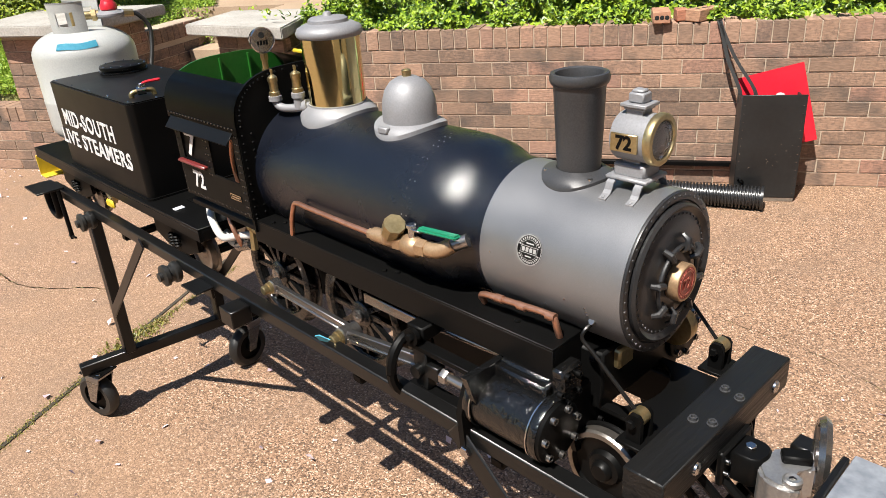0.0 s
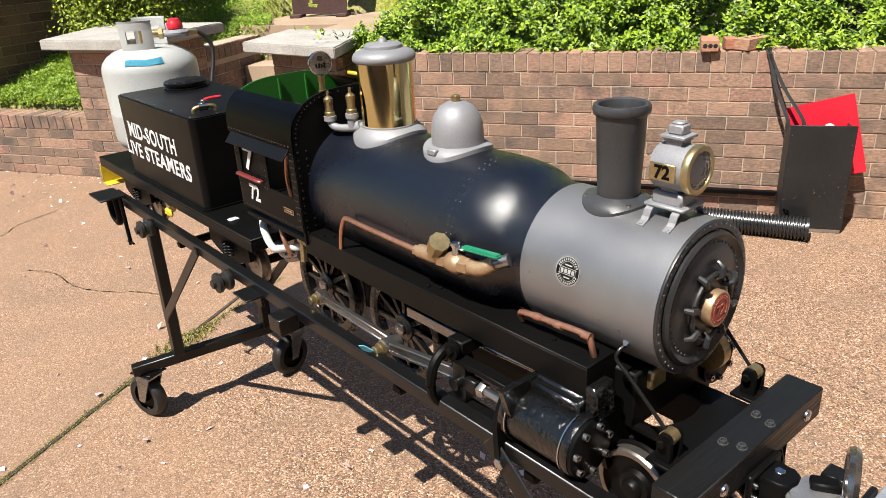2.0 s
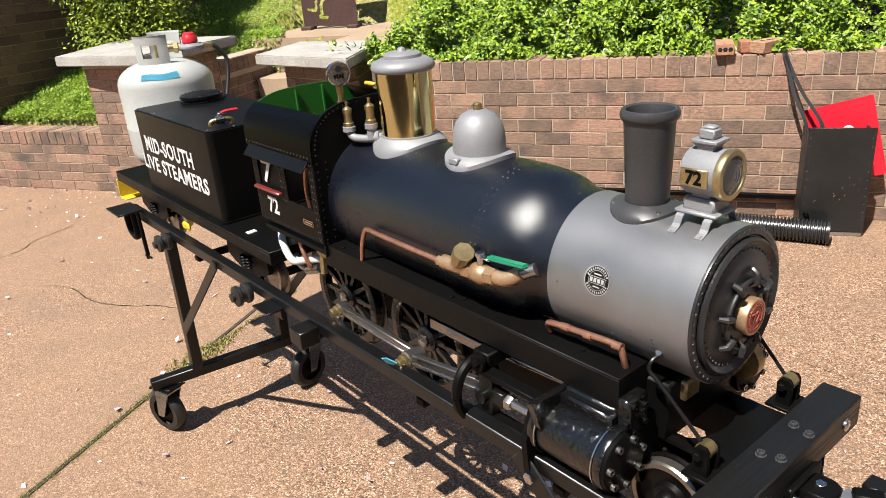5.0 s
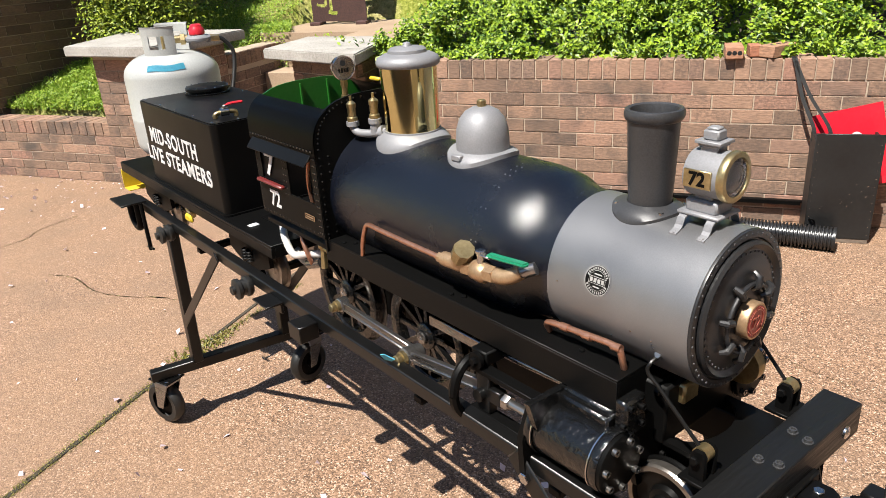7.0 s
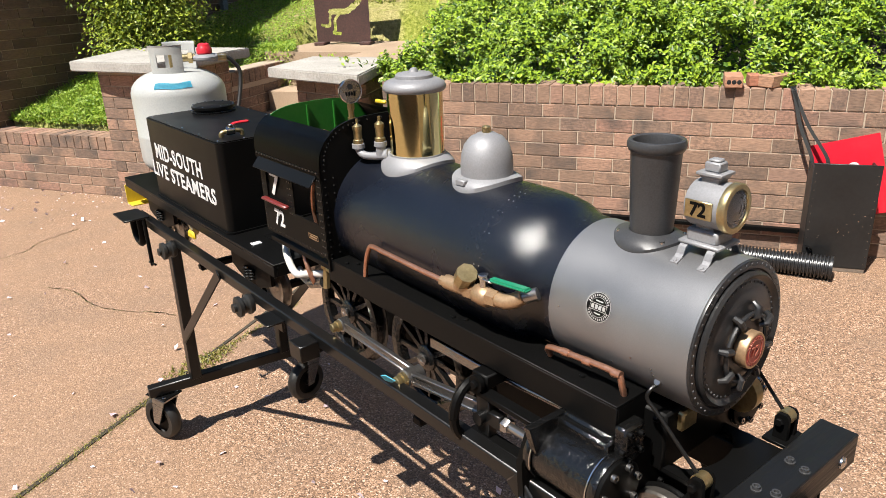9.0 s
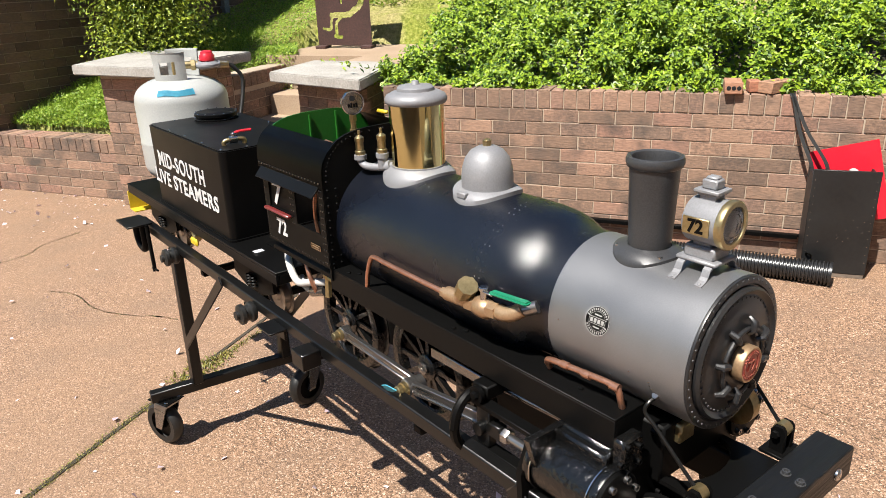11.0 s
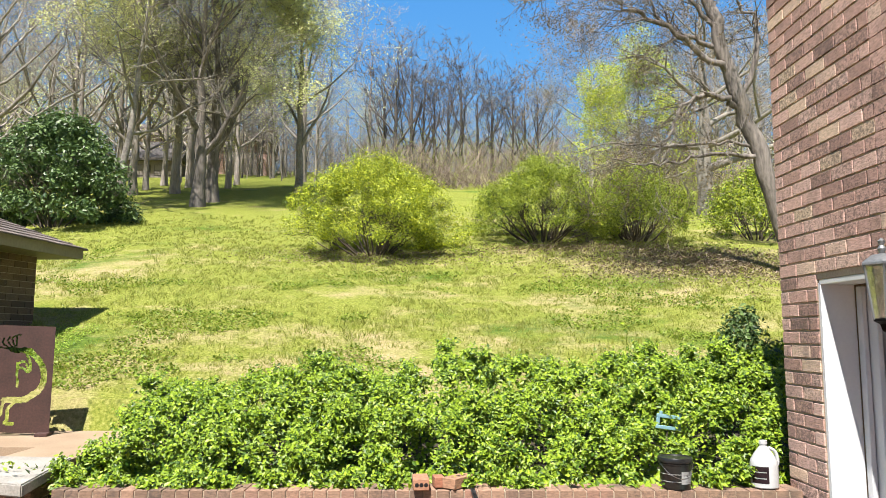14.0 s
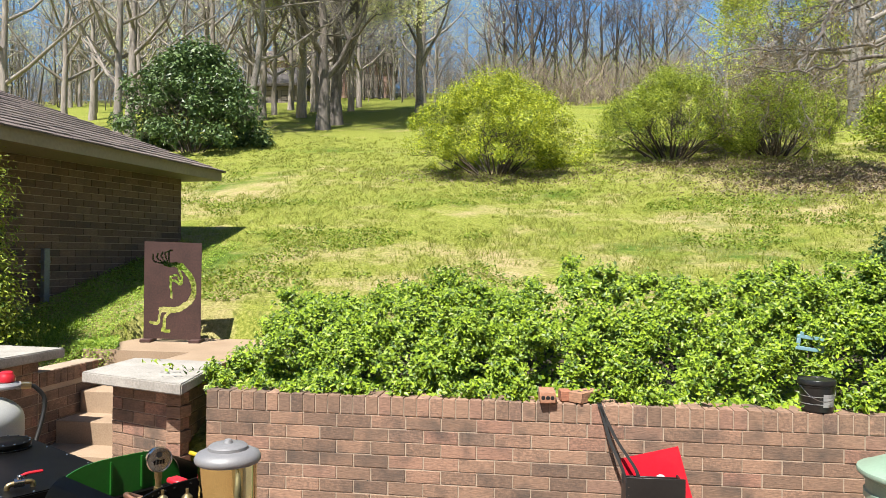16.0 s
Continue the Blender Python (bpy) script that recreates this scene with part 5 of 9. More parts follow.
def across(u, v, w):
    """A pose whose z axis points to the near side."""
    return Matrix.Translation(q(u, v, w)) @ pose(0, 0, 0, 90, 0, 0)


def upright(u, v, w):
    return Matrix.Translation(q(u, v, w))


def slab(bm, u0, u1, v0, v1, w0, w1, bevel=0.0):
    return box(bm, ((u0 + u1) / 2, -(v0 + v1) / 2, (w0 + w1) / 2), (abs(u1 - u0), abs(v1 - v0), abs(w1 - w0)), bevel)


def hexhead(bm, m, r, h):
    lathe(bm, [(0, 0), (r, 0), (r, h * 0.8), (r * 0.85, h), (0, h)], m, 6)


def caphead(bm, m, r, h):
    """A socket-head screw."""
    lathe(bm, [(r, 0), (r, h), (r * 0.55, h), (r * 0.5, h * 0.45), (0, h * 0.45)], m, 10)


def dome_rivet(bm, m, r):
    lathe(bm, [(r, 0), (r * 0.8, r * 0.5), (0, r * 0.75)], m, 6)


# where the stems of a letter end, across its width: at its foot and at its head
SERIFS = {"M": ((0.09, 0.91), (0.09, 0.91)), "I": ((0.5,), (0.5,)), "D": ((0.10,), (0.10,)), "U": ((), (0.11, 0.89)), "T": ((0.5,), (0.06, 0.94)), "H": ((0.11, 0.89), (0.11, 0.89)), "L": ((0.12,), (0.12,)), "V": ((), (0.10, 0.90)), "E": ((0.10,), (0.10,)), "A": ((0.08, 0.92), ()), "R": ((0.10, 0.90), (0.10,))}


def words(text, size, m, material, parent, name="lettering", thick=0.0006, bold=0.0, stretch=1.0, label="", fit=None, letters=False):
    """Raised lettering; x along the line, z out of it."""
    cu = bpy.data.curves.new(name, "FONT")
    cu.body, cu.size, cu.extrude, cu.offset = text, size, thick, bold
    cu.align_x, cu.align_y = "CENTER", "CENTER"
    tmp = bpy.data.objects.new(name, cu)
    scene.collection.objects.link(tmp)
    me = bpy.data.meshes.new_from_object(tmp.evaluated_get(bpy.context.evaluated_depsgraph_get()))
    bpy.data.objects.remove(tmp)
    k = Matrix.Diagonal((stretch, 1, 1, 1))
    if fit:
        xs, ys = [c.co.x for c in me.vertices], [c.co.y for c in me.vertices]
        k = Matrix.Diagonal((fit[0] / (max(xs) - min(xs)), fit[1] / (max(ys) - min(ys)), 1, 1)) @ Matrix.Translation((-(max(xs) + min(xs)) / 2, -(max(ys) + min(ys)) / 2, 0))
    me.transform(m @ k)
    me.materials.clear()
    me.materials.append(material)
    if letters:
        # each letter is a piece of its own, narrowed a little and given slab serifs
        islands = []
        src = bmesh.new()
        src.from_mesh(me)
        bmesh.ops.remove_doubles(src, verts=src.verts[:], dist=1e-6)
        left = set(src.faces)
        while left:
            island, queue = [], [left.pop()]
            while queue:
                k = queue.pop()
                island.append(k)
                for e in k.edges:
                    for o in e.link_faces:
                        if o in left:
                            left.remove(o)
                            queue.append(o)
            one, new_vert = bmesh.new(), {}
            for k in island:
                for c in k.verts:
                    if c not in new_vert:
                        new_vert[c] = one.verts.new(c.co)
                one.faces.new([new_vert[c] for c in k.verts])
            islands.append(one)
        back = m.inverted()
        boxes = []
        for one in islands:
            xs, ys = [(back @ c.co).x for c in one.verts], [(back @ c.co).y for c in one.verts]
            boxes.append((min(xs), max(xs), min(ys), max(ys), one))
        boxes.sort(key=lambda b: b[0])
        for (x0, x1, y0, y1, one), char in zip(boxes, text.replace(" ", "")):
            mid, wide, high = (x0 + x1) / 2, (x1 - x0) * 0.90, y1 - y0
            for c in one.verts:
                p = back @ c.co
                c.co = m @ Vector((mid + (p.x - mid) * 0.90, p.y, p.z))
            foot, head = SERIFS.get(char, ((), ()))
            for places, y in ((foot, y0 + high * 0.05), (head, y1 - high * 0.05)):
                for k in places:
                    c = m @ Vector((mid + wide * (k - 0.5), y, 0))
                    box(one, c, (0.0135, high * 0.10, thick * 2.1), 0, m.to_3x3().to_4x4())
            part("letter", one, material, parent, "", 0)
        src.free()
        return None
    ob = new(name, me)
    ob.parent = parent
    if label:
        tagged(ob, label)
    return ob


NEAR_FACE = pose(0, 0, 0, 90, 0, 0)  # lettering on an upright face that looks to the near side

# ---- stand ----
stand = thing("locomotive_stand", LOCO, "rolling display stand of black painted square steel tube on casters", "stand")
RAIL_W = 0.787


def tube_bar(name, a, b, s, parent, mat=STAND_BLACK, bevel=0.003, label=""):
    a, b = Vector(a), Vector(b)
    bm = bmesh.new()
    d = b - a
    turn = d.to_track_quat("X", "Z").to_matrix().to_4x4()
    box(bm, (a + b) / 2, (d.length, s[0], s[1]), bevel, turn)
    return part(name, bm, mat, parent, label)


def caster(u, v, turn, top):
    m = LOCO @ Matrix.Translation(q(u, v, 0)) @ pose(0, 0, 0, 0, 0, turn)
    c = thing("caster_wheel", m, "swivel caster with a black rubber wheel under the stand", "caster", "casters of the stand")
    bm = bmesh.new()
    r = 0.082
    lathe(bm, [(0.05, -0.02), (r - 0.012, -0.022), (r - 0.003, -0.014), (r, 0), (r - 0.003, 0.014), (r - 0.012, 0.022), (0.05, 0.02)], pose(0.03, 0, r, 90, 0, 0), 32)
    tyre = part("tyre", bm, RUBBER, c)
    bm = bmesh.new()
    lathe(bm, [(0, -0.024), (0.016, -0.024), (0.018, -0.012), (0.052, -0.010), (0.052, 0.010), (0.018, 0.012), (0.016, 0.024), (0, 0.024)], pose(0.03, 0, r, 90, 0, 0), 24)
    part("rim", bm, FLAT, c)
    bm = bmesh.new()
    for s in (-1, 1):
        prism(bm, [(-0.032, 0.0), (0.032, 0.0), (0.046, -0.105), (0.016, -0.105)], -0.0025, 0.0025, pose(0, s * 0.029, top - 0.018, 90, 0, 0))
    box(bm, (0, 0, top - 0.017), (0.07, 0.062, 0.008), 0.002)
    lathe(bm, [(0, top - 0.016), (0.03, top - 0.016), (0.034, top - 0.010), (0.03, top - 0.004), (0, top - 0.004)], None, 20)
    part("fork", bm, STEEL, c, "zinc-plated fork")
    bm = bmesh.new()
    box(bm, (0, 0, top - 0.002), (0.10, 0.08, 0.004), 0.001)
    part("top_plate", bm, FLAT, c)
    each("bolt", [pose(dx, dy, top) for dx in (-0.036, 0.036) for dy in (-0.027, 0.027)], lambda bm: hexhead(bm, Matrix.Identity(4), 0.008, 0.006), CHROME, c)
    return c


for v, u1 in ((0.203, 2.12), (-0.125, 1.88)):
    tube_bar("rail", q(-0.36, v, RAIL_W - 0.016), q(u1, v, RAIL_W - 0.016), (0.031, 0.031), stand)
    tube_bar("track_rail", q(-0.5, 0.095 if v > 0 else -0.095, 0.664), q(2.0, 0.095 if v > 0 else -0.095, 0.664), (0.012, 0.025), stand, FLAT)
for u in (-0.03, 0.32, 0.75, 1.2, 1.6, 1.95):
    tube_bar("cross_bar", q(u, 0.13, 0.641), q(u, -0.125, 0.641), (0.03, 0.02), stand, FLAT)
tube_bar("foot_tube", q(-0.095, 0.36, 0.213), q(-0.006, -0.275, 0.213), (0.038, 0.038), stand)
tube_bar("leg", q(-0.052, 0.203, 0.23), q(-0.036, 0.203, 0.757), (0.036, 0.036), stand)
tube_bar("leg", q(-0.012, -0.125, 0.23), q(0.01, -0.125, 0.757), (0.036, 0.036), stand)
tube_bar("brace", q(-0.03, 0.225, 0.40), q(0.40, 0.225, 0.775), (0.006, 0.035), stand)
tube_bar("brace", q(0.01, -0.147, 0.40), q(0.43, -0.147, 0.775), (0.006, 0.035), stand)
tube_bar("foot_tube", q(2.02, 0.36, 0.213), q(2.02, -0.30, 0.213), (0.038, 0.038), stand)
tube_bar("leg", q(2.02, 0.203, 0.23), q(2.02, 0.203, 0.757), (0.036, 0.036), stand)
tube_bar("leg", q(2.02, -0.125, 0.23), q(2.02, -0.125, 0.757), (0.036, 0.036), stand)
tube_bar("brace", q(1.60, 0.226, 0.782), q(2.0, 0.226, 0.42), (0.006, 0.042), stand)
bm = bmesh.new()
hexhead(bm, across(1.632, 0.229, 0.752), 0.011, 0.008)
part("bolt", bm, CHROME, stand)
bm = bmesh.new()
slab(bm, 0.712, 0.789, 0.2185, 0.266, 0.762, 0.767, 0.001)
slab(bm, 0.735, 0.785, 0.219, 0.226, 0.735, 0.762, 0.001)
part("bracket", bm, STAND_BLACK, stand, "flat steel shelf bracket")
bm = bmesh.new()
slab(bm, -0.33, -0.20, 0.215, 0.30, 0.80, 0.806, 0.001)
part("bracket", bm, STAND_BLACK, stand, "flat steel shelf bracket")
bm = bmesh.new()
hose(bm, smooth_line([q(-0.31, 0.24, 0.80), q(-0.315, 0.24, 0.75), q(-0.30, 0.24, 0.712), q(-0.26, 0.24, 0.70), q(-0.235, 0.24, 0.725), q(-0.235, 0.24, 0.80)]), 0.013)
part("hook", bm, FLAT, stand)
bm = bmesh.new()
rod(bm, q(-0.205, 0.235, 0.80), q(-0.20, 0.235, 0.63), 0.007)
rod(bm, q(-0.225, 0.235, 0.635), q(-0.165, 0.235, 0.642), 0.004)
part("clamp_screw", bm, FLAT, stand)
for u in (0.03, 0.60):
    bm = bmesh.new()
    lathe(bm, [(0, 0), (0.024, 0), (0.028, 0.006), (0.028, 0.014), (0.022, 0.018), (0.022, 0.028), (0.028, 0.032), (0.028, 0.042), (0.018, 0.046), (0.012, 0.046), (0.012, 0.054), (0, 0.054)], across(u, 0.219, 0.752), 28)
    part("roller", bm, RUBBER, stand, "grooved black rubber roller")
bm = bmesh.new()
slab(bm, 0.903, 0.957, 0.2185, 0.268, 0.735, 0.776, 0.002)
part("stub_tube", bm, STAND_BLACK, stand, "short square tube stub on the rail")
caster(-0.092, 0.31, 200, 0.193)
caster(-0.002, -0.225, -78, 0.193)
caster(2.02, 0.31, 20, 0.193)
caster(2.02, -0.25, 100, 0.193)

# ---- locomotive ----
loco = thing("steam_locomotive", LOCO, "miniature black steam locomotive with graphite smokebox and polished brass steam dome", "locomotive")
AX = 1.045
bm = bmesh.new()
lathe(bm, [(0, 0), (0.142, 0), (0.1425, 0.30), (0.143, 0.47), (0.1424, 0.50), (0.1402, 0.527), (0.1362, 0.549), (0.1312, 0.562), (0.1262, 0.573), (0.1228, 0.586), (0.1206, 0.605), (0.1197, 0.63), (0.1195, 0.66), (0.1195, 0.68), (0, 0.68)], along(0.945, 0, AX), 72)
boiler = part("boiler", bm, GLOSS, loco, "gloss black boiler barrel with a tapered front course")
bm = bmesh.new()
for k in range(2):
    for j in range(14):
        a = radians(8 + j * 6)
        dome_rivet(bm, Matrix.Translation(q(1.416 + 0.012 * k, 0.1428 * math.cos(a), AX + 0.1428 * math.sin(a))) @ pose(0, 0, 0, 90 - math.degrees(a), 0, 0), 0.0016)
# Bright steel on these rivets stands in for glints on the black paint.
tagged(part("rivet_seam", bm, STEEL, boiler), kind="stuff")
bm = bmesh.new()
lathe(bm, [(0, 0), (0.1195, 0), (0.1212, 0.002), (0.1212, 0.258), (0, 0.258)], along(1.576, 0, AX), 80)
smokebox = part("smokebox", bm, GRAPHITE, loco, "satin graphite smokebox barrel")
bm = bmesh.new()
lathe(bm, [(0.09, 0.0), (0.1190, 0.0), (0.1202, 0.002), (0.1202, 0.009), (0.1195, 0.0115), (0.1180, 0.012), (0.108, 0.012), (0.106, 0.009), (0.09, 0.009)], along(1.826, 0, AX), 80)
part("front_ring", bm, DOOR_GREY, smokebox, "dark grey riveted front ring")
bm = bmesh.new()
lathe(bm, [(0.104, 0), (0.104, 0.006), (0.100, 0.010), (0.096, 0.006), (0.092, 0.004), (0.080, 0.007), (0.055, 0.010), (0.03, 0.012), (0, 0.012)], along(1.8355, 0, AX), 64)
sdoor = part("smokebox_door", bm, DOOR_GREY, loco)
bm = bmesh.new()
for k in range(48):
    a = 2 * math.pi * k / 48
    for r, u in ((0.1145, 1.838), (0.0885, 1.8405)):
        dome_rivet(bm, along(u, r * math.cos(a), AX + r * math.sin(a)), 0.0021)
tagged(part("rivet_ring", bm, STACK_GREY, sdoor), kind="stuff")
bm = bmesh.new()
ring = [q(1.852, 0.052 * math.cos(t), AX - 0.008 + 0.052 * math.sin(t)) for t in np.linspace(0.35, 2 * math.pi + 0.1, 40)]
hose(bm, ring, 0.0035, 8)
part("clamp_ring", bm, DOOR_GREY, sdoor)
for k in range(8):
    a = 2 * math.pi * (k + 0.3) / 8
    bm = bmesh.new()
    d = Vector((0, -math.cos(a), math.sin(a)))
    c = q(1.853, 0, AX - 0.008)
    hose(bm, [c + d * 0.043 + Vector((-0.004, 0, 0)), c + d * 0.05 + Vector((0.004, 0, 0)), c + d * 0.062 + Vector((0.003, 0, 0)), c + d * 0.068 + Vector((-0.006, 0, 0))], [0.004, 0.0055, 0.0055, 0.004], 8)
    part("door_dog", bm, DOOR_GREY, sdoor)
bm = bmesh.new()
lathe(bm, [(0, 0), (0.027, 0), (0.0285, 0.003), (0.0285, 0.018), (0.027, 0.020), (0.0245, 0.020), (0.0245, 0.0185), (0, 0.0185)], along(1.846, 0, AX - 0.008), 40)
plate72 = part("number_plate", bm, BRONZE, sdoor, "round brass number plate with a red face")
bm = bmesh.new()
lathe(bm, [(0.0242, 0), (0.0242, 0.0012), (0, 0.0012)], along(1.8645, 0, AX - 0.008), 40)
part("plate_face", bm, PLATE_FACE, plate72, "red enamel face")
bm = bmesh.new()
lathe(bm, [(0.0185, 0), (0.0185, 0.0012), (0.0172, 0.0012), (0.0172, 0)], along(1.8655, 0, AX - 0.008), 40)
for k in range(26):
    a = 2 * math.pi * k / 26
    if abs(math.cos(a)) < 0.97:
        box(bm, q(1.866, 0.0212 * math.cos(a), AX - 0.008 + 0.0212 * math.sin(a)), (0.001, 0.0016, 0.0026), 0, pose(0, 0, 0, math.degrees(a) - 90, 0, 0))
tagged(part("plate_rim_print", bm, PLATE_RED, plate72), kind="stuff")
words("72", 0.021, Matrix.Translation(q(1.8662, 0, AX - 0.008)) @ pose(0, 0, 0, 90, 0, 90), PLATE_RED, plate72, "number", 0.0009, 0.0002, fit=(0.021, 0.0165))
# seal on the smokebox side, with bars for its small lettering
ANG = 16
BADGE = Matrix.Translation(q(1.676, 0.1216 * math.cos(radians(ANG)), AX + 0.1216 * math.sin(radians(ANG)))) @ pose(0, 0, 0, 90 - ANG, 0, 0)
bm = bmesh.new()
R0 = 0.1218
def on_drum(x, y, lift):
    a = radians(ANG) + y / R0
    return q(1.676 + x, (R0 + lift) * math.cos(a), AX + (R0 + lift) * math.sin(a))
def drum_patch(bm, x0, x1, y0, y1, lift, n=4):
    for i in range(n):
        a, b2 = y0 + (y1 - y0) * i / n, y0 + (y1 - y0) * (i + 1) / n
        bm.faces.new([bm.verts.new(on_drum(x, y, lift)) for x, y in ((x0, a), (x1, a), (x1, b2), (x0, b2))])
def drum_ring(bm, r0, r1, lift, n=48, a0=0.0, a1=2 * math.pi):
    for k in range(n):
        t0, t1 = a0 + (a1 - a0) * k / n, a0 + (a1 - a0) * (k + 1) / n
        bm.faces.new([bm.verts.new(on_drum(r * math.cos(t), r * math.sin(t), lift)) for r, t in ((r0, t0), (r1, t0), (r1, t1), (r0, t1))])
drum_ring(bm, 0.0005, 0.0235, 0.0006)
badge = part("seal", bm, FLAT, smokebox, "round black and white maker's seal", 0)
bm = bmesh.new()
drum_ring(bm, 0.0218, 0.0232, 0.0011)
drum_ring(bm, 0.0150, 0.0156, 0.0011)
for k in range(30):
    t = 2 * math.pi * k / 30
    if abs(math.sin(t)) > 0.22:
        drum_ring(bm, 0.0170, 0.0205, 0.0011, 1, t, t + 0.12)
drum_patch(bm, -0.017, 0.017, 0.0048, 0.0056, 0.0011)
drum_patch(bm, -0.017, 0.017, -0.0056, -0.0048, 0.0011)
for x in (-0.0105, -0.0035, 0.0035, 0.0105):
    drum_patch(bm, x - 0.0026, x + 0.0026, -0.0033, 0.0033, 0.0011, 2)
drum_patch(bm, -0.007, 0.007, 0.0085, 0.0105, 0.0011, 2)
drum_patch(bm, -0.006, 0.006, -0.0110, -0.0090, 0.0011, 2)
part("seal_print", bm, SEAL_GREY, badge, "dull silver print", 0)
# small bolts on the barrel
bm = bmesh.new()
for u, a in ((1.70, -25), (1.74, -12), (1.775, -14), (1.776, -17), (1.777, -20), (1.60, 5)):
    dome_rivet(bm, Matrix.Translation(q(u, 0.1212 * math.cos(radians(a)), AX + 0.1212 * math.sin(radians(a)))) @ pose(0, 0, 0, 90 - a, 0, 0), 0.0018)
tagged(part("rivet_group", bm, CHROME, smokebox), kind="stuff")


def saddle(bm, u, r_hub, r_out, top, barrel, drop=0.0, thick=0.005, seg=48, oval=1.0):
    """A flared skirt that follows the round barrel below it."""
    rows = []
    for k, f in enumerate((0, 0.35, 0.7, 1.0, 1.0)):
        r = r_hub + (r_out - r_hub) * f
        ring = []
        for i in range(seg):
            t = 2 * math.pi * i / seg
            x, y = r * math.cos(t) * oval, r * math.sin(t)
            zb = AX + math.sqrt(max(0.0, barrel ** 2 - y * y))
            blend = f ** 1.3
            z = (1 - blend) * top + blend * (zb + thick)
            if k == 4:
                z = zb - 0.003
            ring.append(bm.verts.new((u + x, y, z)))
        rows.append(ring)
    for a, b2 in zip(rows, rows[1:]):
        for i in range(seg):
            bm.faces.new((a[i], a[(i + 1) % seg], b2[(i + 1) % seg], b2[i]))


# smokestack
bm = bmesh.new()
lathe(bm, [(0.034, 1.172), (0.0345, 1.185), (0.036, 1.21), (0.0395, 1.295), (0.0405, 1.300), (0.0435, 1.302), (0.0455, 1.307), (0.0455, 1.312), (0.0435, 1.317), (0.040, 1.318), (0.0365, 1.316), (0.0345, 1.308), (0.034, 1.2), (0.0, 1.2)], upright(1.678, 0, 0) @ Matrix.Diagonal((0.96, 0.96, 1, 1)), 56)
saddle(bm, 1.678, 0.034, 0.056, 1.176, 0.121)
stack = part("smokestack", bm, STACK_GREY, loco, "dark grey smokestack with a rolled rim")
each("screw", [upright(1.678 + 0.049 * math.cos(radians(a)), -0.049 * math.sin(radians(a)), AX + math.sqrt(0.121 ** 2 - (0.049 * math.sin(radians(a))) ** 2) + 0.005) for a in (35, 145, 215, 325)], lambda bm: caphead(bm, Matrix.Identity(4), 0.004, 0.004), CHROME, stack)

# sand dome
bm = bmesh.new()
lathe(bm, [(0.0505, 1.19), (0.0505, 1.215), (0.049, 1.232), (0.043, 1.251), (0.032, 1.265), (0.018, 1.2725), (0.008, 1.274), (0, 1.274)], upright(1.30, 0, 0), 48)
saddle(bm, 1.30, 0.0505, 0.068, 1.195, 0.1428, thick=0.008)
sdome = part("sand_dome", bm, CAST_GREY, loco, "cast grey rounded dome with a flared base")
bm = bmesh.new()
lathe(bm, [(0.0085, 1.271), (0.0085, 1.284), (0.006, 1.286), (0, 1.286)], upright(1.30, 0, 0), 8)
part("knob", bm, OLD_BRASS, sdome, "small tarnished brass knob")
bm = bmesh.new()
slab(bm, 1.285, 1.31, 0.056, 0.068, 1.182, 1.194, 0.002)
part("lug", bm, CAST_GREY, sdome)

# steam dome
bm = bmesh.new()
lathe(bm, [(0.0575, 1.195), (0.0575, 1.20), (0.0585, 1.335), (0.054, 1.335)], upright(1.08, 0, 0), 64)
dome = part("steam_dome", bm, BRASS, loco, "polished brass steam dome casing")
bm = bmesh.new()
lathe(bm, [(0, 1.331), (0.062, 1.331), (0.0655, 1.335), (0.066, 1.341), (0.062, 1.349), (0.050, 1.355), (0.040, 1.357), (0.039, 1.363), (0.034, 1.367), (0.010, 1.369), (0.007, 1.376), (0, 1.378)], upright(1.08, 0, 0), 56)
part("dome_cap", bm, CAST_GREY, dome, "cast grey cap")
bm = bmesh.new()
lathe(bm, [(0.0, 1.18), (0.058, 1.18), (0.0605, 1.199), (0.060, 1.202), (0.056, 1.202)], upright(1.08, 0, 0), 56)
saddle(bm, 1.08, 0.060, 0.080, 1.199, 0.1428, thick=0.006)
part("dome_base", bm, CAST_GREY, dome, "cast grey flared base")

# headlamp
LW = 1.238
bm = bmesh.new()
lathe(bm, [(0, 0), (0.033, 0), (0.0345, 0.003), (0.0345, 0.055), (0, 0.055)], along(1.752, 0, LW), 40)
lamp = part("headlamp", bm, CAST_GREY, loco, "cast grey drum headlamp with a brass rim")
bm = bmesh.new()
lathe(bm, [(0.030, 0), (0.0360, 0), (0.0366, 0.002), (0.0366, 0.009), (0.0350, 0.011), (0.0285, 0.0115), (0.0270, 0.009), (0.0245, 0.001)], along(1.805, 0, LW), 48)
bezel = part("lamp_rim", bm, OLD_BRASS, lamp, "brass lamp rim")
bm = bmesh.new()
lathe(bm, [(0.0265, 0.0), (0.023, -0.005), (0.012, -0.016), (0, -0.020)], along(1.814, 0, LW), 32)
part("reflector", bm, CHROME, lamp, "bright reflector")
bm = bmesh.new()
lathe(bm, [(0.0265, 0), (0.0265, 0.0015), (0.018, 0.003), (0.017, 0.0018), (0.010, 0.003), (0.009, 0.002), (0, 0.004)], along(1.813, 0, LW), 32)
part("lens", bm, GLASS, lamp, "clear ribbed glass lens")
bm = bmesh.new()
prism(bm, [(1.765, -0.012), (1.790, -0.012), (1.790, 0.012), (1.765, 0.012)], 1.262, 1.281)
box(bm, (1.7775, 0, 1.2835), (0.040, 0.036, 0.005), 0.001)
box(bm, (1.7775, 0, 1.2795), (0.032, 0.029, 0.005), 0.001)
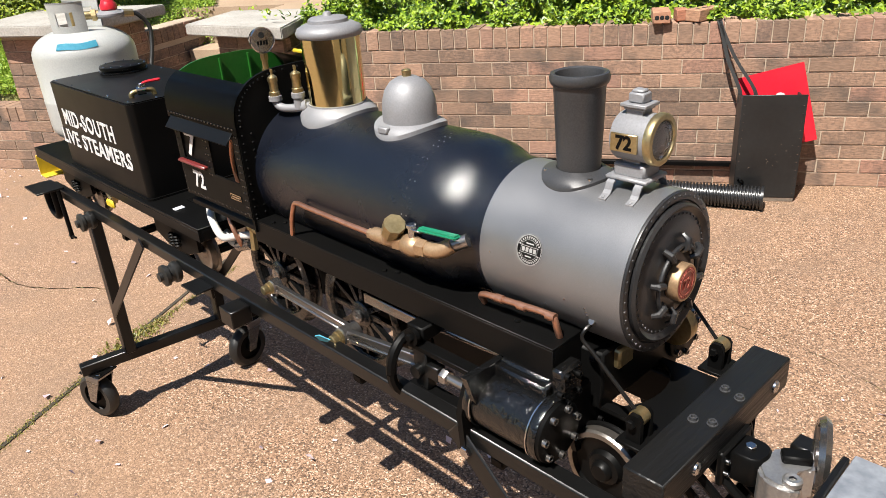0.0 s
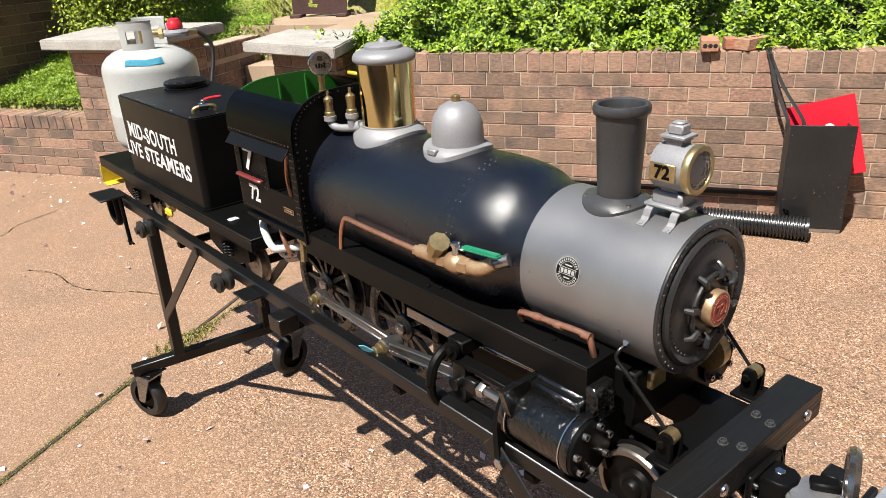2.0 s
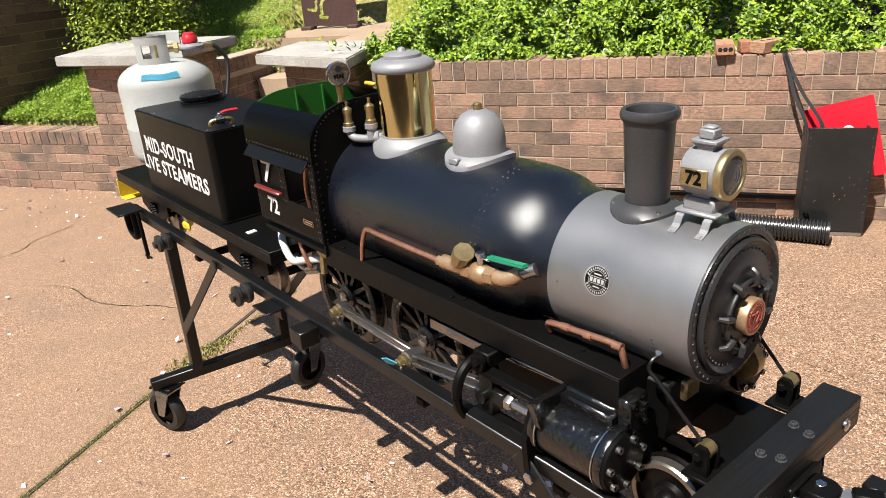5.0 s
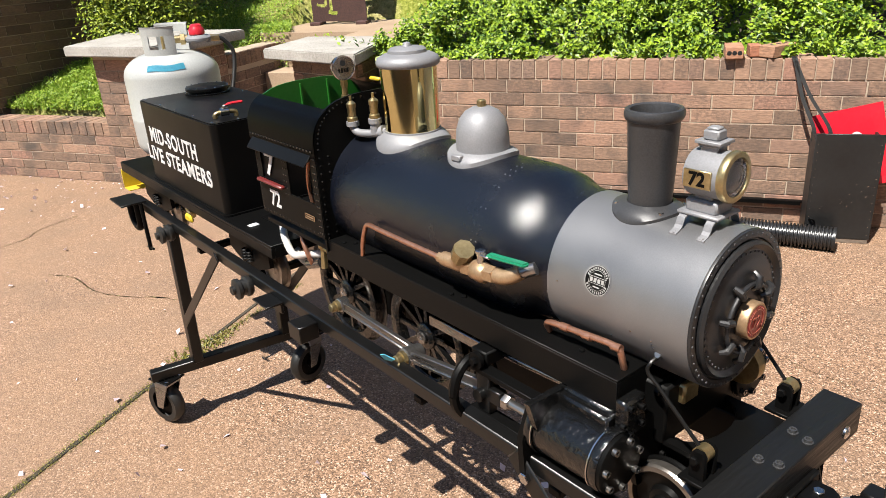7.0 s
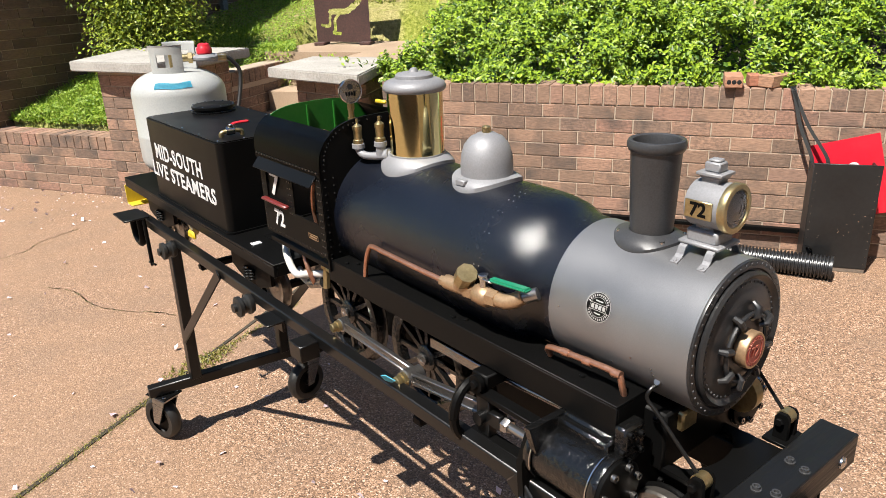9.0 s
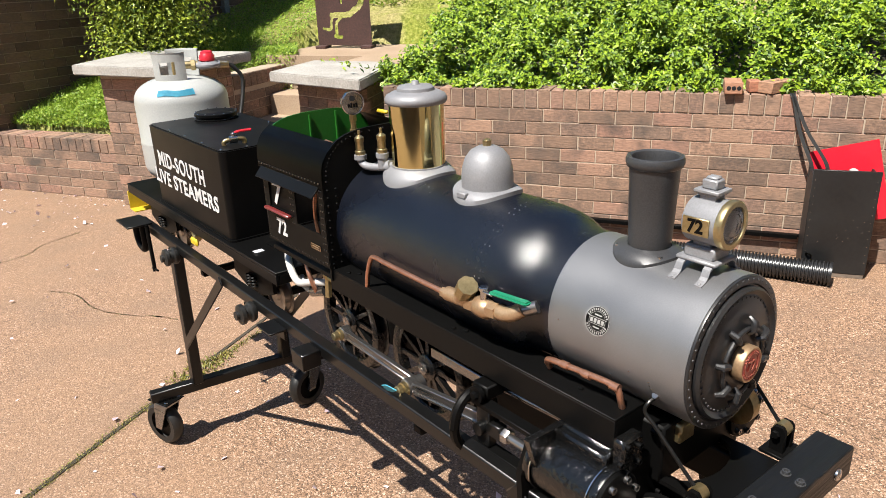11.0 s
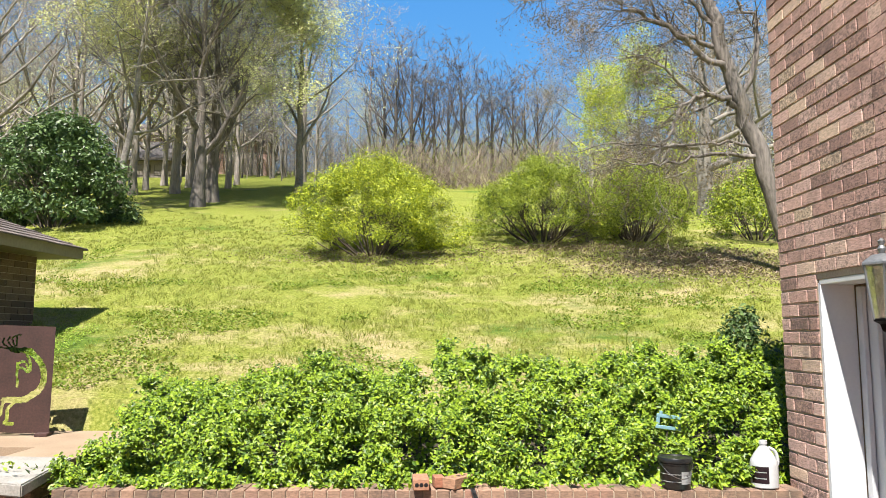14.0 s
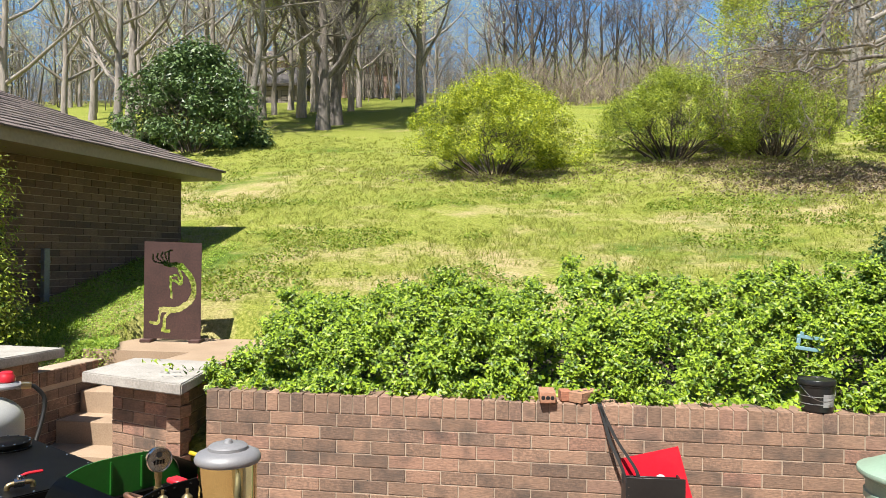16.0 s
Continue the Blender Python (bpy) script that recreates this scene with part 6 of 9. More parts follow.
box(bm, (1.7775, 0, 1.293), (0.024, 0.022, 0.014), 0.002)
box(bm, (1.7775, 0, 1.3015), (0.018, 0.016, 0.005), 0.002)
part("lamp_chimney", bm, CAST_GREY, lamp)
bm = bmesh.new()
box(bm, (1.777, 0, 1.193), (0.050, 0.042, 0.020), 0.003)
box(bm, (1.777, 0, 1.182), (0.066, 0.058, 0.006), 0.002)
box(bm, (1.777, 0, 1.205), (0.03, 0.03, 0.012), 0.002)
part("lamp_base", bm, CAST_GREY, lamp)
for su in (-1, 1):
    for sv in (-1, 1):
        bm = bmesh.new()
        x, pts = 1.777 + su * 0.022, []
        for y, z in ((0.026, 1.180), (0.032, 1.176), (0.037, 1.166), (0.041, 1.1615), (0.052, 1.157)):
            pts.append((y, z))
        for (y0, z0), (y1, z1) in zip(pts, pts[1:]):
            vs = [bm.verts.new(p) for p in ((x - 0.006, -sv * y0, z0), (x + 0.006, -sv * y0, z0), (x + 0.006, -sv * y1, z1), (x - 0.006, -sv * y1, z1), (x - 0.006, -sv * y0, z0 - 0.004), (x + 0.006, -sv * y0, z0 - 0.004), (x + 0.006, -sv * y1, z1 - 0.004), (x - 0.006, -sv * y1, z1 - 0.004))]
            for f in ((0, 1, 2, 3), (7, 6, 5, 4), (0, 4, 5, 1), (1, 5, 6, 2), (2, 6, 7, 3), (3, 7, 4, 0)):
                bm.faces.new([vs[i] for i in f])
        dome_rivet(bm, upright(x, sv * 0.048, 1.158) @ pose(0, 0, 0, 20 * sv, 0, 0), 0.0035)
        part("lamp_foot", bm, CAST_GREY, lamp)
bm = bmesh.new()
slab(bm, 1.756, 1.798, 0.0335, 0.0368, 1.224, 1.250, 0.0008)
nplate = part("lamp_number_plate", bm, OLD_BRASS, lamp, "brass plate with the number 72 in black")
words("72", 0.027, Matrix.Translation(q(1.777, 0.0372, 1.2365)) @ NEAR_FACE, FLAT, nplate, "number", 0.0004, 0.0009, 0.95)

# running boards
for s, nm in ((1, "near"), (-1, "far")):
    bm = bmesh.new()
    slab(bm, 0.93, 1.751, s * 0.085, s * 0.159, 0.952, 0.957, 0.0008)
    slab(bm, 0.93, 1.751, s * 0.1545, s * 0.1595, 0.905, 0.9535, 0.0008)
    slab(bm, 1.746, 1.751, s * 0.085, s * 0.1545, 0.905, 0.9525, 0.0005)
    board = part("running_board", bm, SATIN, loco, "satin black running board with a deep edge")
    each("bolt", [upright(u, s * v, 0.957) for u, v in ((0.99, 0.145), (1.012, 0.13), (1.36, 0.145), (1.385, 0.135), (1.66, 0.13))], lambda bm: hexhead(bm, Matrix.Identity(4), 0.005, 0.004), SATIN, board)

# pilot: wooden beam, deck, struts, bars
bm = bmesh.new()
slab(bm, 1.894, 1.955, -0.194, 0.194, 0.797, 0.851, 0.002)
beam = part("pilot_beam", bm, WOOD_BLACK, loco, "black-stained wooden beam with open grain")
each("cap_screw", [upright(u, v, 0.851) for u, v in ((1.916, 0.047), (1.941, 0.038), (1.917, -0.048), (1.943, -0.041))], lambda bm: lathe(bm, [(0, 0), (0.0082, 0), (0.0082, 0.0012), (0.006, 0.0015), (0.006, 0.006), (0.0035, 0.006), (0.003, 0.003), (0, 0.003)], None, 12), STACK_GREY, beam, "dark socket-head screw")
for v in (0.105, -0.143):
    bm = bmesh.new()
    lathe(bm, [(0, 0), (0.011, 0), (0.010, 0.003), (0.006, 0.005), (0, 0.0055)], along(1.955, v, 0.822), 16)
    part("carriage_bolt", bm, CHROME, beam)
bm = bmesh.new()
cut = [(0.060 * math.cos(t), 0.075 * math.sin(t)) for t in np.linspace(-math.pi / 2, math.pi / 2, 13)]
outline = [(1.893, -0.088), (1.893, 0.088), (1.76, 0.088), (1.76, 0.075)] + [(1.79 + c * 0.8, s2) for c, s2 in cut[::-1]] + [(1.76, -0.075), (1.76, -0.088)]
prism(bm, outline, 0.828, 0.836)
part("pilot_deck", bm, SATIN, loco)
bm = bmesh.new()
slab(bm, 0.80, 1.893, 0.055, 0.067, 0.76, 0.827, 0.002)
part("frame_plate", bm, FLAT, loco)
bm = bmesh.new()
slab(bm, 0.80, 1.893, -0.067, -0.055, 0.76, 0.827, 0.002)
part("frame_plate", bm, FLAT, loco)
bm = bmesh.new()
slab(bm, 1.62, 1.79, -0.09, 0.09, 0.828, 0.93, 0.004)
part("smokebox_saddle", bm, FLAT, loco)
bm = bmesh.new()
lathe(bm, [(0, 0), (0.035, 0), (0.035, 0.02), (0, 0.02)], across(1.80, -0.11, 0.90), 18)
part("drain_flange", bm, OLD_BRASS, loco)
bm = bmesh.new()
slab(bm, 1.755, 1.80, 0.02, 0.06, 0.89, 0.925, 0.004)
part("drain_fitting", bm, OLD_BRASS, loco)
for s in (1, -1):
    bm = bmesh.new()
    prism(bm, [(1.861, 0.84), (1.884, 0.84), (1.884, 0.880), (1.879, 0.887), (1.866, 0.887), (1.861, 0.880)], -0.004, 0.004, Matrix.Translation((0, -s * 0.106, 0)) @ pose(0, 0, 0, 90, 0, 0))
    prism(bm, [(1.861, 0.84), (1.884, 0.84), (1.884, 0.880), (1.879, 0.887), (1.866, 0.887), (1.861, 0.880)], -0.004, 0.004, Matrix.Translation((0, -s * 0.131, 0)) @ pose(0, 0, 0, 90, 0, 0))
    slab(bm, 1.85, 1.893, s * 0.09, s * 0.145, 0.836, 0.842, 0.001)
    lug = part("strut_lug", bm, FLAT, loco)
    bm = bmesh.new()
    lathe(bm, [(0, 0), (0.0125, 0), (0.0125, 0.018), (0, 0.018)], across(1.872, s * 0.1185 - 0.009, 0.877), 24)
    part("roller", bm, OLD_BRASS, lug, "brass roller")
    bm = bmesh.new()
    hexhead(bm, across(1.872, 0.140 if s > 0 else -0.102 + 0.005, 0.876), 0.007, 0.005)
    part("bolt", bm, FLAT, lug)
    bm = bmesh.new()
    hose(bm, smooth_line([q(1.783, s * 0.108, 0.990), q(1.779, s * 0.121, 0.983), q(1.779, s * 0.126, 0.970), q(1.80, s * 0.124, 0.950), q(1.866, s * 0.119, 0.884)], 5), 0.0031, 8)
    st = part("strut", bm, STAND_BLACK, loco, "bent dark steel strut")
    bm = bmesh.new()
    hexhead(bm, Matrix.Translation(q(1.784, s * 0.106, 0.992)) @ pose(0, 0, 0, 60 * s, 0, 0), 0.006, 0.008)
    part("nut", bm, STEEL, st)
for k in range(9):
    v = 0.15 - 0.3 * k / 8
    bm = bmesh.new()
    a, b2 = q(1.925, v * 0.95, 0.795), q(1.965 + 0.10 * (1 - (abs(v) / 0.15) ** 1.3), v * 0.55, 0.69)
    hose(bm, [a, a * 0.5 + b2 * 0.5 + Vector((-0.008, 0, 0)), b2], 0.0075, 6)
    part("pilot_bar", bm, FLAT, loco)
bm = bmesh.new()
slab(bm, 1.955, 1.966, -0.045, 0.045, 0.752, 0.812, 0.003)
pocket = part("coupler_pocket", bm, SATIN, loco)
bm = bmesh.new()
prism(bm, [(1.966, -0.026), (1.996, -0.026), (2.008, -0.018), (2.012, 0.0), (2.008, 0.018), (1.996, 0.026), (1.966, 0.026)], 0.758, 0.808)
bmesh.ops.bevel(bm, geom=bm.edges[:], offset=0.003, segments=1, affect="EDGES", clamp_overlap=True)
part("drawbar", bm, SATIN, pocket)
each("bolt", [upright(1.984, 0, 0.808)], lambda bm: hexhead(bm, Matrix.Identity(4), 0.0085, 0.005), CHROME, pocket, "bright bolt head")
each("cap_screw", [along(1.966, 0.034, w) for w in (0.772, 0.794)], lambda bm: caphead(bm, Matrix.Identity(4), 0.005, 0.005), CHROME, pocket)
bm = bmesh.new()
outline = [(2.004, -0.026), (2.018, -0.040), (2.042, -0.045), (2.062, -0.034), (2.068, -0.018), (2.058, -0.010), (2.046, -0.002), (2.048, 0.014), (2.062, 0.018), (2.070, 0.028), (2.064, 0.040), (2.040, 0.046), (2.018, 0.040), (2.004, 0.022)]
prism(bm, [(x, -y) for x, y in outline], 0.745, 0.803)
bmesh.ops.bevel(bm, geom=bm.edges[:], offset=0.005, segments=2, affect="EDGES", clamp_overlap=True)
coupler = part("coupler", bm, CAST_METAL, loco, "bright cast metal knuckle coupler")
bm = bmesh.new()
box(bm, q(2.040, -0.022, 0.808), (0.040, 0.024, 0.014), 0.003, pose(0, 0, 0, 0, 0, 30))
part("knuckle_latch", bm, FLAT, coupler)
bm = bmesh.new()
lathe(bm, [(0.005, 0), (0.013, 0), (0.013, 0.007), (0.010, 0.009), (0.005, 0.008)], upright(2.054, 0.026, 0.802), 18)
part("knuckle_pin", bm, CAST_METAL, coupler)

# end bar, shelf and hand wheel of the stand, just ahead of the coupler
bm = bmesh.new()
box(bm, q(2.096, 0.085, 0.80), (0.010, 0.255, 0.055), 0.002)
part("end_plate", bm, STAND_BLACK, stand)
GREY_PLATE = surface("grey_weathered_sheet", (0.14, 0.16, 0.20), (0.36, 0.39, 0.43), 0.5, 0.2, grain=60, patch=14, bump=0.08)
bm = bmesh.new()
slab(bm, 2.102, 2.40, -0.06, 0.18, 0.815, 0.822, 0.001)
part("end_shelf", bm, GREY_PLATE, stand, "weathered grey sheet on the end shelf")
bm = bmesh.new()
lathe(bm, [(0.046, -0.006), (0.053, -0.008), (0.058, 0), (0.053, 0.008), (0.046, 0.006), (0.044, 0.0), (0.046, -0.006)], Matrix.Translation(q(2.056, -0.075, 0.785)) @ pose(0, 0, 0, 90, 0, -68), 36)
lathe(bm, [(0, -0.008), (0.012, -0.008), (0.012, 0.008), (0, 0.008)], Matrix.Translation(q(2.056, -0.075, 0.785)) @ pose(0, 0, 0, 90, 0, -68), 16)
for k in range(3):
    a = k * math.pi * 2 / 3
    rod(bm, q(2.056, -0.075, 0.785), q(2.056 + 0.046 * math.cos(a) * math.cos(radians(68)), -0.075 + 0.046 * math.cos(a) * math.sin(radians(68)), 0.785 + 0.046 * math.sin(a)), 0.005, None, 6)
part("hand_wheel", bm, STEEL, stand, "steel hand wheel")


def spoked_wheel(u, v, w, r, spokes, parent, side, thick=0.022, name="driving_wheel", counter=True):
    """A cast wheel with tapered spokes, tyre and flange; the flange lies on the inner side."""
    m = across(u, v, w) if side > 0 else across(u, v, w) @ pose(0, 0, 0, 180, 0, 0)
    bm = bmesh.new()
    lathe(bm, [(r * 0.80, -thick / 2), (r * 1.0, -thick / 2), (r * 1.0, thick / 2), (r * 0.97, thick / 2 + 0.002), (r * 0.84, thick / 2 + 0.002), (r * 0.80, thick / 2 - 0.003), (r * 0.80, -thick / 2)], m, 56)
    lathe(bm, [(r * 0.9, -thick / 2 - 0.005), (r * 1.07, -thick / 2 - 0.005), (r * 1.08, -thick / 2 - 0.002), (r * 1.02, -thick / 2 + 0.002), (r * 0.9, -thick / 2)], m, 56)
    wh = part(name, bm, CAST_BLACK, parent, "black spoked driving wheel")
    for k in range(spokes):
        a = 360 * k / spokes
        bm = bmesh.new()
        ri, ro = r * 0.2, r * 0.83
        wi, wo = r * 0.10, r * 0.065
        t = thick * 0.28
        prism(bm, [(ri, -wi / 2), (ro, -wo / 2), (ro, wo / 2), (ri, wi / 2)], -t, t, m @ pose(0, 0, 0, 0, 0, a))
        part("spoke", bm, CAST_BLACK, wh)
    bm = bmesh.new()
    lathe(bm, [(0, -thick / 2), (r * 0.24, -thick / 2), (r * 0.24, thick / 2), (r * 0.2, thick / 2 + 0.004), (r * 0.13, thick / 2 + 0.005), (r * 0.13, thick / 2 + 0.009), (0, thick / 2 + 0.009)], m, 28)
    part("hub", bm, CAST_BLACK, wh)
    bm = bmesh.new()
    lathe(bm, [(0, 0), (r * 0.115, 0), (r * 0.11, 0.0025), (r * 0.035, 0.0028), (r * 0.03, 0.001), (0, 0.001)], m @ Matrix.Translation((0, 0, thick / 2 + 0.009)), 24)
    part("axle_end", bm, STEEL, wh, "bright steel axle end")
    if counter:
        bm = bmesh.new()
        arc = [(r * 0.82 * math.cos(t), r * 0.82 * math.sin(t)) for t in np.linspace(radians(50), radians(130), 9)]
        prism(bm, arc + [(-r * 0.38, r * 0.5), (r * 0.38, r * 0.5)], -thick * 0.3, thick * 0.42, m)
        part("counterweight", bm, CAST_BLACK, wh)
    return wh


for s in (1, -1):
    for u in (0.915, 1.22):
        spoked_wheel(u, s * 0.10, 0.80, 0.122, 12, loco, s)
for u in (0.915, 1.22):
    bm = bmesh.new()
    rod(bm, q(u, 0.09, 0.80), q(u, -0.09, 0.80), 0.014)
    part("axle", bm, FLAT, loco)
# rods on the near side, and their plain mates on the far side
CR1, CR2, XH = (0.955, 0.795), (1.238, 0.785), (1.487, 0.822)


def fluted_rod(a, b2, v, parent, name, high=0.022):
    bm = bmesh.new()
    pa, pb = Vector((a[0], 0, a[1])), Vector((b2[0], 0, b2[1]))
    d = pb - pa
    ang = -math.degrees(math.atan2(d.z, d.x))
    mid = (pa + pb) / 2 + Vector((0, -v, 0))
    turn = pose(0, 0, 0, 0, ang, 0)
    box(bm, mid, (d.length, 0.006, high), 0.001, turn)
    for s in (-1, 1):
        box(bm, mid + turn.to_3x3() @ Vector((0, 0, s * high * 0.39)), (d.length, 0.012, high * 0.24), 0.0012, turn)
    return part(name, bm, STEEL, parent, "fluted bright steel rod")


for s in (1, -1):
    srod = fluted_rod(CR1, CR2, s * 0.150, loco, "side_rod")
    mrod = fluted_rod(CR2, XH, s * 0.166, loco, "main_rod", 0.026)
    for (u, w), vv, rr, ob in ((CR1, 0.138, 0.017, srod), (CR2, 0.138, 0.017, srod), (CR2, 0.158, 0.02, mrod)):
        bm = bmesh.new()
        m = across(u, s * vv, w) if s > 0 else across(u, s * vv, w) @ pose(0, 0, 0, 180, 0, 0)
        lathe(bm, [(0, 0), (rr, 0), (rr, 0.02), (rr * 0.85, 0.022), (0, 0.022)], m, 24)
        part("rod_end", bm, STEEL, ob)
        bm = bmesh.new()
        lathe(bm, [(0, 0), (rr * 0.8, 0), (rr * 0.8, 0.008), (rr * 0.62, 0.009), (rr * 0.62, 0.020), (rr * 0.5, 0.022), (0, 0.022)], m @ Matrix.Translation((0, 0, 0.022)), 24)
        part("oil_cup", bm, OLD_BRASS, ob, "brass bush and cap")
    # cylinder and slide bars
    CV, CW = s * 0.180, 0.836
    bm = bmesh.new()
    lathe(bm, [(0, 0), (0.0465, 0), (0.0465, 0.118), (0, 0.118)], along(1.645, CV, CW), 40)
    slab(bm, 1.652, 1.748, CV - s * 0.055, CV - s * 0.013, 0.84, 0.906, 0.004)
    slab(bm, 1.648, 1.752, s * 0.06, CV, 0.79, 0.90, 0.004)
    cyl = part("cylinder", bm, CAST_BLACK, loco, "black enamelled steam cylinder")
    bm = bmesh.new()
    prism(bm, [(-0.044, 0.0), (0.044, 0.0), (0.040, 0.055), (-0.062, 0.058)], 0.0, 0.012, along(1.643, CV, CW + 0.012) @ pose(0, 0, 0, 0, 0, 90))
    part("cylinder_web", bm, CAST_BLACK, cyl)
    for u0, u1 in ((1.628, 1.642), (1.757, 1.772)):
        bm = bmesh.new()
        lathe(bm, [(0, 0), (0.0500, 0), (0.0512, 0.002), (0.0512, u1 - u0 - 0.002), (0.0500, u1 - u0), (0, u1 - u0)], along(u0, CV, CW), 44)
        part("cylinder_flange", bm, CAST_BLACK, cyl)
        bm = bmesh.new()
        lathe(bm, [(0.049, 0), (0.0516, 0), (0.0516, 0.0022), (0.049, 0.0022)], along(u0 if u0 > 1.7 else u1 - 0.0022, CV, CW) @ Matrix.Translation((0, 0, -0.0024 if u0 > 1.7 else 0.0024)), 44)
        part("gasket", bm, CHROME, cyl, "bright worn edge of the gasket")
    bm = bmesh.new()
    lathe(bm, [(0, 0), (0.0485, 0), (0.0485, 0.006), (0.046, 0.008), (0, 0.008)], along(1.772, CV, CW), 44)
    cover = part("cylinder_cover", bm, FLAT, cyl)
    each("cap_screw", [along(1.780, CV + 0.039 * math.cos(a), CW + 0.039 * math.sin(a)) for a in (2 * math.pi * (k + 0.2) / 7 for k in range(7))], lambda bm: caphead(bm, Matrix.Identity(4), 0.0058, 0.007), STEEL, cover)
    bm = bmesh.new()
    slab(bm, 1.752, 1.775, CV - s * 0.062, CV - s * 0.014, 0.868, 0.93, 0.004)
    part("valve_chest_cover", bm, CAST_BLACK, cyl)
    each("cap_screw", [along(1.775, CV - s * 0.028 + 0.024 * math.cos(a), 0.90 + 0.024 * math.sin(a)) for a in (2 * math.pi * k / 5 for k in range(5))] + [along(1.776, s * vv, ww) for vv, ww in ((0.075, 0.80), (0.07, 0.845), (0.08, 0.88), (0.1, 0.925))], lambda bm: caphead(bm, Matrix.Identity(4), 0.005, 0.007), SATIN, cyl)
    bm = bmesh.new()
    prism(bm, [(0.0, -0.04), (0.07, -0.02), (0.07, 0.06), (0.0, 0.085), (-0.045, 0.06), (-0.045, -0.03)], -0.005, 0.005, along(1.765, s * 0.105, 0.83))
    part("frame_bracket", bm, FLAT, loco)
    bm = bmesh.new()
    prism(bm, [(-0.02, -0.045), (0.03, -0.06), (0.055, 0.0), (0.05, 0.085), (0.03, 0.085), (0.0, 0.05)], -0.006, 0.006, along(1.625, CV, CW - 0.01) @ pose(0, 0, 0, 0, 0, -90 if s > 0 else -90))
    part("guide_bracket", bm, FLAT, loco)
    for w, t in ((0.868, 0.010), (0.782, 0.010)):
        bm = bmesh.new()
        slab(bm, 1.455, 1.63, CV - 0.012, CV + 0.012, w - t / 2, w + t / 2, 0.001)
        part("slide_bar", bm, FLAT, loco)
    bm = bmesh.new()
    slab(bm, 1.472, 1.505, CV - 0.010, CV + 0.010, 0.788, 0.864, 0.002)
    slab(bm, 1.500, 1.532, CV - 0.010, CV + 0.010, 0.814, 0.842, 0.002)
    lathe(bm, [(0, -0.022), (0.012, -0.022), (0.012, 0.022), (0, 0.022)], across(1.487, CV, 0.824), 20)
    part("crosshead", bm, STAND_BLACK, loco, "dark steel crosshead")
    bm = bmesh.new()
    rod(bm, q(1.53, CV, 0.828), q(1.632, CV, 0.828), 0.008)
    hexhead(bm, along(1.535, CV, 0.828), 0.014, 0.014)
    part("piston_rod", bm, STEEL, loco, "bright steel piston rod")
    bm = bmesh.new()
    lathe(bm, [(0.008, 0), (0.02, 0), (0.022, 0.004), (0.018, 0.016), (0.008, 0.018)], along(1.61, CV, 0.828), 24)
    part("packing_gland", bm, BRONZE, loco, "bronze packing gland")
    bm = bmesh.new()
    yoke = [q(1.455, CV + s * 0.001 + 0.047 * math.cos(t), 0.822 + 0.058 * math.sin(t)) for t in np.linspace(0, 2 * math.pi, 33)]
    hose(bm, yoke, 0.0095, 8, False)
    part("guide_yoke", bm, FLAT, loco, "black ring-shaped guide yoke")
    bm = bmesh.new()
    lathe(bm, [(0, -0.004), (0.016, -0.004), (0.016, 0.004), (0, 0.004)], across(1.478, CV + s * 0.012, 0.888), 20)
    hexhead(bm, across(1.478, CV + 0.016 if s > 0 else CV - 0.024, 0.888), 0.008, 0.007)
    slab(bm, 1.45, 1.49, s * 0.08, CV, 0.872, 0.90, 0.003)
    part("link_bracket", bm, FLAT, loco)
    bm = bmesh.new()
    rod(bm, q(1.49, s * 0.135, 0.880), q(1.65, s * 0.135, 0.888), 0.006)
    slab(bm, 1.28, 1.47, s * 0.128, s * 0.142, 0.862, 0.884, 0.002)
    part("valve_rod", bm, STEEL, loco)
    for u, w in ((1.665, 0.786), (1.745, 0.786)):
        bm = bmesh.new()
        lathe(bm, [(0, 0), (0.006, 0), (0.0075, 0.006), (0.006, 0.016), (0, 0.016)], across(u, CV, w), 10)
        rod(bm, q(u, CV, w), q(u, CV, w - 0.012), 0.003, None, 8)
        part("drain_cock", bm, OLD_BRASS, cyl, "small brass drain cock")
    # small carrying wheel
    m = across(1.815, s * 0.105, 0.748)
    if s < 0:
        m = m @ pose(0, 0, 0, 180, 0, 0)
    bm = bmesh.new()
    lathe(bm, [(0, -0.01), (0.069, -0.012), (0.071, -0.009), (0.069, -0.004), (0.066, -0.003), (0.066, 0.014), (0.062, 0.016), (0.055, 0.016), (0.052, 0.010), (0.030, 0.006), (0.026, 0.014), (0.018, 0.016), (0.016, 0.024), (0.013, 0.027), (0, 0.028)], m, 48)
    pw = part("carrying_wheel", bm, SATIN, loco, "small black carrying wheel with a worn steel rim")
    bm = bmesh.new()
    lathe(bm, [(0.0665, -0.002), (0.0672, 0.0), (0.0672, 0.013), (0.064, 0.0168), (0.056, 0.0168)], m, 48)
    part("tyre", bm, TREAD, pw, "worn steel tyre")
    bm = bmesh.new()
    slab(bm, 1.84, 1.885, s * 0.085, s * 0.092, 0.735, 0.826, 0.002)
    part("truck_frame", bm, FLAT, loco)

# cab
U0, U1, CVH, SILL, EAVEW = 0.645, 0.945, 0.165, 0.960, 1.152


def arch_outline(half, base, shoulder, crown, n=14):
    """A flat-bottomed arch: upright sides, rounded shoulders, a low crown."""
    right = [(half, base), (half, shoulder)]
    for k in range(1, n):
        t = math.pi / 2 * k / n
        right.append((half * math.cos(t) ** 0.62, shoulder + (crown - shoulder) * math.sin(t) ** 0.85))
    return right + [(0, crown)] + [(-x, z) for x, z in right[::-1]]


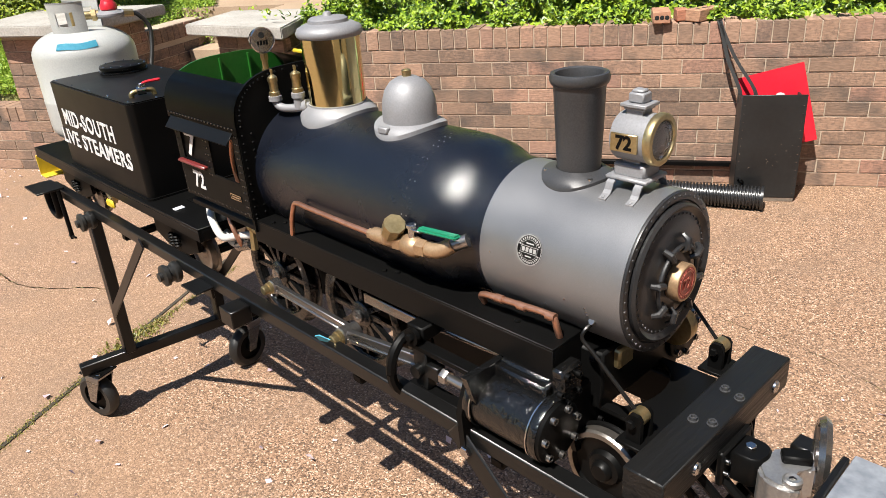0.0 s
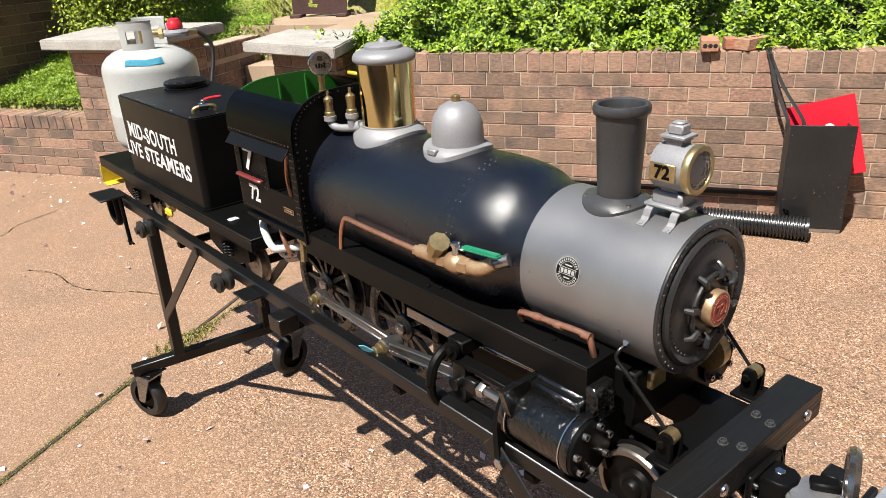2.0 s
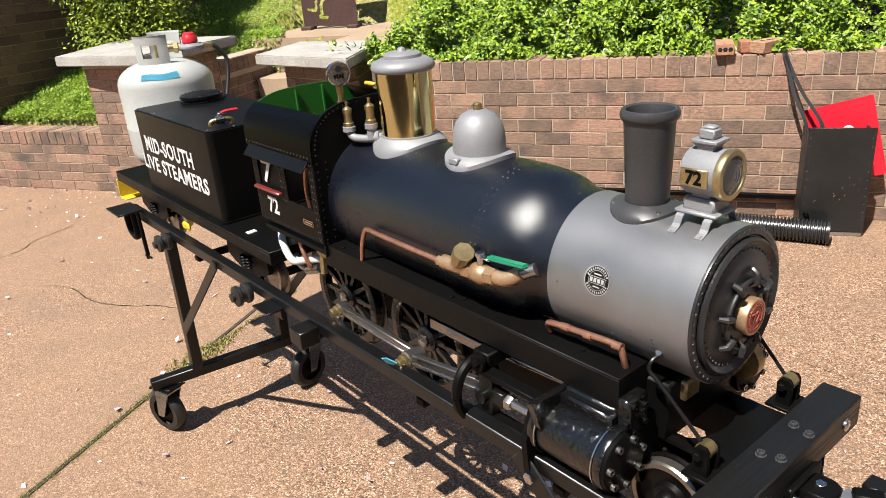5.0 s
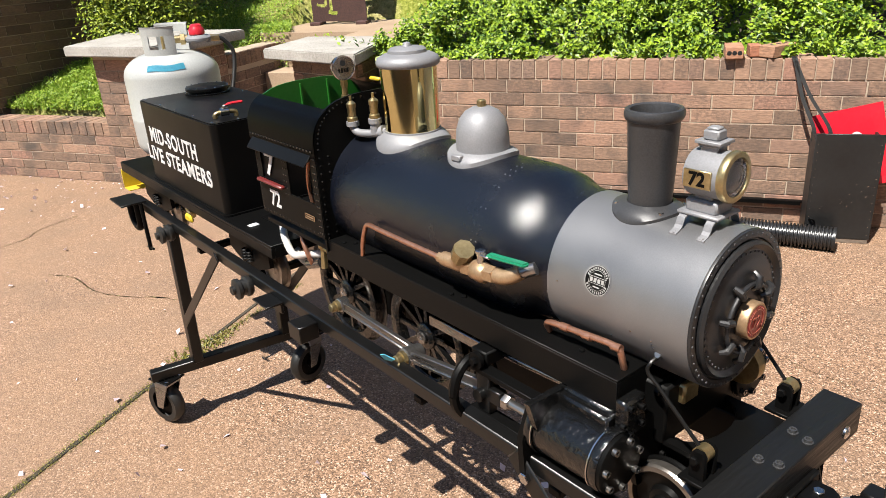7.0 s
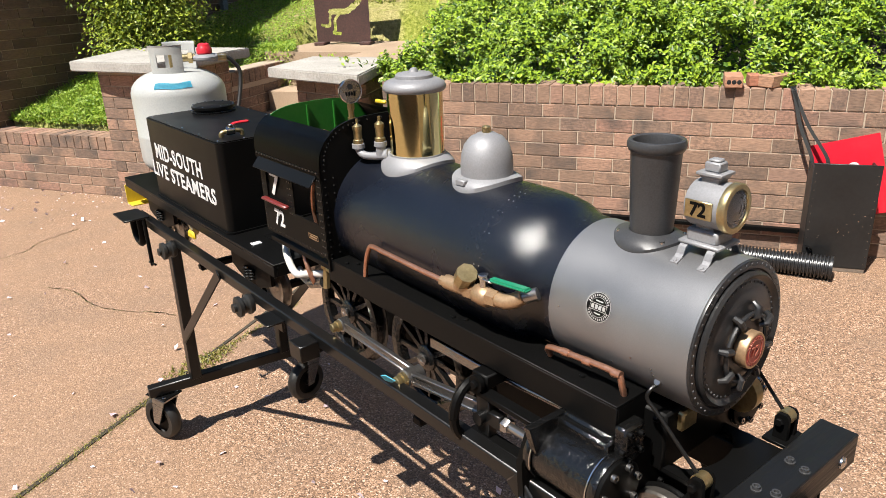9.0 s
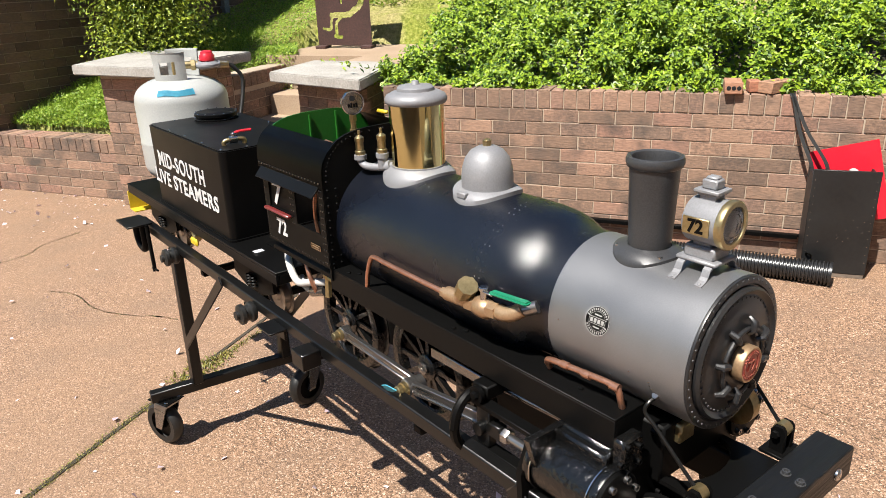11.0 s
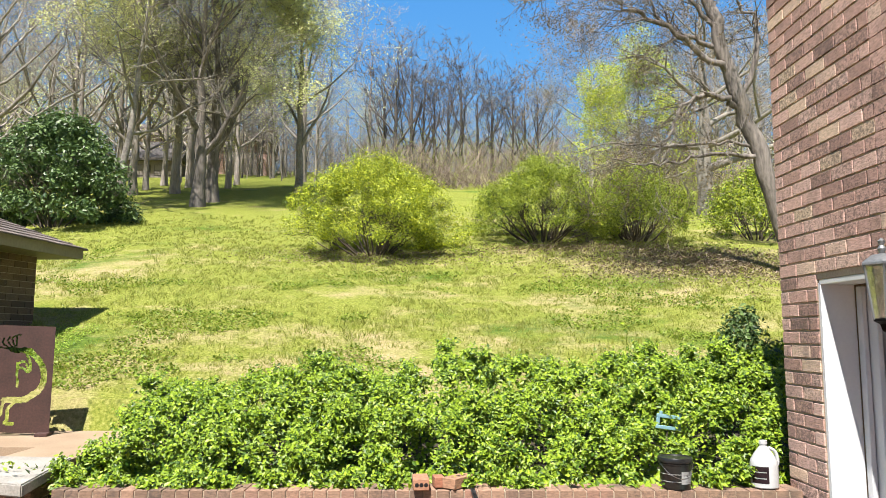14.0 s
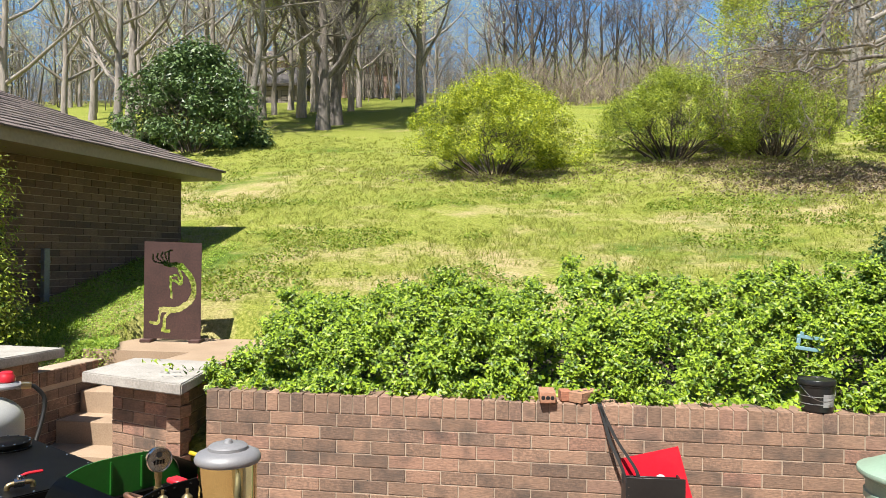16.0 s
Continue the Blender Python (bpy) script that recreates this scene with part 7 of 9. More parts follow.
def panel_with_holes(bm, u0, u1, w0, w1, holes, v, t=0.004):
    """A flat upright side panel of thickness t with rectangular openings, built from strips."""
    us = sorted({u0, u1, *[h[0] for h in holes], *[h[1] for h in holes]})
    ws = sorted({w0, w1, *[h[2] for h in holes], *[h[3] for h in holes]})
    for a, b2 in zip(us, us[1:]):
        for c, d in zip(ws, ws[1:]):
            if any(h[0] <= (a + b2) / 2 <= h[1] and h[2] <= (c + d) / 2 <= h[3] for h in holes):
                continue
            slab(bm, a, b2, v - t / 2, v + t / 2, c, d)
    bmesh.ops.remove_doubles(bm, verts=bm.verts[:], dist=1e-5)
    bm.verts.index_update()
    keys = [tuple(sorted(x.index for x in k.verts)) for k in bm.faces]
    bmesh.ops.delete(bm, geom=[k for k, key in zip(bm.faces[:], keys) if keys.count(key) > 1], context="FACES_ONLY")


for s in (1, -1):
    bm = bmesh.new()
    holes = [(0.672, 0.772, 1.053, 1.135), (0.808, 0.920, 1.036, 1.135)]
    panel_with_holes(bm, U0, U1, SILL, EAVEW, holes, s * CVH)
    side = part("cab_side", bm, FLAT, loco, "riveted black cab side with two window openings")
    bm = bmesh.new()
    ws = np.arange(SILL + 0.012, EAVEW, 0.0155)
    for u in (0.653, 0.785, 0.797, 0.930, 0.938):
        for w in ws:
            if u in (0.785, 0.797) and w < 1.03:
                continue
            dome_rivet(bm, across(u, s * (CVH + 0.002), w) if s > 0 else across(u, s * (CVH + 0.002), w) @ pose(0, 0, 0, 180, 0, 0), 0.0024)
    for u in np.arange(U0 + 0.01, U1, 0.0165):
        dome_rivet(bm, across(u, s * (CVH + 0.002), SILL + 0.008) if s > 0 else across(u, s * (CVH + 0.002), SILL + 0.008) @ pose(0, 0, 0, 180, 0, 0), 0.0024)
    tagged(part("riveting", bm, RIVET_BLACK, side), kind="stuff")
    # rounded roof side and the hinged visor below it
    bm = bmesh.new()
    prof = [(p, z) for p, z in arch_outline(CVH + 0.004, EAVEW - 0.004, EAVEW + 0.02, 1.262) if p > 0.122]
    n = len(prof)
    vs = [[bm.verts.new((u, -s * p, z)) for p, z in prof] for u in (U0 - 0.012, U1 + 0.004)]
    for i in range(n - 1):
        bm.faces.new((vs[0][i], vs[0][i + 1], vs[1][i + 1], vs[1][i]))
    bmesh.ops.solidify(bm, geom=bm.faces[:], thickness=0.003)
    roof = part("cab_roof_side", bm, SATIN, loco, "rounded black roof side")
    bm = bmesh.new()
    for u in np.arange(U0, U1, 0.0145):
        dome_rivet(bm, across(u, s * (CVH + 0.005), EAVEW + 0.008) if s > 0 else across(u, s * (CVH + 0.005), EAVEW + 0.008) @ pose(0, 0, 0, 180, 0, 0), 0.003)
    tagged(part("riveting", bm, RIVET_BLACK, roof), kind="stuff")
    bm = bmesh.new()
    box(bm, q((U0 + U1) / 2 - 0.006, s * (CVH + 0.0125), 1.139), (U1 - U0 - 0.018, 0.003, 0.030), 0.0008, pose(0, 0, 0, -40 * s, 0, 0))
    part("visor", bm, SATIN, loco, "folded black sun visor over the windows")
    if s > 0:
        bm = bmesh.new()
        slab(bm, 0.660, 0.786, s * (CVH + 0.002), s * (CVH + 0.017), 1.0445, 1.0525, 0.003)
        part("armrest", bm, RED_PAINT, loco, "dark red padded armrest")
        words("72", 0.046, Matrix.Translation(q(0.724, CVH + 0.0026, 1.0075)) @ NEAR_FACE, WHITE_DECAL, side, "number", 0.0005, 0.0012, fit=(0.05, 0.043))
        bm = bmesh.new()
        slab(bm, 0.868, 0.912, CVH + 0.002, CVH + 0.0032, 0.994, 1.006)
        pl = part("builder_plate", bm, FLAT, side, "small plate with pale border")
        bm = bmesh.new()
        for a in ((0.868, 0.912, 1.0045, 1.006), (0.868, 0.912, 0.994, 0.9955), (0.868, 0.8695, 0.994, 1.006), (0.9105, 0.912, 0.994, 1.006), (0.874, 0.906, 0.9985, 1.0015)):
            slab(bm, a[0], a[1], CVH + 0.0032, CVH + 0.0040, a[2], a[3])
        part("plate_print", bm, BRONZE, pl)
bm = bmesh.new()
prism(bm, arch_outline(CVH, SILL - 0.03, EAVEW + 0.015, 1.268), U1 - 0.004, U1 + 0.002, Matrix(((0, 0, 1, 0), (1, 0, 0, 0), (0, 1, 0, 0), (0, 0, 0, 1))))
front = part("cab_front", bm, FLAT, loco, "arched black cab front plate")
bm = bmesh.new()
for p, z in arch_outline(CVH - 0.008, SILL, EAVEW + 0.012, 1.260, 16):
    dome_rivet(bm, along(U1 + 0.002, p, z), 0.0026)
for z in np.arange(SILL + 0.01, EAVEW, 0.0175):
    for p in (CVH - 0.008, CVH - 0.03, -CVH + 0.008, -CVH + 0.03):
        dome_rivet(bm, along(U1 + 0.002, p, z), 0.0024)
tagged(part("riveting", bm, RIVET_BLACK, front), kind="stuff")
bm = bmesh.new()
prism(bm, [(x, z) for x, z in arch_outline(CVH - 0.004, 1.165, EAVEW + 0.02, 1.264)], U0 - 0.002, U0 + 0.002, Matrix(((0, 0, 1, 0), (1, 0, 0, 0), (0, 1, 0, 0), (0, 0, 0, 1))))
back = part("cab_back", bm, GREEN_PAINT, loco, "arched cab back plate, dark green inside")
for v in (0.022, -0.055):
    bm = bmesh.new()
    slab(bm, U0 + 0.002, U0 + 0.008, v - 0.002, v + 0.002, 1.18, 1.256)
    part("rib", bm, GREEN_PAINT, back)
bm = bmesh.new()
slab(bm, U0, U0 + 0.02, -0.155, 0.155, 1.16, 1.172)
part("cab_beam", bm, FLAT, loco)
bm = bmesh.new()
slab(bm, U0, U1, -0.16, 0.16, SILL - 0.03, SILL - 0.02)
part("cab_floor", bm, FLAT, loco)
bm = bmesh.new()
slab(bm, 0.655, 0.786, CVH - 0.006, CVH - 0.0025, 1.03, 1.145)
shade = part("window_blind", bm, FLAT, loco, "black panel with a large white 7 behind the window")
words("7", 0.085, Matrix.Translation(q(0.716, CVH + 0.0012, 1.091)) @ NEAR_FACE, WHITE_DECAL, shade, "number", 0.0005, 0.0012, fit=(0.050, 0.058))
# backhead and its pipes
bm = bmesh.new()
lathe(bm, [(0, 0), (0.135, 0), (0.142, 0.008), (0.142, 0.06), (0, 0.06)], along(0.885, 0, AX), 40)
part("backhead", bm, FLAT, loco)
for pts, r, mat in (([q(0.87, 0.11, 0.98), q(0.86, 0.12, 1.05), q(0.86, 0.115, 1.13), q(0.88, 0.10, 1.17)], 0.006, COPPER), ([q(0.85, 0.13, 0.97), q(0.84, 0.135, 1.06), q(0.85, 0.13, 1.14)], 0.005, COPPER), ([q(0.80, 0.03, 1.19), q(0.77, 0.045, 1.205), q(0.745, 0.03, 1.20), q(0.75, 0.0, 1.185), q(0.79, -0.02, 1.18)], 0.007, COPPER), ([q(0.78, 0.06, 1.195), q(0.80, 0.02, 1.20), q(0.85, -0.02, 1.205)], 0.007, BRONZE)):
    bm = bmesh.new()
    hose(bm, smooth_line(pts), r, 8)
    part("cab_pipe", bm, mat, loco)
bm = bmesh.new()
box(bm, q(0.80, -0.06, 1.222), (0.05, 0.03, 0.012), 0.003)
part("valve_lever", bm, RED_PLASTIC, loco, "red valve lever")
bm = bmesh.new()
lathe(bm, [(0, 0), (0.012, 0), (0.012, 0.02), (0.008, 0.024), (0, 0.024)], upright(0.83, -0.06, 1.20), 16)
part("valve_body", bm, CHROME, loco)
# pressure gauge on its syphon
GAUGE = Matrix.Translation(q(0.918, 0.062, 1.323)) @ pose(0, 0, 0, 0, 90, -14)
bm = bmesh.new()
lathe(bm, [(0, 0), (0.021, 0), (0.0235, 0.002), (0.0240, 0.014), (0.0262, 0.015), (0.0262, 0.020), (0.024, 0.021)], GAUGE, 36)
gauge = part("pressure_gauge", bm, CHROME, loco, "chrome pressure gauge on a brass stem")
bm = bmesh.new()
lathe(bm, [(0.0238, 0.017), (0.0, 0.0172)], GAUGE, 36)
face = part("gauge_face", bm, STEEL, gauge, "dull metal gauge face")
bm = bmesh.new()
lathe(bm, [(0.006, 0.0175), (0.006, 0.019), (0, 0.019)], GAUGE @ Matrix.Translation((-0.010, 0.0, 0)), 14)
part("gauge_port", bm, DARK_HOLE, face)
bm = bmesh.new()
for k, y in enumerate((-0.009, -0.003, 0.003, 0.009)):
    box(bm, GAUGE @ Vector((0.005, y, 0.0176)), (0.0012, 0.004, 0.008 + 0.002 * (k % 2)), 0, pose(0, 0, 0, 0, 0, -14))
tagged(part("gauge_print", bm, FLAT, face), kind="stuff")
bm = bmesh.new()
rod(bm, q(0.925, 0.062, 1.296), q(0.925, 0.062, 1.282), 0.009, None, 6)
rod(bm, q(0.925, 0.062, 1.284), q(0.925, 0.062, 1.262), 0.0065)
rod(bm, q(0.925, 0.062, 1.264), q(0.925, 0.062, 1.254), 0.010, None, 6)
rod(bm, q(0.925, 0.062, 1.256), q(0.93, 0.055, 1.19), 0.005)
part("gauge_stem", bm, OLD_BRASS, gauge, "brass stem")
# safety valves on a steel manifold
for u, v, w in ((0.965, 0.075, 1.212), (1.022, 0.055, 1.222)):
    bm = bmesh.new()
    lathe(bm, [(0, 0), (0.0115, 0), (0.0115, 0.010), (0.009, 0.012), (0.009, 0.030), (0.0105, 0.032), (0.0105, 0.040), (0.006, 0.044), (0.003, 0.046), (0.003, 0.056), (0, 0.057)], upright(u, v, w), 14)
    part("safety_valve", bm, OLD_BRASS, loco, "brass safety valve")
bm = bmesh.new()
hose(bm, smooth_line([q(0.965, 0.075, 1.214), q(0.966, 0.075, 1.200), q(0.978, 0.072, 1.191), q(1.00, 0.065, 1.190), q(1.022, 0.056, 1.192), q(1.05, 0.045, 1.198)]), 0.0085, 12)
rod(bm, q(1.022, 0.055, 1.19), q(1.022, 0.055, 1.224), 0.011)
for p in (q(0.965, 0.075, 1.209), q(1.022, 0.055, 1.219)):
    lathe(bm, [(0.010, -0.006), (0.014, -0.005), (0.014, 0.005), (0.010, 0.006)], Matrix.Translation(p), 14)
rod(bm, q(1.036, 0.051, 1.194), q(1.044, 0.047, 1.197), 0.014)
part("valve_manifold", bm, CAST_GREY, loco, "galvanised pipe manifold")
bm = bmesh.new()
lathe(bm, [(0, 0), (0.014, 0), (0.014, 0.004), (0, 0.004)], along(1.02, 0.0, 1.245), 20)
part("hand_wheel", bm, CHROME, loco)

# copper pipe, bronze check valve and ball valve on the near side
PV = 0.158
bm = bmesh.new()
hose(bm, smooth_line([q(1.080, PV - 0.003, 0.958), q(1.092, PV, 0.995), q(1.107, PV, 1.028), q(1.122, PV, 1.037), q(1.16, PV, 1.036), q(1.26, PV, 1.034), q(1.352, PV, 1.033)]), 0.0052, 10)
part("feed_pipe", bm, COPPER, loco, "bent copper pipe")
bm = bmesh.new()
rod(bm, q(1.348, PV, 1.033), q(1.368, PV, 1.034), 0.010, None, 6)
rod(bm, q(1.362, PV, 1.035), q(1.425, PV, 1.038), 0.0135)
rod(bm, q(1.398, PV, 1.036), q(1.424, PV + 0.006, 1.066), 0.0145)
check = part("check_valve", bm, BRONZE, loco, "bronze check valve")
bm = bmesh.new()
rod(bm, q(1.414, PV + 0.004, 1.054), q(1.432, PV + 0.010, 1.076), 0.019, None, 8)
part("valve_cap", bm, OLD_BRASS, check, "brass cap")
bm = bmesh.new()
rod(bm, q(1.422, PV, 1.038), q(1.444, PV, 1.040), 0.016, None, 6)
lathe(bm, [(0.012, 0), (0.0175, 0.006), (0.0185, 0.02), (0.0175, 0.034), (0.012, 0.04)], along(1.440, PV, 1.040), 20)
rod(bm, q(1.478, PV, 1.043), q(1.500, PV, 1.045), 0.016, None, 6)
hose(bm, smooth_line([q(1.496, PV, 1.045), q(1.516, PV, 1.047), q(1.532, PV - 0.004, 1.053), q(1.545, PV - 0.012, 1.062)]), 0.0135, 12)
ballv = part("ball_valve", bm, BRONZE, loco, "bronze ball valve")
bm = bmesh.new()
rod(bm, q(1.540, PV - 0.010, 1.058), q(1.566, PV - 0.025, 1.070), 0.011)
part("pipe_nipple", bm, STEEL, ballv)
bm = bmesh.new()
rod(bm, q(1.462, PV, 1.05), q(1.462, PV, 1.074), 0.007)
hexhead(bm, upright(1.462, PV, 1.074), 0.009, 0.006)
box(bm, q(1.475, PV + 0.002, 1.074), (0.03, 0.012, 0.003), 0.001)
part("valve_stem", bm, CHROME, ballv)
bm = bmesh.new()
box(bm, q(1.532, PV + 0.006, 1.084), (0.095, 0.016, 0.007), 0.003, pose(0, 0, 0, 0, -7, -4), 2)
part("valve_handle", bm, GREEN_PLASTIC, ballv, "green vinyl handle")
bm = bmesh.new()
hose(bm, smooth_line([q(1.585, 0.122, 0.962), q(1.586, 0.130, 0.977), q(1.600, 0.133, 0.985), q(1.66, 0.133, 0.990), q(1.715, 0.133, 0.994), q(1.733, 0.133, 0.990), q(1.737, 0.130, 0.972), q(1.737, 0.125, 0.958)]), 0.00542, 10)
for u in (1.62, 1.665, 1.72):
    rod(bm, q(u, 0.133, 0.987 + (u - 1.62) * 0.05), q(u + 0.016, 0.133, 0.988 + (u - 1.62) * 0.05), 0.0068)
part("blower_pipe", bm, COPPER, loco, "copper pipe with soldered joints")
bm = bmesh.new()
box(bm, q(0.697, -0.171, 1.243), (0.046, 0.010, 0.010), 0.003)
part("cab_tag", bm, YELLOW, loco, "yellow plastic strip on the cab edge")
# footplate plumbing below the cab
for pts, r, mat, nm in (([q(0.60, 0.10, 0.90), q(0.66, 0.13, 0.88), q(0.72, 0.14, 0.85), q(0.78, 0.13, 0.865), q(0.84, 0.12, 0.88)], 0.0095, WHITE_HOSE, "feed_hose"), ([q(0.58, 0.06, 0.88), q(0.66, 0.10, 0.835), q(0.74, 0.12, 0.83), q(0.80, 0.12, 0.85)], 0.0095, WHITE_HOSE, "feed_hose"), ([q(0.74, 0.12, 0.96), q(0.78, 0.14, 0.91), q(0.80, 0.14, 0.87), q(0.795, 0.13, 0.845)], 0.006, COPPER, "drain_pipe")):
    bm = bmesh.new()
    hose(bm, smooth_line(pts), r, 10)
    part(nm, bm, mat, loco)
bm = bmesh.new()
rod(bm, q(0.885, 0.14, 0.93), q(0.885, 0.145, 0.865), 0.009, None, 6)
rod(bm, q(0.87, 0.14, 0.915), q(0.925, 0.14, 0.912), 0.008)
part("drain_cock", bm, OLD_BRASS, loco, "brass drain cock")
bm = bmesh.new()
rod(bm, q(0.76, 0.12, 0.83), q(0.83, 0.12, 0.855), 0.014)
part("injector", bm, STEEL, loco)
bm = bmesh.new()
slab(bm, 0.70, 1.50, -0.05, 0.05, 0.83, 0.93, 0.01)
part("ash_pan", bm, FLAT, loco)
# blue tape flag at the crank
bm = bmesh.new()
prism(bm, [(0, 0), (0.02, 0.012), (0.034, 0.004), (0.03, -0.012), (0.012, -0.012)], -0.0008, 0.0008, Matrix.Translation(q(1.268, 0.222, 0.812)) @ pose(0, 0, 0, 60, 0, 200))
part("tape_flag", bm, BLUE_TAPE, loco, "scrap of blue masking tape")

# ---- tender ----
tender = thing("tender", LOCO, "black miniature tender with a boxy water tank and white club lettering", "tender")
DECK = 0.866
bm = bmesh.new()
slab(bm, -0.575, 0.665, -0.175, 0.175, 0.858, DECK, 0.001)
slab(bm, -0.575, 0.665, 0.165, 0.175, 0.830, 0.858, 0.001)
slab(bm, -0.575, 0.665, -0.175, -0.165, 0.830, 0.858, 0.001)
slab(bm, 0.655, 0.665, -0.164, 0.164, 0.830, 0.858, 0.001)
slab(bm, -0.575, -0.565, -0.164, 0.164, 0.830, 0.858, 0.001)
part("deck", bm, SATIN, tender, "flat black deck plate")
bm = bmesh.new()
T0, T1, TV, TT_ = -0.245, 0.362, 0.158, 1.133
outline = []
for cx, cy, a0 in ((T1 - 0.02, TV - 0.02, 0), (T0 + 0.02, TV - 0.02, 90), (T0 + 0.02, -TV + 0.02, 180), (T1 - 0.02, -TV + 0.02, 270)):
    outline += [(cx + 0.02 * math.cos(radians(a0 + k * 18)), cy + 0.02 * math.sin(radians(a0 + k * 18))) for k in range(6)]
prism(bm, outline, DECK + 0.006, TT_)
prism(bm, [(x * 1.0 + (0.006 if x > 0.05 else -0.006), y * 1.035) for x, y in outline], DECK, DECK + 0.006)
wtank = part("water_tank", bm, SATIN, tender, "satin black water tank")
bm = bmesh.new()
prism(bm, [(0.058 + (x - 0.058) * 0.985, y * 0.97) for x, y in outline], TT_, TT_ + 0.003)
ttop = part("tank_top", bm, SATIN, wtank)
each("screw", [upright(T0 + 0.03 + (T1 - T0 - 0.06) * k / 4, v, TT_ + 0.003) for k in range(5) for v in (-0.142, 0.142)] + [upright(u, v, TT_ + 0.003) for v in (-0.07, 0.0, 0.07) for u in (T0 + 0.016, T1 - 0.016)], lambda bm: dome_rivet(bm, Matrix.Identity(4), 0.0032), CHROME, ttop)
bm = bmesh.new()
lathe(bm, [(0, 0), (0.074, 0), (0.074, 0.005), (0.066, 0.006), (0.066, 0.012), (0.072, 0.013), (0.072, 0.021), (0.068, 0.024), (0, 0.024)], upright(-0.155, -0.05, TT_ + 0.003), 40)
filler = part("filler_hatch", bm, SATIN, wtank, "round black bolted filler hatch")
each("screw", [upright(-0.155 + 0.069 * math.cos(a), -0.05 + 0.069 * math.sin(a), TT_ + 0.027) for a in (2 * math.pi * k / 14 for k in range(14))] + [upright(-0.155 + 0.0712 * math.cos(a), -0.05 + 0.0712 * math.sin(a), TT_ + 0.0075) for a in (2 * math.pi * k / 14 for k in range(14))], lambda bm: dome_rivet(bm, Matrix.Identity(4), 0.003), CHROME, filler)
bm = bmesh.new()
hose(bm, smooth_line([q(0.288, 0.112, TT_), q(0.288, 0.112, TT_ + 0.011), q(0.290, 0.105, TT_ + 0.016), q(0.294, 0.09, TT_ + 0.018), q(0.300, 0.062, TT_ + 0.018), q(0.301, 0.055, TT_ + 0.012), q(0.301, 0.054, TT_)]), 0.007, 10)
tv = part("transfer_valve", bm, OLD_BRASS, wtank, "brass valve with a red lever")
bm = bmesh.new()
rod(bm, q(0.292, 0.098, TT_ + 0.018), q(0.297, 0.074, TT_ + 0.018), 0.0115)
rod(bm, q(0.295, 0.086, TT_ + 0.020), q(0.295, 0.086, TT_ + 0.033), 0.006)
box(bm, q(0.297, 0.080, TT_ + 0.035), (0.012, 0.02, 0.006), 0.002)
part("valve_body", bm, CHROME, tv)
bm = bmesh.new()
hose(bm, smooth_line([q(0.298, 0.082, TT_ + 0.036), q(0.302, 0.068, TT_ + 0.040), q(0.308, 0.045, TT_ + 0.041), q(0.311, 0.034, TT_ + 0.041)]), [0.004] * 18 + [0.003], 8)
part("lever", bm, RED_PLASTIC, tv, "red lever")
words("MID-SOUTH", 0.082, Matrix.Translation(q(0.0145, TV + 0.001, 1.031)) @ NEAR_FACE, WHITE_DECAL, wtank, "lettering", 0.0005, 0.0019, fit=(0.403, 0.052), letters=True)
words("LIVE STEAMERS", 0.076, Matrix.Translation(q(0.03, TV + 0.001, 0.965)) @ NEAR_FACE, WHITE_DECAL, wtank, "lettering", 0.0005, 0.0017, fit=(0.538, 0.05), letters=True)
# decking pieces seen ahead of the tank
bm = bmesh.new()
slab(bm, 0.44, 0.56, 0.03, 0.09, DECK, DECK + 0.004, 0.001)
part("deck_plate", bm, FLAT, tender)
bm = bmesh.new()
slab(bm, 0.472, 0.492, 0.120, 0.148, DECK, DECK + 0.003, 0.001)
part("deck_opening_edge", bm, WHITE_PAINT, tender, "pale worn edge of the deck opening")
for uc in (-0.33, 0.42):
    truck = None
    bm = bmesh.new()
    slab(bm, uc - 0.14, uc + 0.14, -0.12, 0.12, 0.80, 0.83, 0.004)
    truck = part("truck", bm, FLAT, tender, "black four-wheeled truck")
    for s in (1, -1):
        bm = bmesh.new()
        prism(bm, [(-0.13, 0.02), (-0.11, 0.035), (0.11, 0.035), (0.13, 0.02), (0.13, -0.015), (0.09, -0.03), (0.04, -0.045), (-0.04, -0.045), (-0.09, -0.03), (-0.13, -0.015)], -0.006, 0.006, Matrix.Translation(q(uc, s * 0.13, 0.77)) @ pose(0, 0, 0, 90, 0, 0))
        part("side_frame", bm, FLAT, truck)
        for du in (-0.085, 0.085):
            bm = bmesh.new()
            lathe(bm, [(0, -0.012), (0.066, -0.012), (0.066, -0.008), (0.058, -0.006), (0.058, 0.012), (0.05, 0.014), (0.045, 0.008), (0.02, 0.006), (0.015, 0.014), (0, 0.014)], across(uc + du, s * 0.098, 0.735) if s > 0 else across(uc + du, s * 0.098, 0.735) @ pose(0, 0, 0, 180, 0, 0), 32)
            part("wheel", bm, TREAD, truck, "small steel wheel")
        bm = bmesh.new()
        for k in range(4):
            lathe(bm, [(0.009, 0), (0.012, 0.003), (0.009, 0.006)], Matrix.Translation(q(uc - 0.015 + 0.0, s * 0.14, 0.745 + 0.009 * k)), 12)
            lathe(bm, [(0.009, 0), (0.012, 0.003), (0.009, 0.006)], Matrix.Translation(q(uc + 0.015, s * 0.14, 0.745 + 0.009 * k)), 12)
        part("spring", bm, FLAT, truck)
bm = bmesh.new()
slab(bm, -0.60, -0.54, 0.08, 0.175, 0.755, 0.760, 0.001)
slab(bm, -0.60, -0.595, 0.08, 0.175, 0.760, 0.830, 0.001)
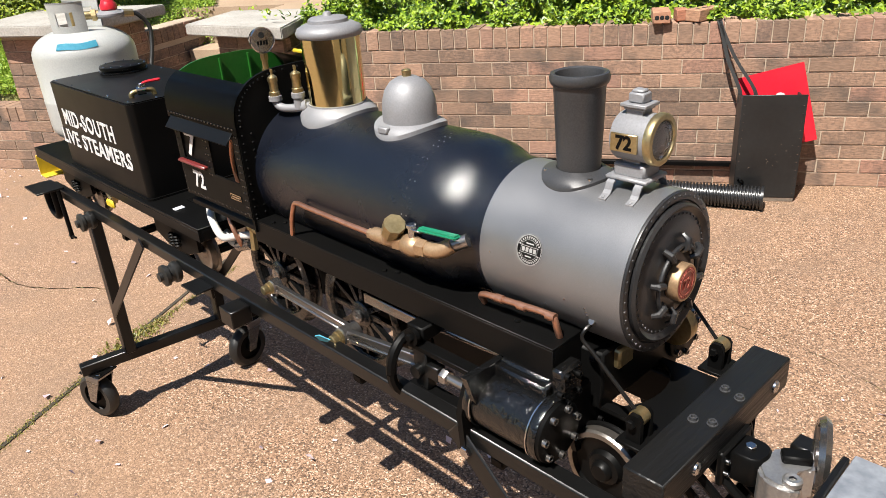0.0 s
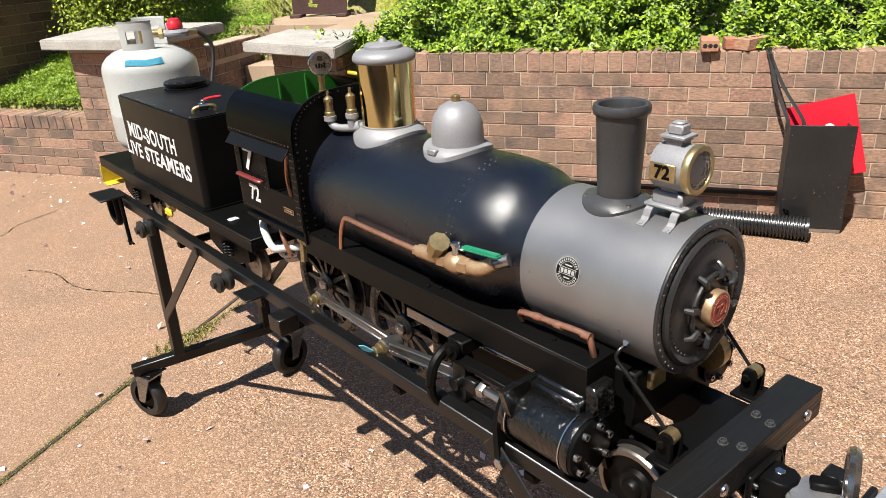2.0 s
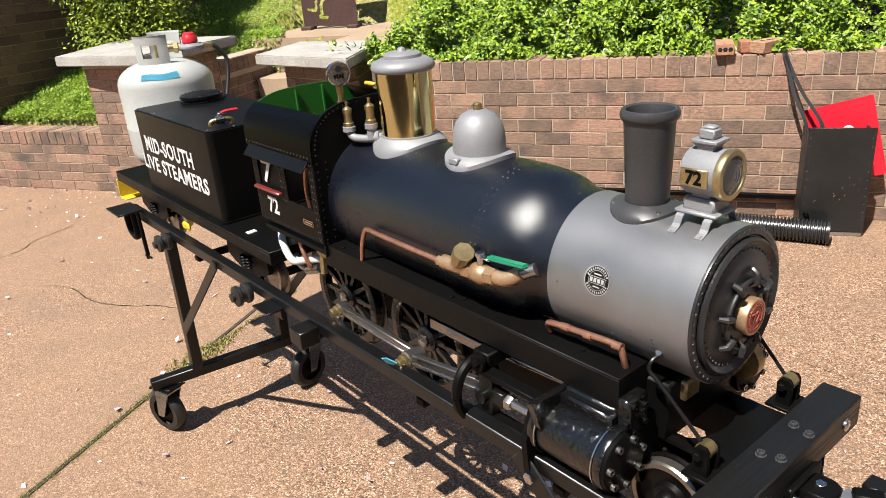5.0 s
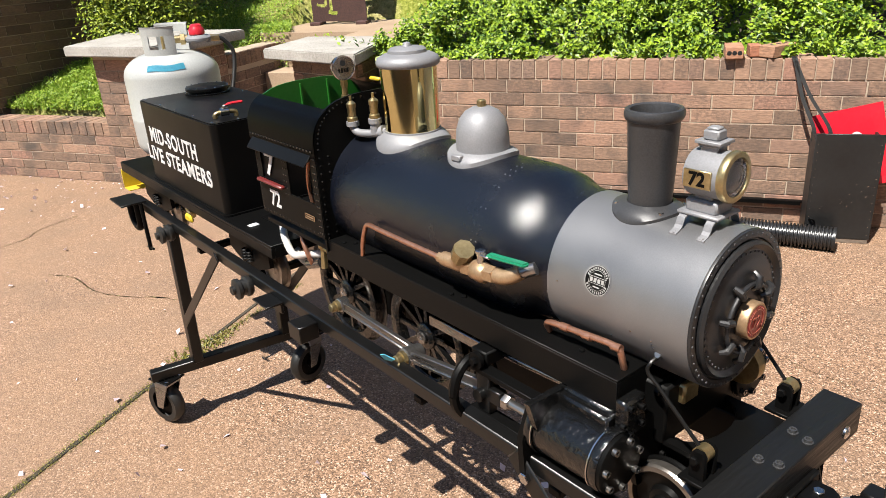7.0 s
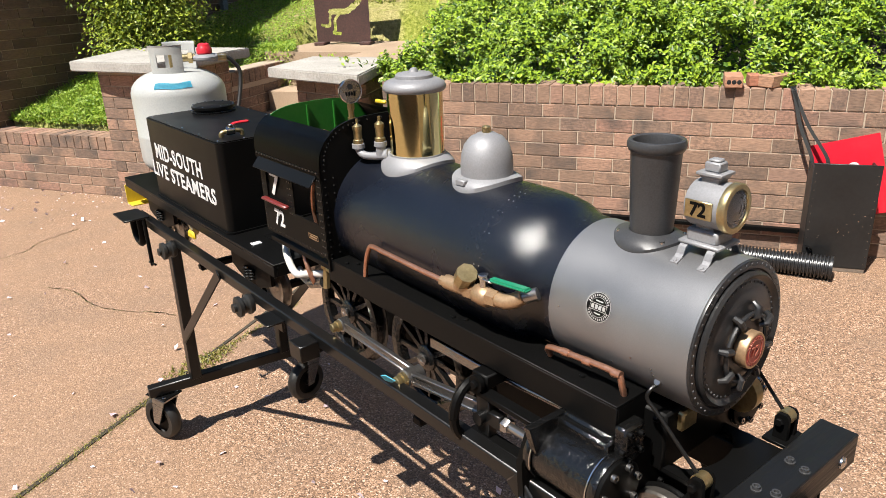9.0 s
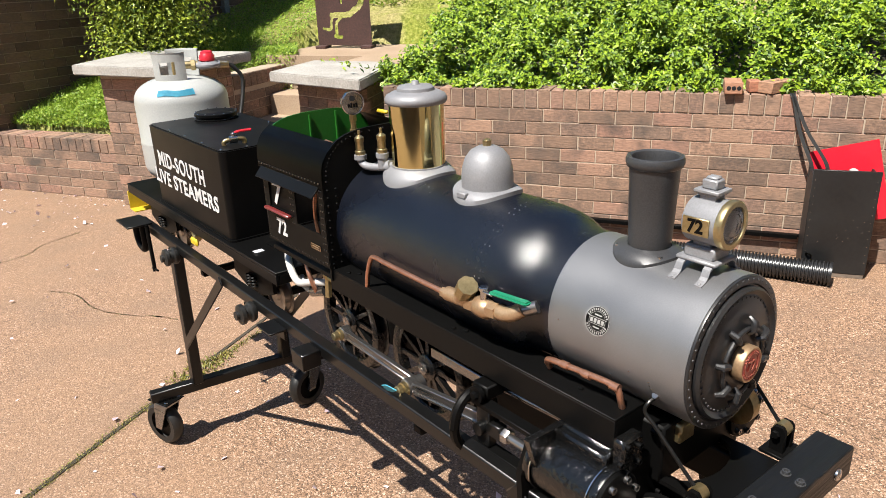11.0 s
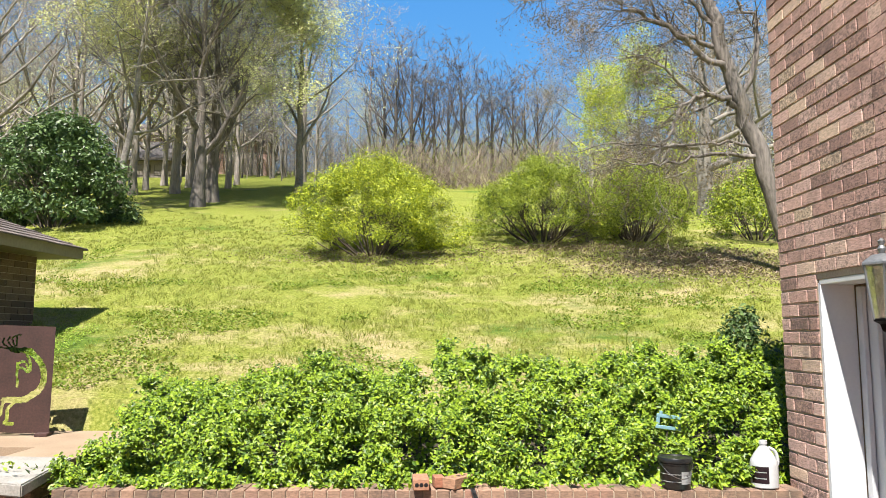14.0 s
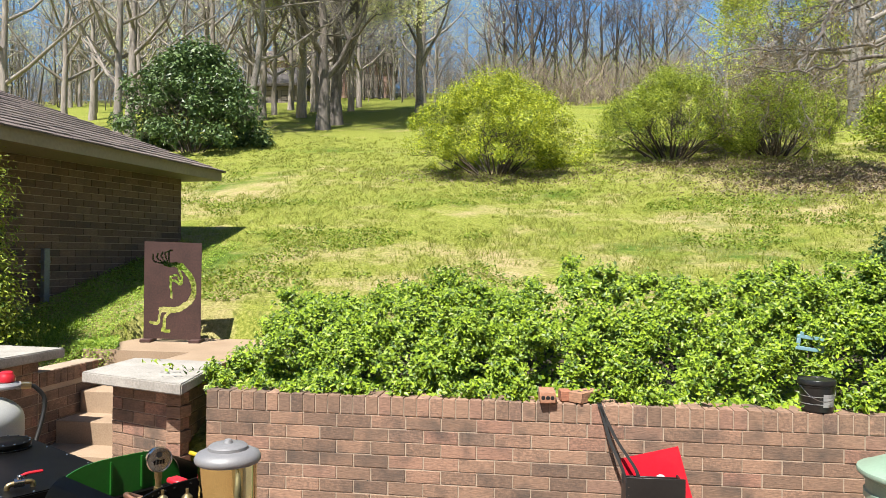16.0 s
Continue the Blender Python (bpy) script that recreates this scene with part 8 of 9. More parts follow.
slab(bm, -0.595, -0.54, 0.08, 0.085, 0.760, 0.830, 0.001)
part("rear_step", bm, YELLOW, tender, "yellow painted rear step")
bm = bmesh.new()
box(bm, q(0.115, 0.185, 0.812), (0.05, 0.012, 0.026), 0.006)
part("tag", bm, YELLOW, tender, "yellow plastic tag")
bm = bmesh.new()
rod(bm, q(0.02, 0.15, 0.815), q(0.09, 0.165, 0.81), 0.012)
part("drain_valve", bm, OLD_BRASS, tender, "brass drain valve")

# ---- gas cylinder ----
gas = thing("gas_cylinder", LOCO @ Matrix.Translation(q(-0.425, -0.035, DECK)), "pale grey portable gas cylinder standing on the tender deck", "gas cylinder")
R = 0.166
bm = bmesh.new()
lathe(bm, [(0.10, 0.0), (0.115, 0.0), (0.118, 0.03), (0.11, 0.032)], None, 48)
part("foot_ring", bm, CREAM_STEEL, gas)
bm = bmesh.new()
prof = [(0, 0.025), (0.08, 0.028)] + [(R - 0.055 + 0.055 * math.sin(t), 0.085 - 0.055 * math.cos(t)) for t in np.linspace(0.2, math.pi / 2, 7)] + [(R + 0.001, 0.165), (R + 0.001, 0.172), (R, 0.174)] + [(R * math.cos(t) ** 0.7, 0.312 + 0.082 * math.sin(t)) for t in np.linspace(0, math.pi / 2 * 0.98, 12)] + [(0, 0.396)]
lathe(bm, prof, None, 72)
body = part("cylinder_body", bm, CREAM_STEEL, gas)
for name, a0, span in (("guard", -82, 82), ("guard", 98, 84)):
    bm = bmesh.new()
    for r0, r1, z0, z1, x0, x1 in ((0.088, 0.090, 0.375, 0.408, 0, 1), (0.090, 0.092, 0.452, 0.478, 0, 1), (0.092, 0.094, 0.478, 0.484, 0, 1), (0.090, 0.090, 0.408, 0.452, 0, 0.27), (0.090, 0.090, 0.408, 0.452, 0.72, 1)):
        lathe(bm, [(r0, z0), (r1, z1), (r1 - 0.004, z1), (r0 - 0.004, z0), (r0, z0)], pose(0, 0, 0, 0, 0, a0 + span * x0), 14, radians(span * (x1 - x0)))
    part("collar", bm, CREAM_STEEL, gas, "pale grey guard collar with a hand hole")
bm = bmesh.new()
rod(bm, (0, 0, 0.39), (0, 0, 0.45), 0.018)
rod(bm, (0, 0.01, 0.43), (0.025, 0.07, 0.43), 0.014)
lathe(bm, [(0.014, -0.006), (0.021, -0.005), (0.021, 0.010), (0.014, 0.012)], Matrix.Translation((0.018, 0.052, 0.429)) @ Vector((0.025, 0.06, 0)).to_track_quat("Z", "Y").to_matrix().to_4x4(), 6)
part("cylinder_valve", bm, OLD_BRASS, gas, "brass cylinder valve")
bm = bmesh.new()
rod(bm, (0.056, 0.142, 0.4255), (0.064, 0.172, 0.423), 0.0125, None, 6)
part("hose_nut", bm, OLD_BRASS, gas, "brass hose nut")
bm = bmesh.new()
lathe(bm, [(0, 0), (0.034, 0), (0.044, 0.006), (0.044, 0.012), (0.030, 0.022), (0, 0.022)], pose(0.045, 0.10, 0.418), 32)
rod(bm, (0.025, 0.065, 0.428), (0.045, 0.10, 0.428), 0.013)
rod(bm, (0.045, 0.10, 0.428), (0.062, 0.165, 0.424), 0.011)
rod(bm, (0.052, 0.128, 0.426), (0.056, 0.142, 0.4255), 0.014, None, 6)
reg = part("regulator", bm, CAST_GREY, gas, "grey gas regulator with a red cap")
bm = bmesh.new()
lathe(bm, [(0, 0.0), (0.024, 0.0), (0.028, 0.004), (0.028, 0.020), (0.023, 0.026), (0.021, 0.034), (0.015, 0.038), (0, 0.038)], pose(0.045, 0.10, 0.440), 14)
part("regulator_cap", bm, RED_PLASTIC, reg, "ribbed red cap")
bm = bmesh.new()
hose(bm, smooth_line([(0.062, 0.165, 0.424), (0.068, 0.185, 0.415), (0.075, 0.212, 0.375), (0.085, 0.205, 0.32), (0.10, 0.18, 0.25), (0.12, 0.15, 0.18)]), 0.0075, 10)
part("gas_hose", bm, RUBBER, gas, "black rubber hose")
bm = bmesh.new()
pts = []
for k in range(9):
    a = radians(-50 + 6 * k)
    for z, rr in ((0.343, 0.1525), (0.362, 0.1395)):
        pts.append(bm.verts.new((rr * math.cos(a) * 1.045, rr * math.sin(a) * 1.045, z + 0.002 * math.sin(k))))
for k in range(8):
    bm.faces.new((pts[2 * k], pts[2 * k + 2], pts[2 * k + 3], pts[2 * k + 1]))
bmesh.ops.solidify(bm, geom=bm.faces[:], thickness=0.0006)
part("tape_label", bm, BLUE_TAPE, gas, "strip of blue tape with unreadable marker writing")

# ---- loose things in the yard ----
CORRUGATED = surface("black_corrugated_plastic", (0.012, 0.012, 0.013), (0.024, 0.024, 0.025), 0.32, grain=120, patch=9, bump=0.04)
CAN_GREEN = surface("pale_green_plastic", (0.27, 0.40, 0.30), (0.36, 0.50, 0.39), 0.42, grain=60, patch=5, bump=0.05)
BLACK_BOARD = surface("scuffed_black_board", (0.005, 0.005, 0.0055), (0.016, 0.016, 0.016), 0.5, grain=50, patch=6, bump=0.1)
RAW_WOOD = surface("grimy_wood", (0.12, 0.09, 0.07), (0.28, 0.22, 0.17), 0.8, grain=60, patch=8, bump=0.2)
RED_SHEET = surface("bright_red_sheet", (0.74, 0.012, 0.03), (0.82, 0.02, 0.045), 0.35, grain=60, bump=0.02)
STRAP = surface("black_webbing", (0.004, 0.004, 0.004), (0.010, 0.010, 0.010), 0.7, grain=300, bump=0.3)
BUCKET_BLACK = surface("black_bucket_plastic", (0.012, 0.012, 0.012), (0.022, 0.022, 0.022), 0.35, grain=90, bump=0.03)
JUG_WHITE = surface("white_jug_plastic", (0.62, 0.63, 0.65), (0.70, 0.71, 0.73), 0.35, grain=60, bump=0.03)
LABEL_DARK = surface("dark_printed_label", (0.03, 0.015, 0.02), (0.06, 0.025, 0.035), 0.45, grain=60)
PALE_BLUE = surface("pale_blue_plastic", (0.22, 0.42, 0.50), (0.30, 0.52, 0.60), 0.4, grain=60, bump=0.03)
LANTERN_GREY = surface("weathered_lantern_metal", (0.20, 0.21, 0.22), (0.38, 0.40, 0.42), 0.45, 0.5, grain=90)
PETAL = leaf_material("fallen_petal", (0.80, 0.62, 0.70), (1.04, 0.90, 0.95), through=0.15)
MOSS = leaf_material("joint_moss", (0.13, 0.13, 0.02), (0.42, 0.38, 0.09), through=0.2)

# corrugated drain hose along the wall
tube = thing("drain_hose", Matrix.Identity(4), "black corrugated plastic drain hose lying along the wall", "hose")
bm = bmesh.new()
a, b = Vector((0.35, -0.098, 0.062)), Vector((2.352, -0.385, 0.062))
d = (b - a).normalized()
n = 118
prof = []
L0 = (b - a).length
for k in range(n):
    t0 = L0 * k / n
    w = L0 / n
    prof += [(0.050, t0), (0.050, t0 + 0.30 * w), (0.0605, t0 + 0.42 * w), (0.0615, t0 + 0.65 * w), (0.0605, t0 + 0.88 * w)]
prof += [(0.050, L0), (0.046, L0), (0.045, L0 - 0.10), (0.0, L0 - 0.10)]
lathe(bm, prof, Matrix.Translation(a) @ d.to_track_quat("Z", "Y").to_matrix().to_4x4(), 28)
part("hose_wall", bm, CORRUGATED, tube)
for p, sgn in ((a, 1), (b, -1)):
    bm = bmesh.new()
    lathe(bm, [(0.049, 0), (0.0625, 0), (0.0632, 0.006), (0.0625, 0.014), (0.049, 0.014)], Matrix.Translation(p - d * 0.004 if sgn > 0 else p - d * 0.012) @ d.to_track_quat("Z", "Y").to_matrix().to_4x4(), 28)
    part("hose_end", bm, CORRUGATED, tube)

# black box with a red sheet behind it and a strap up to the wall
crate = thing("black_box", pose(2.365, -0.165, 0, 0, 0, 2), "scuffed black board box with screw heads standing by the wall", "box")
for nm, c, z in (("side_panel", (-0.148, 0, 0.285), (0.012, 0.186, 0.52)), ("side_panel", (0.148, 0, 0.285), (0.012, 0.186, 0.52)), ("front_panel", (0, -0.098, 0.30), (0.31, 0.010, 0.552)), ("back_panel", (0, 0.09, 0.28), (0.284, 0.010, 0.50))):
    bm = bmesh.new()
    box(bm, c, z, 0.002)
    part(nm, bm, BLACK_BOARD, crate)
bm = bmesh.new()
box(bm, (0, -0.005, 0.012), (0.30, 0.19, 0.024), 0.002)
part("box_base", bm, RAW_WOOD, crate, "bare grimy wooden base")
rg = random.Random(2)
spots = [(x, 0.05 + 0.043 * k) for k in range(12) for x in (-0.140, 0.140)] + [(rg.uniform(-0.1, 0.12), rg.uniform(0.18, 0.32)) for k in range(12)]
each("screw_head", [pose(x, -0.103, z, 90, 0, 0) for x, z in spots], lambda bm: dome_rivet(bm, Matrix.Identity(4), 0.0028), CHROME, crate)
bm = bmesh.new()
hose(bm, smooth_line([(-0.135, -0.104, 0.12), (-0.13, -0.118, 0.13), (-0.115, -0.118, 0.12), (-0.11, -0.104, 0.11)]), 0.005, 8)
part("latch", bm, FLAT, crate)
sheet = thing("red_sheet", pose(2.408, -0.052, 0.458, -6, -15, 0), "bright red plastic sheet leaning behind the black box", "sheet")
bm = bmesh.new()
prism(bm, [(-0.155, -0.22), (0.17, -0.22), (0.17, 0.20), (-0.155, 0.20)], -0.002, 0.002, pose(0, 0, 0, 90, 0, 0))
part("sheet_body", bm, RED_SHEET, sheet)
bm = bmesh.new()
lathe(bm, [(0.028, 0), (0.028, 0.001), (0, 0.001)], pose(0.03, -0.0022, 0.045, 90, 0, 0), 24)
part("print_mark", bm, WHITE_DECAL, sheet, "white printed mark")
strap = thing("carrying_strap", Matrix.Identity(4), "black webbing strap hanging from the wall into the box", "strap")
for x1, x0 in ((2.212, 2.085), (2.285, 2.092)):
    bm = bmesh.new()
    pts = smooth_line([(x0, 0.02, 0.912), (x0 + 0.003, -0.018, 0.906), (x0 + 0.02, -0.035, 0.86), ((x0 + x1) / 2 - 0.005, -0.075, 0.72), (x1, -0.12, 0.57), (x1 + 0.005, -0.13, 0.50)], 5)
    for p0, p1 in zip(pts, pts[1:]):
        vs = [bm.verts.new(p + Vector((sx * 0.010, sy * 0.0015, 0))) for p in (p0, p1) for sx, sy in ((-1, -1), (1, -1), (1, 1), (-1, 1))]
        for f in ((0, 1, 5, 4), (1, 2, 6, 5), (2, 3, 7, 6), (3, 0, 4, 7)):
            bm.faces.new([vs[i] for i in f])
    part("webbing", bm, STRAP, strap)
angle = thing("angle_iron", Matrix.Identity(4), "long dark bar along the foot of the wall", "steel angle")
bm = bmesh.new()
box(bm, (1.68, -0.022, 0.132), (1.29, 0.030, 0.012), 0.001)
box(bm, (1.62, -0.0395, 0.126), (1.17, 0.005, 0.022), 0.001)
for x in (1.045, 2.30):
    box(bm, (x, -0.03, 0.055), (0.02, 0.02, 0.11), 0.001)
part("angle_bar", bm, FLAT, angle)

# bricks left on the coping
for k, (x, y, ang, size) in enumerate(((1.79, 0.06, 4, (0.092, 0.19, 0.062)), (1.895, 0.09, 10, (0.062, 0.10, 0.060)), (2.01, 0.085, -38, (0.092, 0.19, 0.062)))):
    lb = thing("loose_brick", pose(x, y, 0.906 + size[2] / 2, 0, 0, ang), "loose cored red brick lying on the wall coping" if k != 1 else "broken piece of a blackened brick lying on the wall coping", "brick", "loose bricks on the coping")
    bm = bmesh.new()
    box(bm, (0, 0, 0), size, 0.004)
    part("brick_body", bm, RED_BRICK, lb)
    # Thin black discs on the solid brick stand in for the shaded core holes.
    holes = [pose(-0.026 + 0.026 * j, -size[1] / 2 - 0.0004, 0, 90, 0, 0) for j in range(3)] if k == 0 else [pose(0, -0.055 + 0.055 * j, size[2] / 2 + 0.0004) for j in range(3)] if k == 2 else []
    if holes:
        each("core_hole", holes, lambda bm: lathe(bm, [(0.012, 0), (0.010, 0.0006), (0, 0.0006)], None, 14), DARK_HOLE, lb)

# bucket and jug on the coping
bucket = thing("bucket", pose(3.285, 0.075, 0.906), "small black plastic bucket with a lid and white label stripes", "bucket")
bm = bmesh.new()
lathe(bm, [(0, 0), (0.082, 0), (0.084, 0.004), (0.091, 0.135), (0.095, 0.137), (0.095, 0.143), (0.091, 0.145), (0.092, 0.150), (0, 0.150)], None, 40)
part("bucket_body", bm, BUCKET_BLACK, bucket)
bm = bmesh.new()
lathe(bm, [(0.0965, 0.148), (0.099, 0.150), (0.099, 0.170), (0.096, 0.175), (0.090, 0.175), (0.088, 0.170), (0, 0.170)], None, 40)
part("lid", bm, BUCKET_BLACK, bucket)
for z in (0.042, 0.083):
    bm = bmesh.new()
    lathe(bm, [(0.0865 + z * 0.052, z), (0.0868 + z * 0.052, z + 0.004)], pose(0, 0, 0, 0, 0, 170), 24, radians(150))
    bmesh.ops.solidify(bm, geom=bm.faces[:], thickness=0.0006)
    part("label_stripe", bm, WHITE_DECAL, bucket, "white stripe")
bm = bmesh.new()
lathe(bm, [(0.0868, 0.03), (0.0908, 0.10)], pose(0, 0, 0, 0, 0, -86), 8, radians(52))
bmesh.ops.solidify(bm, geom=bm.faces[:], thickness=0.0008)
part("paper_label", bm, WHITE_DECAL, bucket, "white paper label with unreadable print")
bm = bmesh.new()
hose(bm, smooth_line([(-0.095, -0.02, 0.14), (-0.06, -0.088, 0.09), (0.0, -0.108, 0.065), (0.06, -0.088, 0.08), (0.095, -0.02, 0.14)]), 0.0022, 6)
part("bail_handle", bm, STEEL, bucket, "wire handle")
jug = thing("plastic_jug", pose(3.815, 0.085, 0.906), "white plastic jug with a dark label on the wall coping", "jug")
bm = bmesh.new()
prof = [(0, 0), (0.072, 0), (0.078, 0.006), (0.078, 0.135), (0.074, 0.155), (0.050, 0.195), (0.026, 0.228), (0.020, 0.235), (0.020, 0.250), (0, 0.250)]
lathe(bm, prof, pose(0, 0, 0, 0, 0, 45), 20)
part("jug_body", bm, JUG_WHITE, jug)
bm = bmesh.new()
lathe(bm, [(0.023, 0.246), (0.023, 0.266), (0.020, 0.268), (0, 0.268)], None, 24)
part("cap", bm, JUG_WHITE, jug)
bm = bmesh.new()
lathe(bm, [(0.0790, 0.03), (0.0790, 0.125)], pose(0, 0, 0, 0, 0, 190), 10, radians(75))
bmesh.ops.solidify(bm, geom=bm.faces[:], thickness=0.0008)
lab = part("label", bm, LABEL_DARK, jug, "dark label with unreadable print")
bm = bmesh.new()
for z in (0.055, 0.09):
    lathe(bm, [(0.0800, z), (0.0800, z + 0.006)], pose(0, 0, 0, 0, 0, 200), 8, radians(55))
bmesh.ops.solidify(bm, geom=bm.faces[:], thickness=0.0006)
part("label_print", bm, WHITE_DECAL, lab)
bm = bmesh.new()
hose(bm, smooth_line([(0.03, 0.0, 0.225), (0.066, 0.0, 0.205), (0.082, 0.0, 0.16), (0.078, 0.0, 0.125)]), 0.011, 10)
part("handle", bm, JUG_WHITE, jug)

# bin
can = thing("trash_can", pose(3.63, -0.40, 0, 0, 0, 15), "pale green ribbed plastic trash can with a domed lid", "trash can")
bm = bmesh.new()
seg = 96
rows = [(0.0, 0.01), (0.215, 0.0), (0.222, 0.02), (0.232, 0.10), (0.250, 0.50), (0.255, 0.56), (0.268, 0.57), (0.268, 0.60), (0.258, 0.605), (0.262, 0.66), (0.272, 0.665), (0.272, 0.70), (0.255, 0.70), (0.24, 0.55)]
rings = []
for r, z in rows:
    ring = []
    for k in range(seg):
        t = 2 * math.pi * k / seg
        rr = r * (1 - (0.028 if (0.08 < z < 0.52 and (k % 8) in (0, 1, 2)) else 0))
        ring.append(bm.verts.new((rr * math.cos(t), rr * math.sin(t), z)) if r else None)
    rings.append(ring)
for a, b in zip(rings[1:], rings[2:]):
    for k in range(seg):
        j = (k + 1) % seg
        bm.faces.new((a[k], a[j], b[j], b[k]))
bm.faces.new(rings[1][::-1])
part("can_body", bm, CAN_GREEN, can)
bm = bmesh.new()
lathe(bm, [(0.28, 0.685), (0.296, 0.688), (0.300, 0.70), (0.296, 0.712), (0.27, 0.722), (0.20, 0.755), (0.11, 0.778), (0.05, 0.784), (0, 0.785)], None, 56)
lid = part("lid", bm, CAN_GREEN, can)
bm = bmesh.new()
hose(bm, smooth_line([(-0.05, 0, 0.776), (-0.035, 0, 0.80), (0, 0, 0.806), (0.035, 0, 0.80), (0.05, 0, 0.776)]), 0.010, 8)
part("lid_handle", bm, CAN_GREEN, lid)
for ang in (235, 55):
    bm = bmesh.new()
    m = pose(0, 0, 0, 0, 0, ang)
    for y in (-0.045, 0.045):
        box(bm, m @ Vector((0.285, y, 0.615)), (0.035, 0.014, 0.08), 0.004, m)
    box(bm, m @ Vector((0.298, 0, 0.585)), (0.016, 0.10, 0.022), 0.006, m)
    part("side_handle", bm, CAN_GREEN, can)

# small pale blue plastic frame in the hedge
tagger = thing("plastic_sign", pose(3.366, 0.42, 1.238, 0, 8, 8), "pale blue plastic sign on a stake in the hedge", "sign")
bm = bmesh.new()
for c, s2 in (((0, 0, 0.035), (0.17, 0.012, 0.022)), ((0, 0, -0.035), (0.17, 0.012, 0.022)), ((-0.074, 0, 0), (0.022, 0.012, 0.048)), ((0.066, 0, 0), (0.038, 0.012, 0.048)), ((-0.06, 0, 0.055), (0.02, 0.012, 0.02)), ((0.07, 0, 0.055), (0.02, 0.012, 0.02))):
    box(bm, c, s2, 0.002)
part("frame_body", bm, PALE_BLUE, tagger)
bm = bmesh.new()
rod(bm, (0, 0.008, -0.04), (0, 0.02, -0.42), 0.004)
part("stake", bm, TWIG, tagger)

# steel garden panel with a cut-out of plain curves, on two bricks
sign = thing("garden_panel", pose(-1.663, 2.04, 0.954, 3, 1.5, 4), "rusty brown steel panel with a curved cut-out standing on bricks", "steel panel")


def cut_panel():
    """A grid of small squares leaves out those inside the curved bands, so the lawn shows through."""
    w, h, nx, ny = 0.545, 0.90, 72, 120
    def line(*pts):
        return smooth_line([(w * x, h * z, 0) for x, z in pts], 10)

    bands = [
        (line((0.56, 0.77), (0.70, 0.73), (0.83, 0.63), (0.875, 0.52), (0.83, 0.42), (0.73, 0.355)), 0.026),
        (line((0.73, 0.365), (0.62, 0.315), (0.48, 0.305), (0.30, 0.30)), 0.026),
        (line((0.30, 0.30), (0.27, 0.22), (0.25, 0.16), (0.12, 0.165)), 0.013),
        (line((0.47, 0.29), (0.37, 0.22), (0.36, 0.12), (0.33, 0.09), (0.45, 0.085)), 0.015),
        (line((0.47, 0.65), (0.47, 0.54), (0.485, 0.43)), 0.011),
        (line((0.47, 0.65), (0.58, 0.66), (0.64, 0.57)), 0.010),
        (line((0.60, 0.73), (0.66, 0.64), (0.64, 0.57), (0.55, 0.60), (0.48, 0.61)), 0.012),
        (line((0.36, 0.775), (0.44, 0.765), (0.56, 0.775), (0.66, 0.765)), 0.020),
    ] + [(line((0.36 + 0.02 * k, 0.775), (0.17 + 0.065 * k, 0.80 + 0.025 * k), (0.15 + 0.085 * k, 0.865 + 0.012 * k)), 0.0075) for k in range(5)]
    v, f, index = [], [], {}

    def vert(i, j, s2):
        if (i, j, s2) not in index:
            index[(i, j, s2)] = len(v)
            v.append((w * i / nx - w / 2, s2 * 0.0015, h * j / ny))
        return index[(i, j, s2)]

    inside = np.zeros((nx, ny), bool)
    for i in range(nx):
        for j in range(ny):
            x, z = w * (i + 0.5) / nx, h * (j + 0.5) / ny
            inside[i, j] = any((p[0] - x) ** 2 + (p[1] - z) ** 2 < r * r for pts, r in bands for p in pts)
    for i in range(nx):
        for j in range(ny):
            if inside[i, j]:
                continue
            f.append((vert(i, j, -1), vert(i + 1, j, -1), vert(i + 1, j + 1, -1), vert(i, j + 1, -1)))
            f.append((vert(i, j, 1), vert(i, j + 1, 1), vert(i + 1, j + 1, 1), vert(i + 1, j, 1)))
            for di, dj, a, b in ((-1, 0, (i, j + 1), (i, j)), (1, 0, (i + 1, j), (i + 1, j + 1)), (0, -1, (i, j), (i + 1, j)), (0, 1, (i + 1, j + 1), (i, j + 1))):
                p, q2 = i + di, j + dj
                if not (0 <= p < nx and 0 <= q2 < ny) or inside[p, q2]:
                    f.append((vert(*b, -1), vert(*a, -1), vert(*a, 1), vert(*b, 1)))
    ob = new("panel_sheet", raw_mesh("panel_sheet", v, f, RUST))
    ob.parent = sign
    return ob


cut_panel()
for x in (-1.89, -1.43):
    lb = thing("loose_brick", pose(x, 2.045 + (x + 1.63) * 0.07, 0.944, 0, 0, 12), "loose brick under the steel garden panel", "brick", "bricks under the panel")
    bm = bmesh.new()
    box(bm, (0, 0, 0), (0.10, 0.19, 0.028), 0.004)
    part("brick_body", bm, RUST, lb)

# wall lantern beside the door
lantern = thing("wall_lantern", pose(3.88, -1.075, 1.74), "weathered grey carriage lantern on the brick wall", "lantern")
bm = bmesh.new()
lathe(bm, [(0, 0.42), (0.05, 0.41), (0.085, 0.385), (0.095, 0.375), (0.095, 0.365), (0.0, 0.365)], None, 6)
lathe(bm, [(0.012, 0.42), (0.018, 0.44), (0.010, 0.455), (0.016, 0.475), (0, 0.49)], None, 12)
part("lantern_roof", bm, LANTERN_GREY, lantern)
for k in range(6):
    bm = bmesh.new()
    a = math.pi * k / 3
    rod(bm, (0.085 * math.cos(a), 0.085 * math.sin(a), 0.365), (0.055 * math.cos(a), 0.055 * math.sin(a), 0.12), 0.005, None, 6)
    part("lantern_bar", bm, LANTERN_GREY, lantern)
bm = bmesh.new()
lathe(bm, [(0.081, 0.363), (0.052, 0.125)], None, 6)
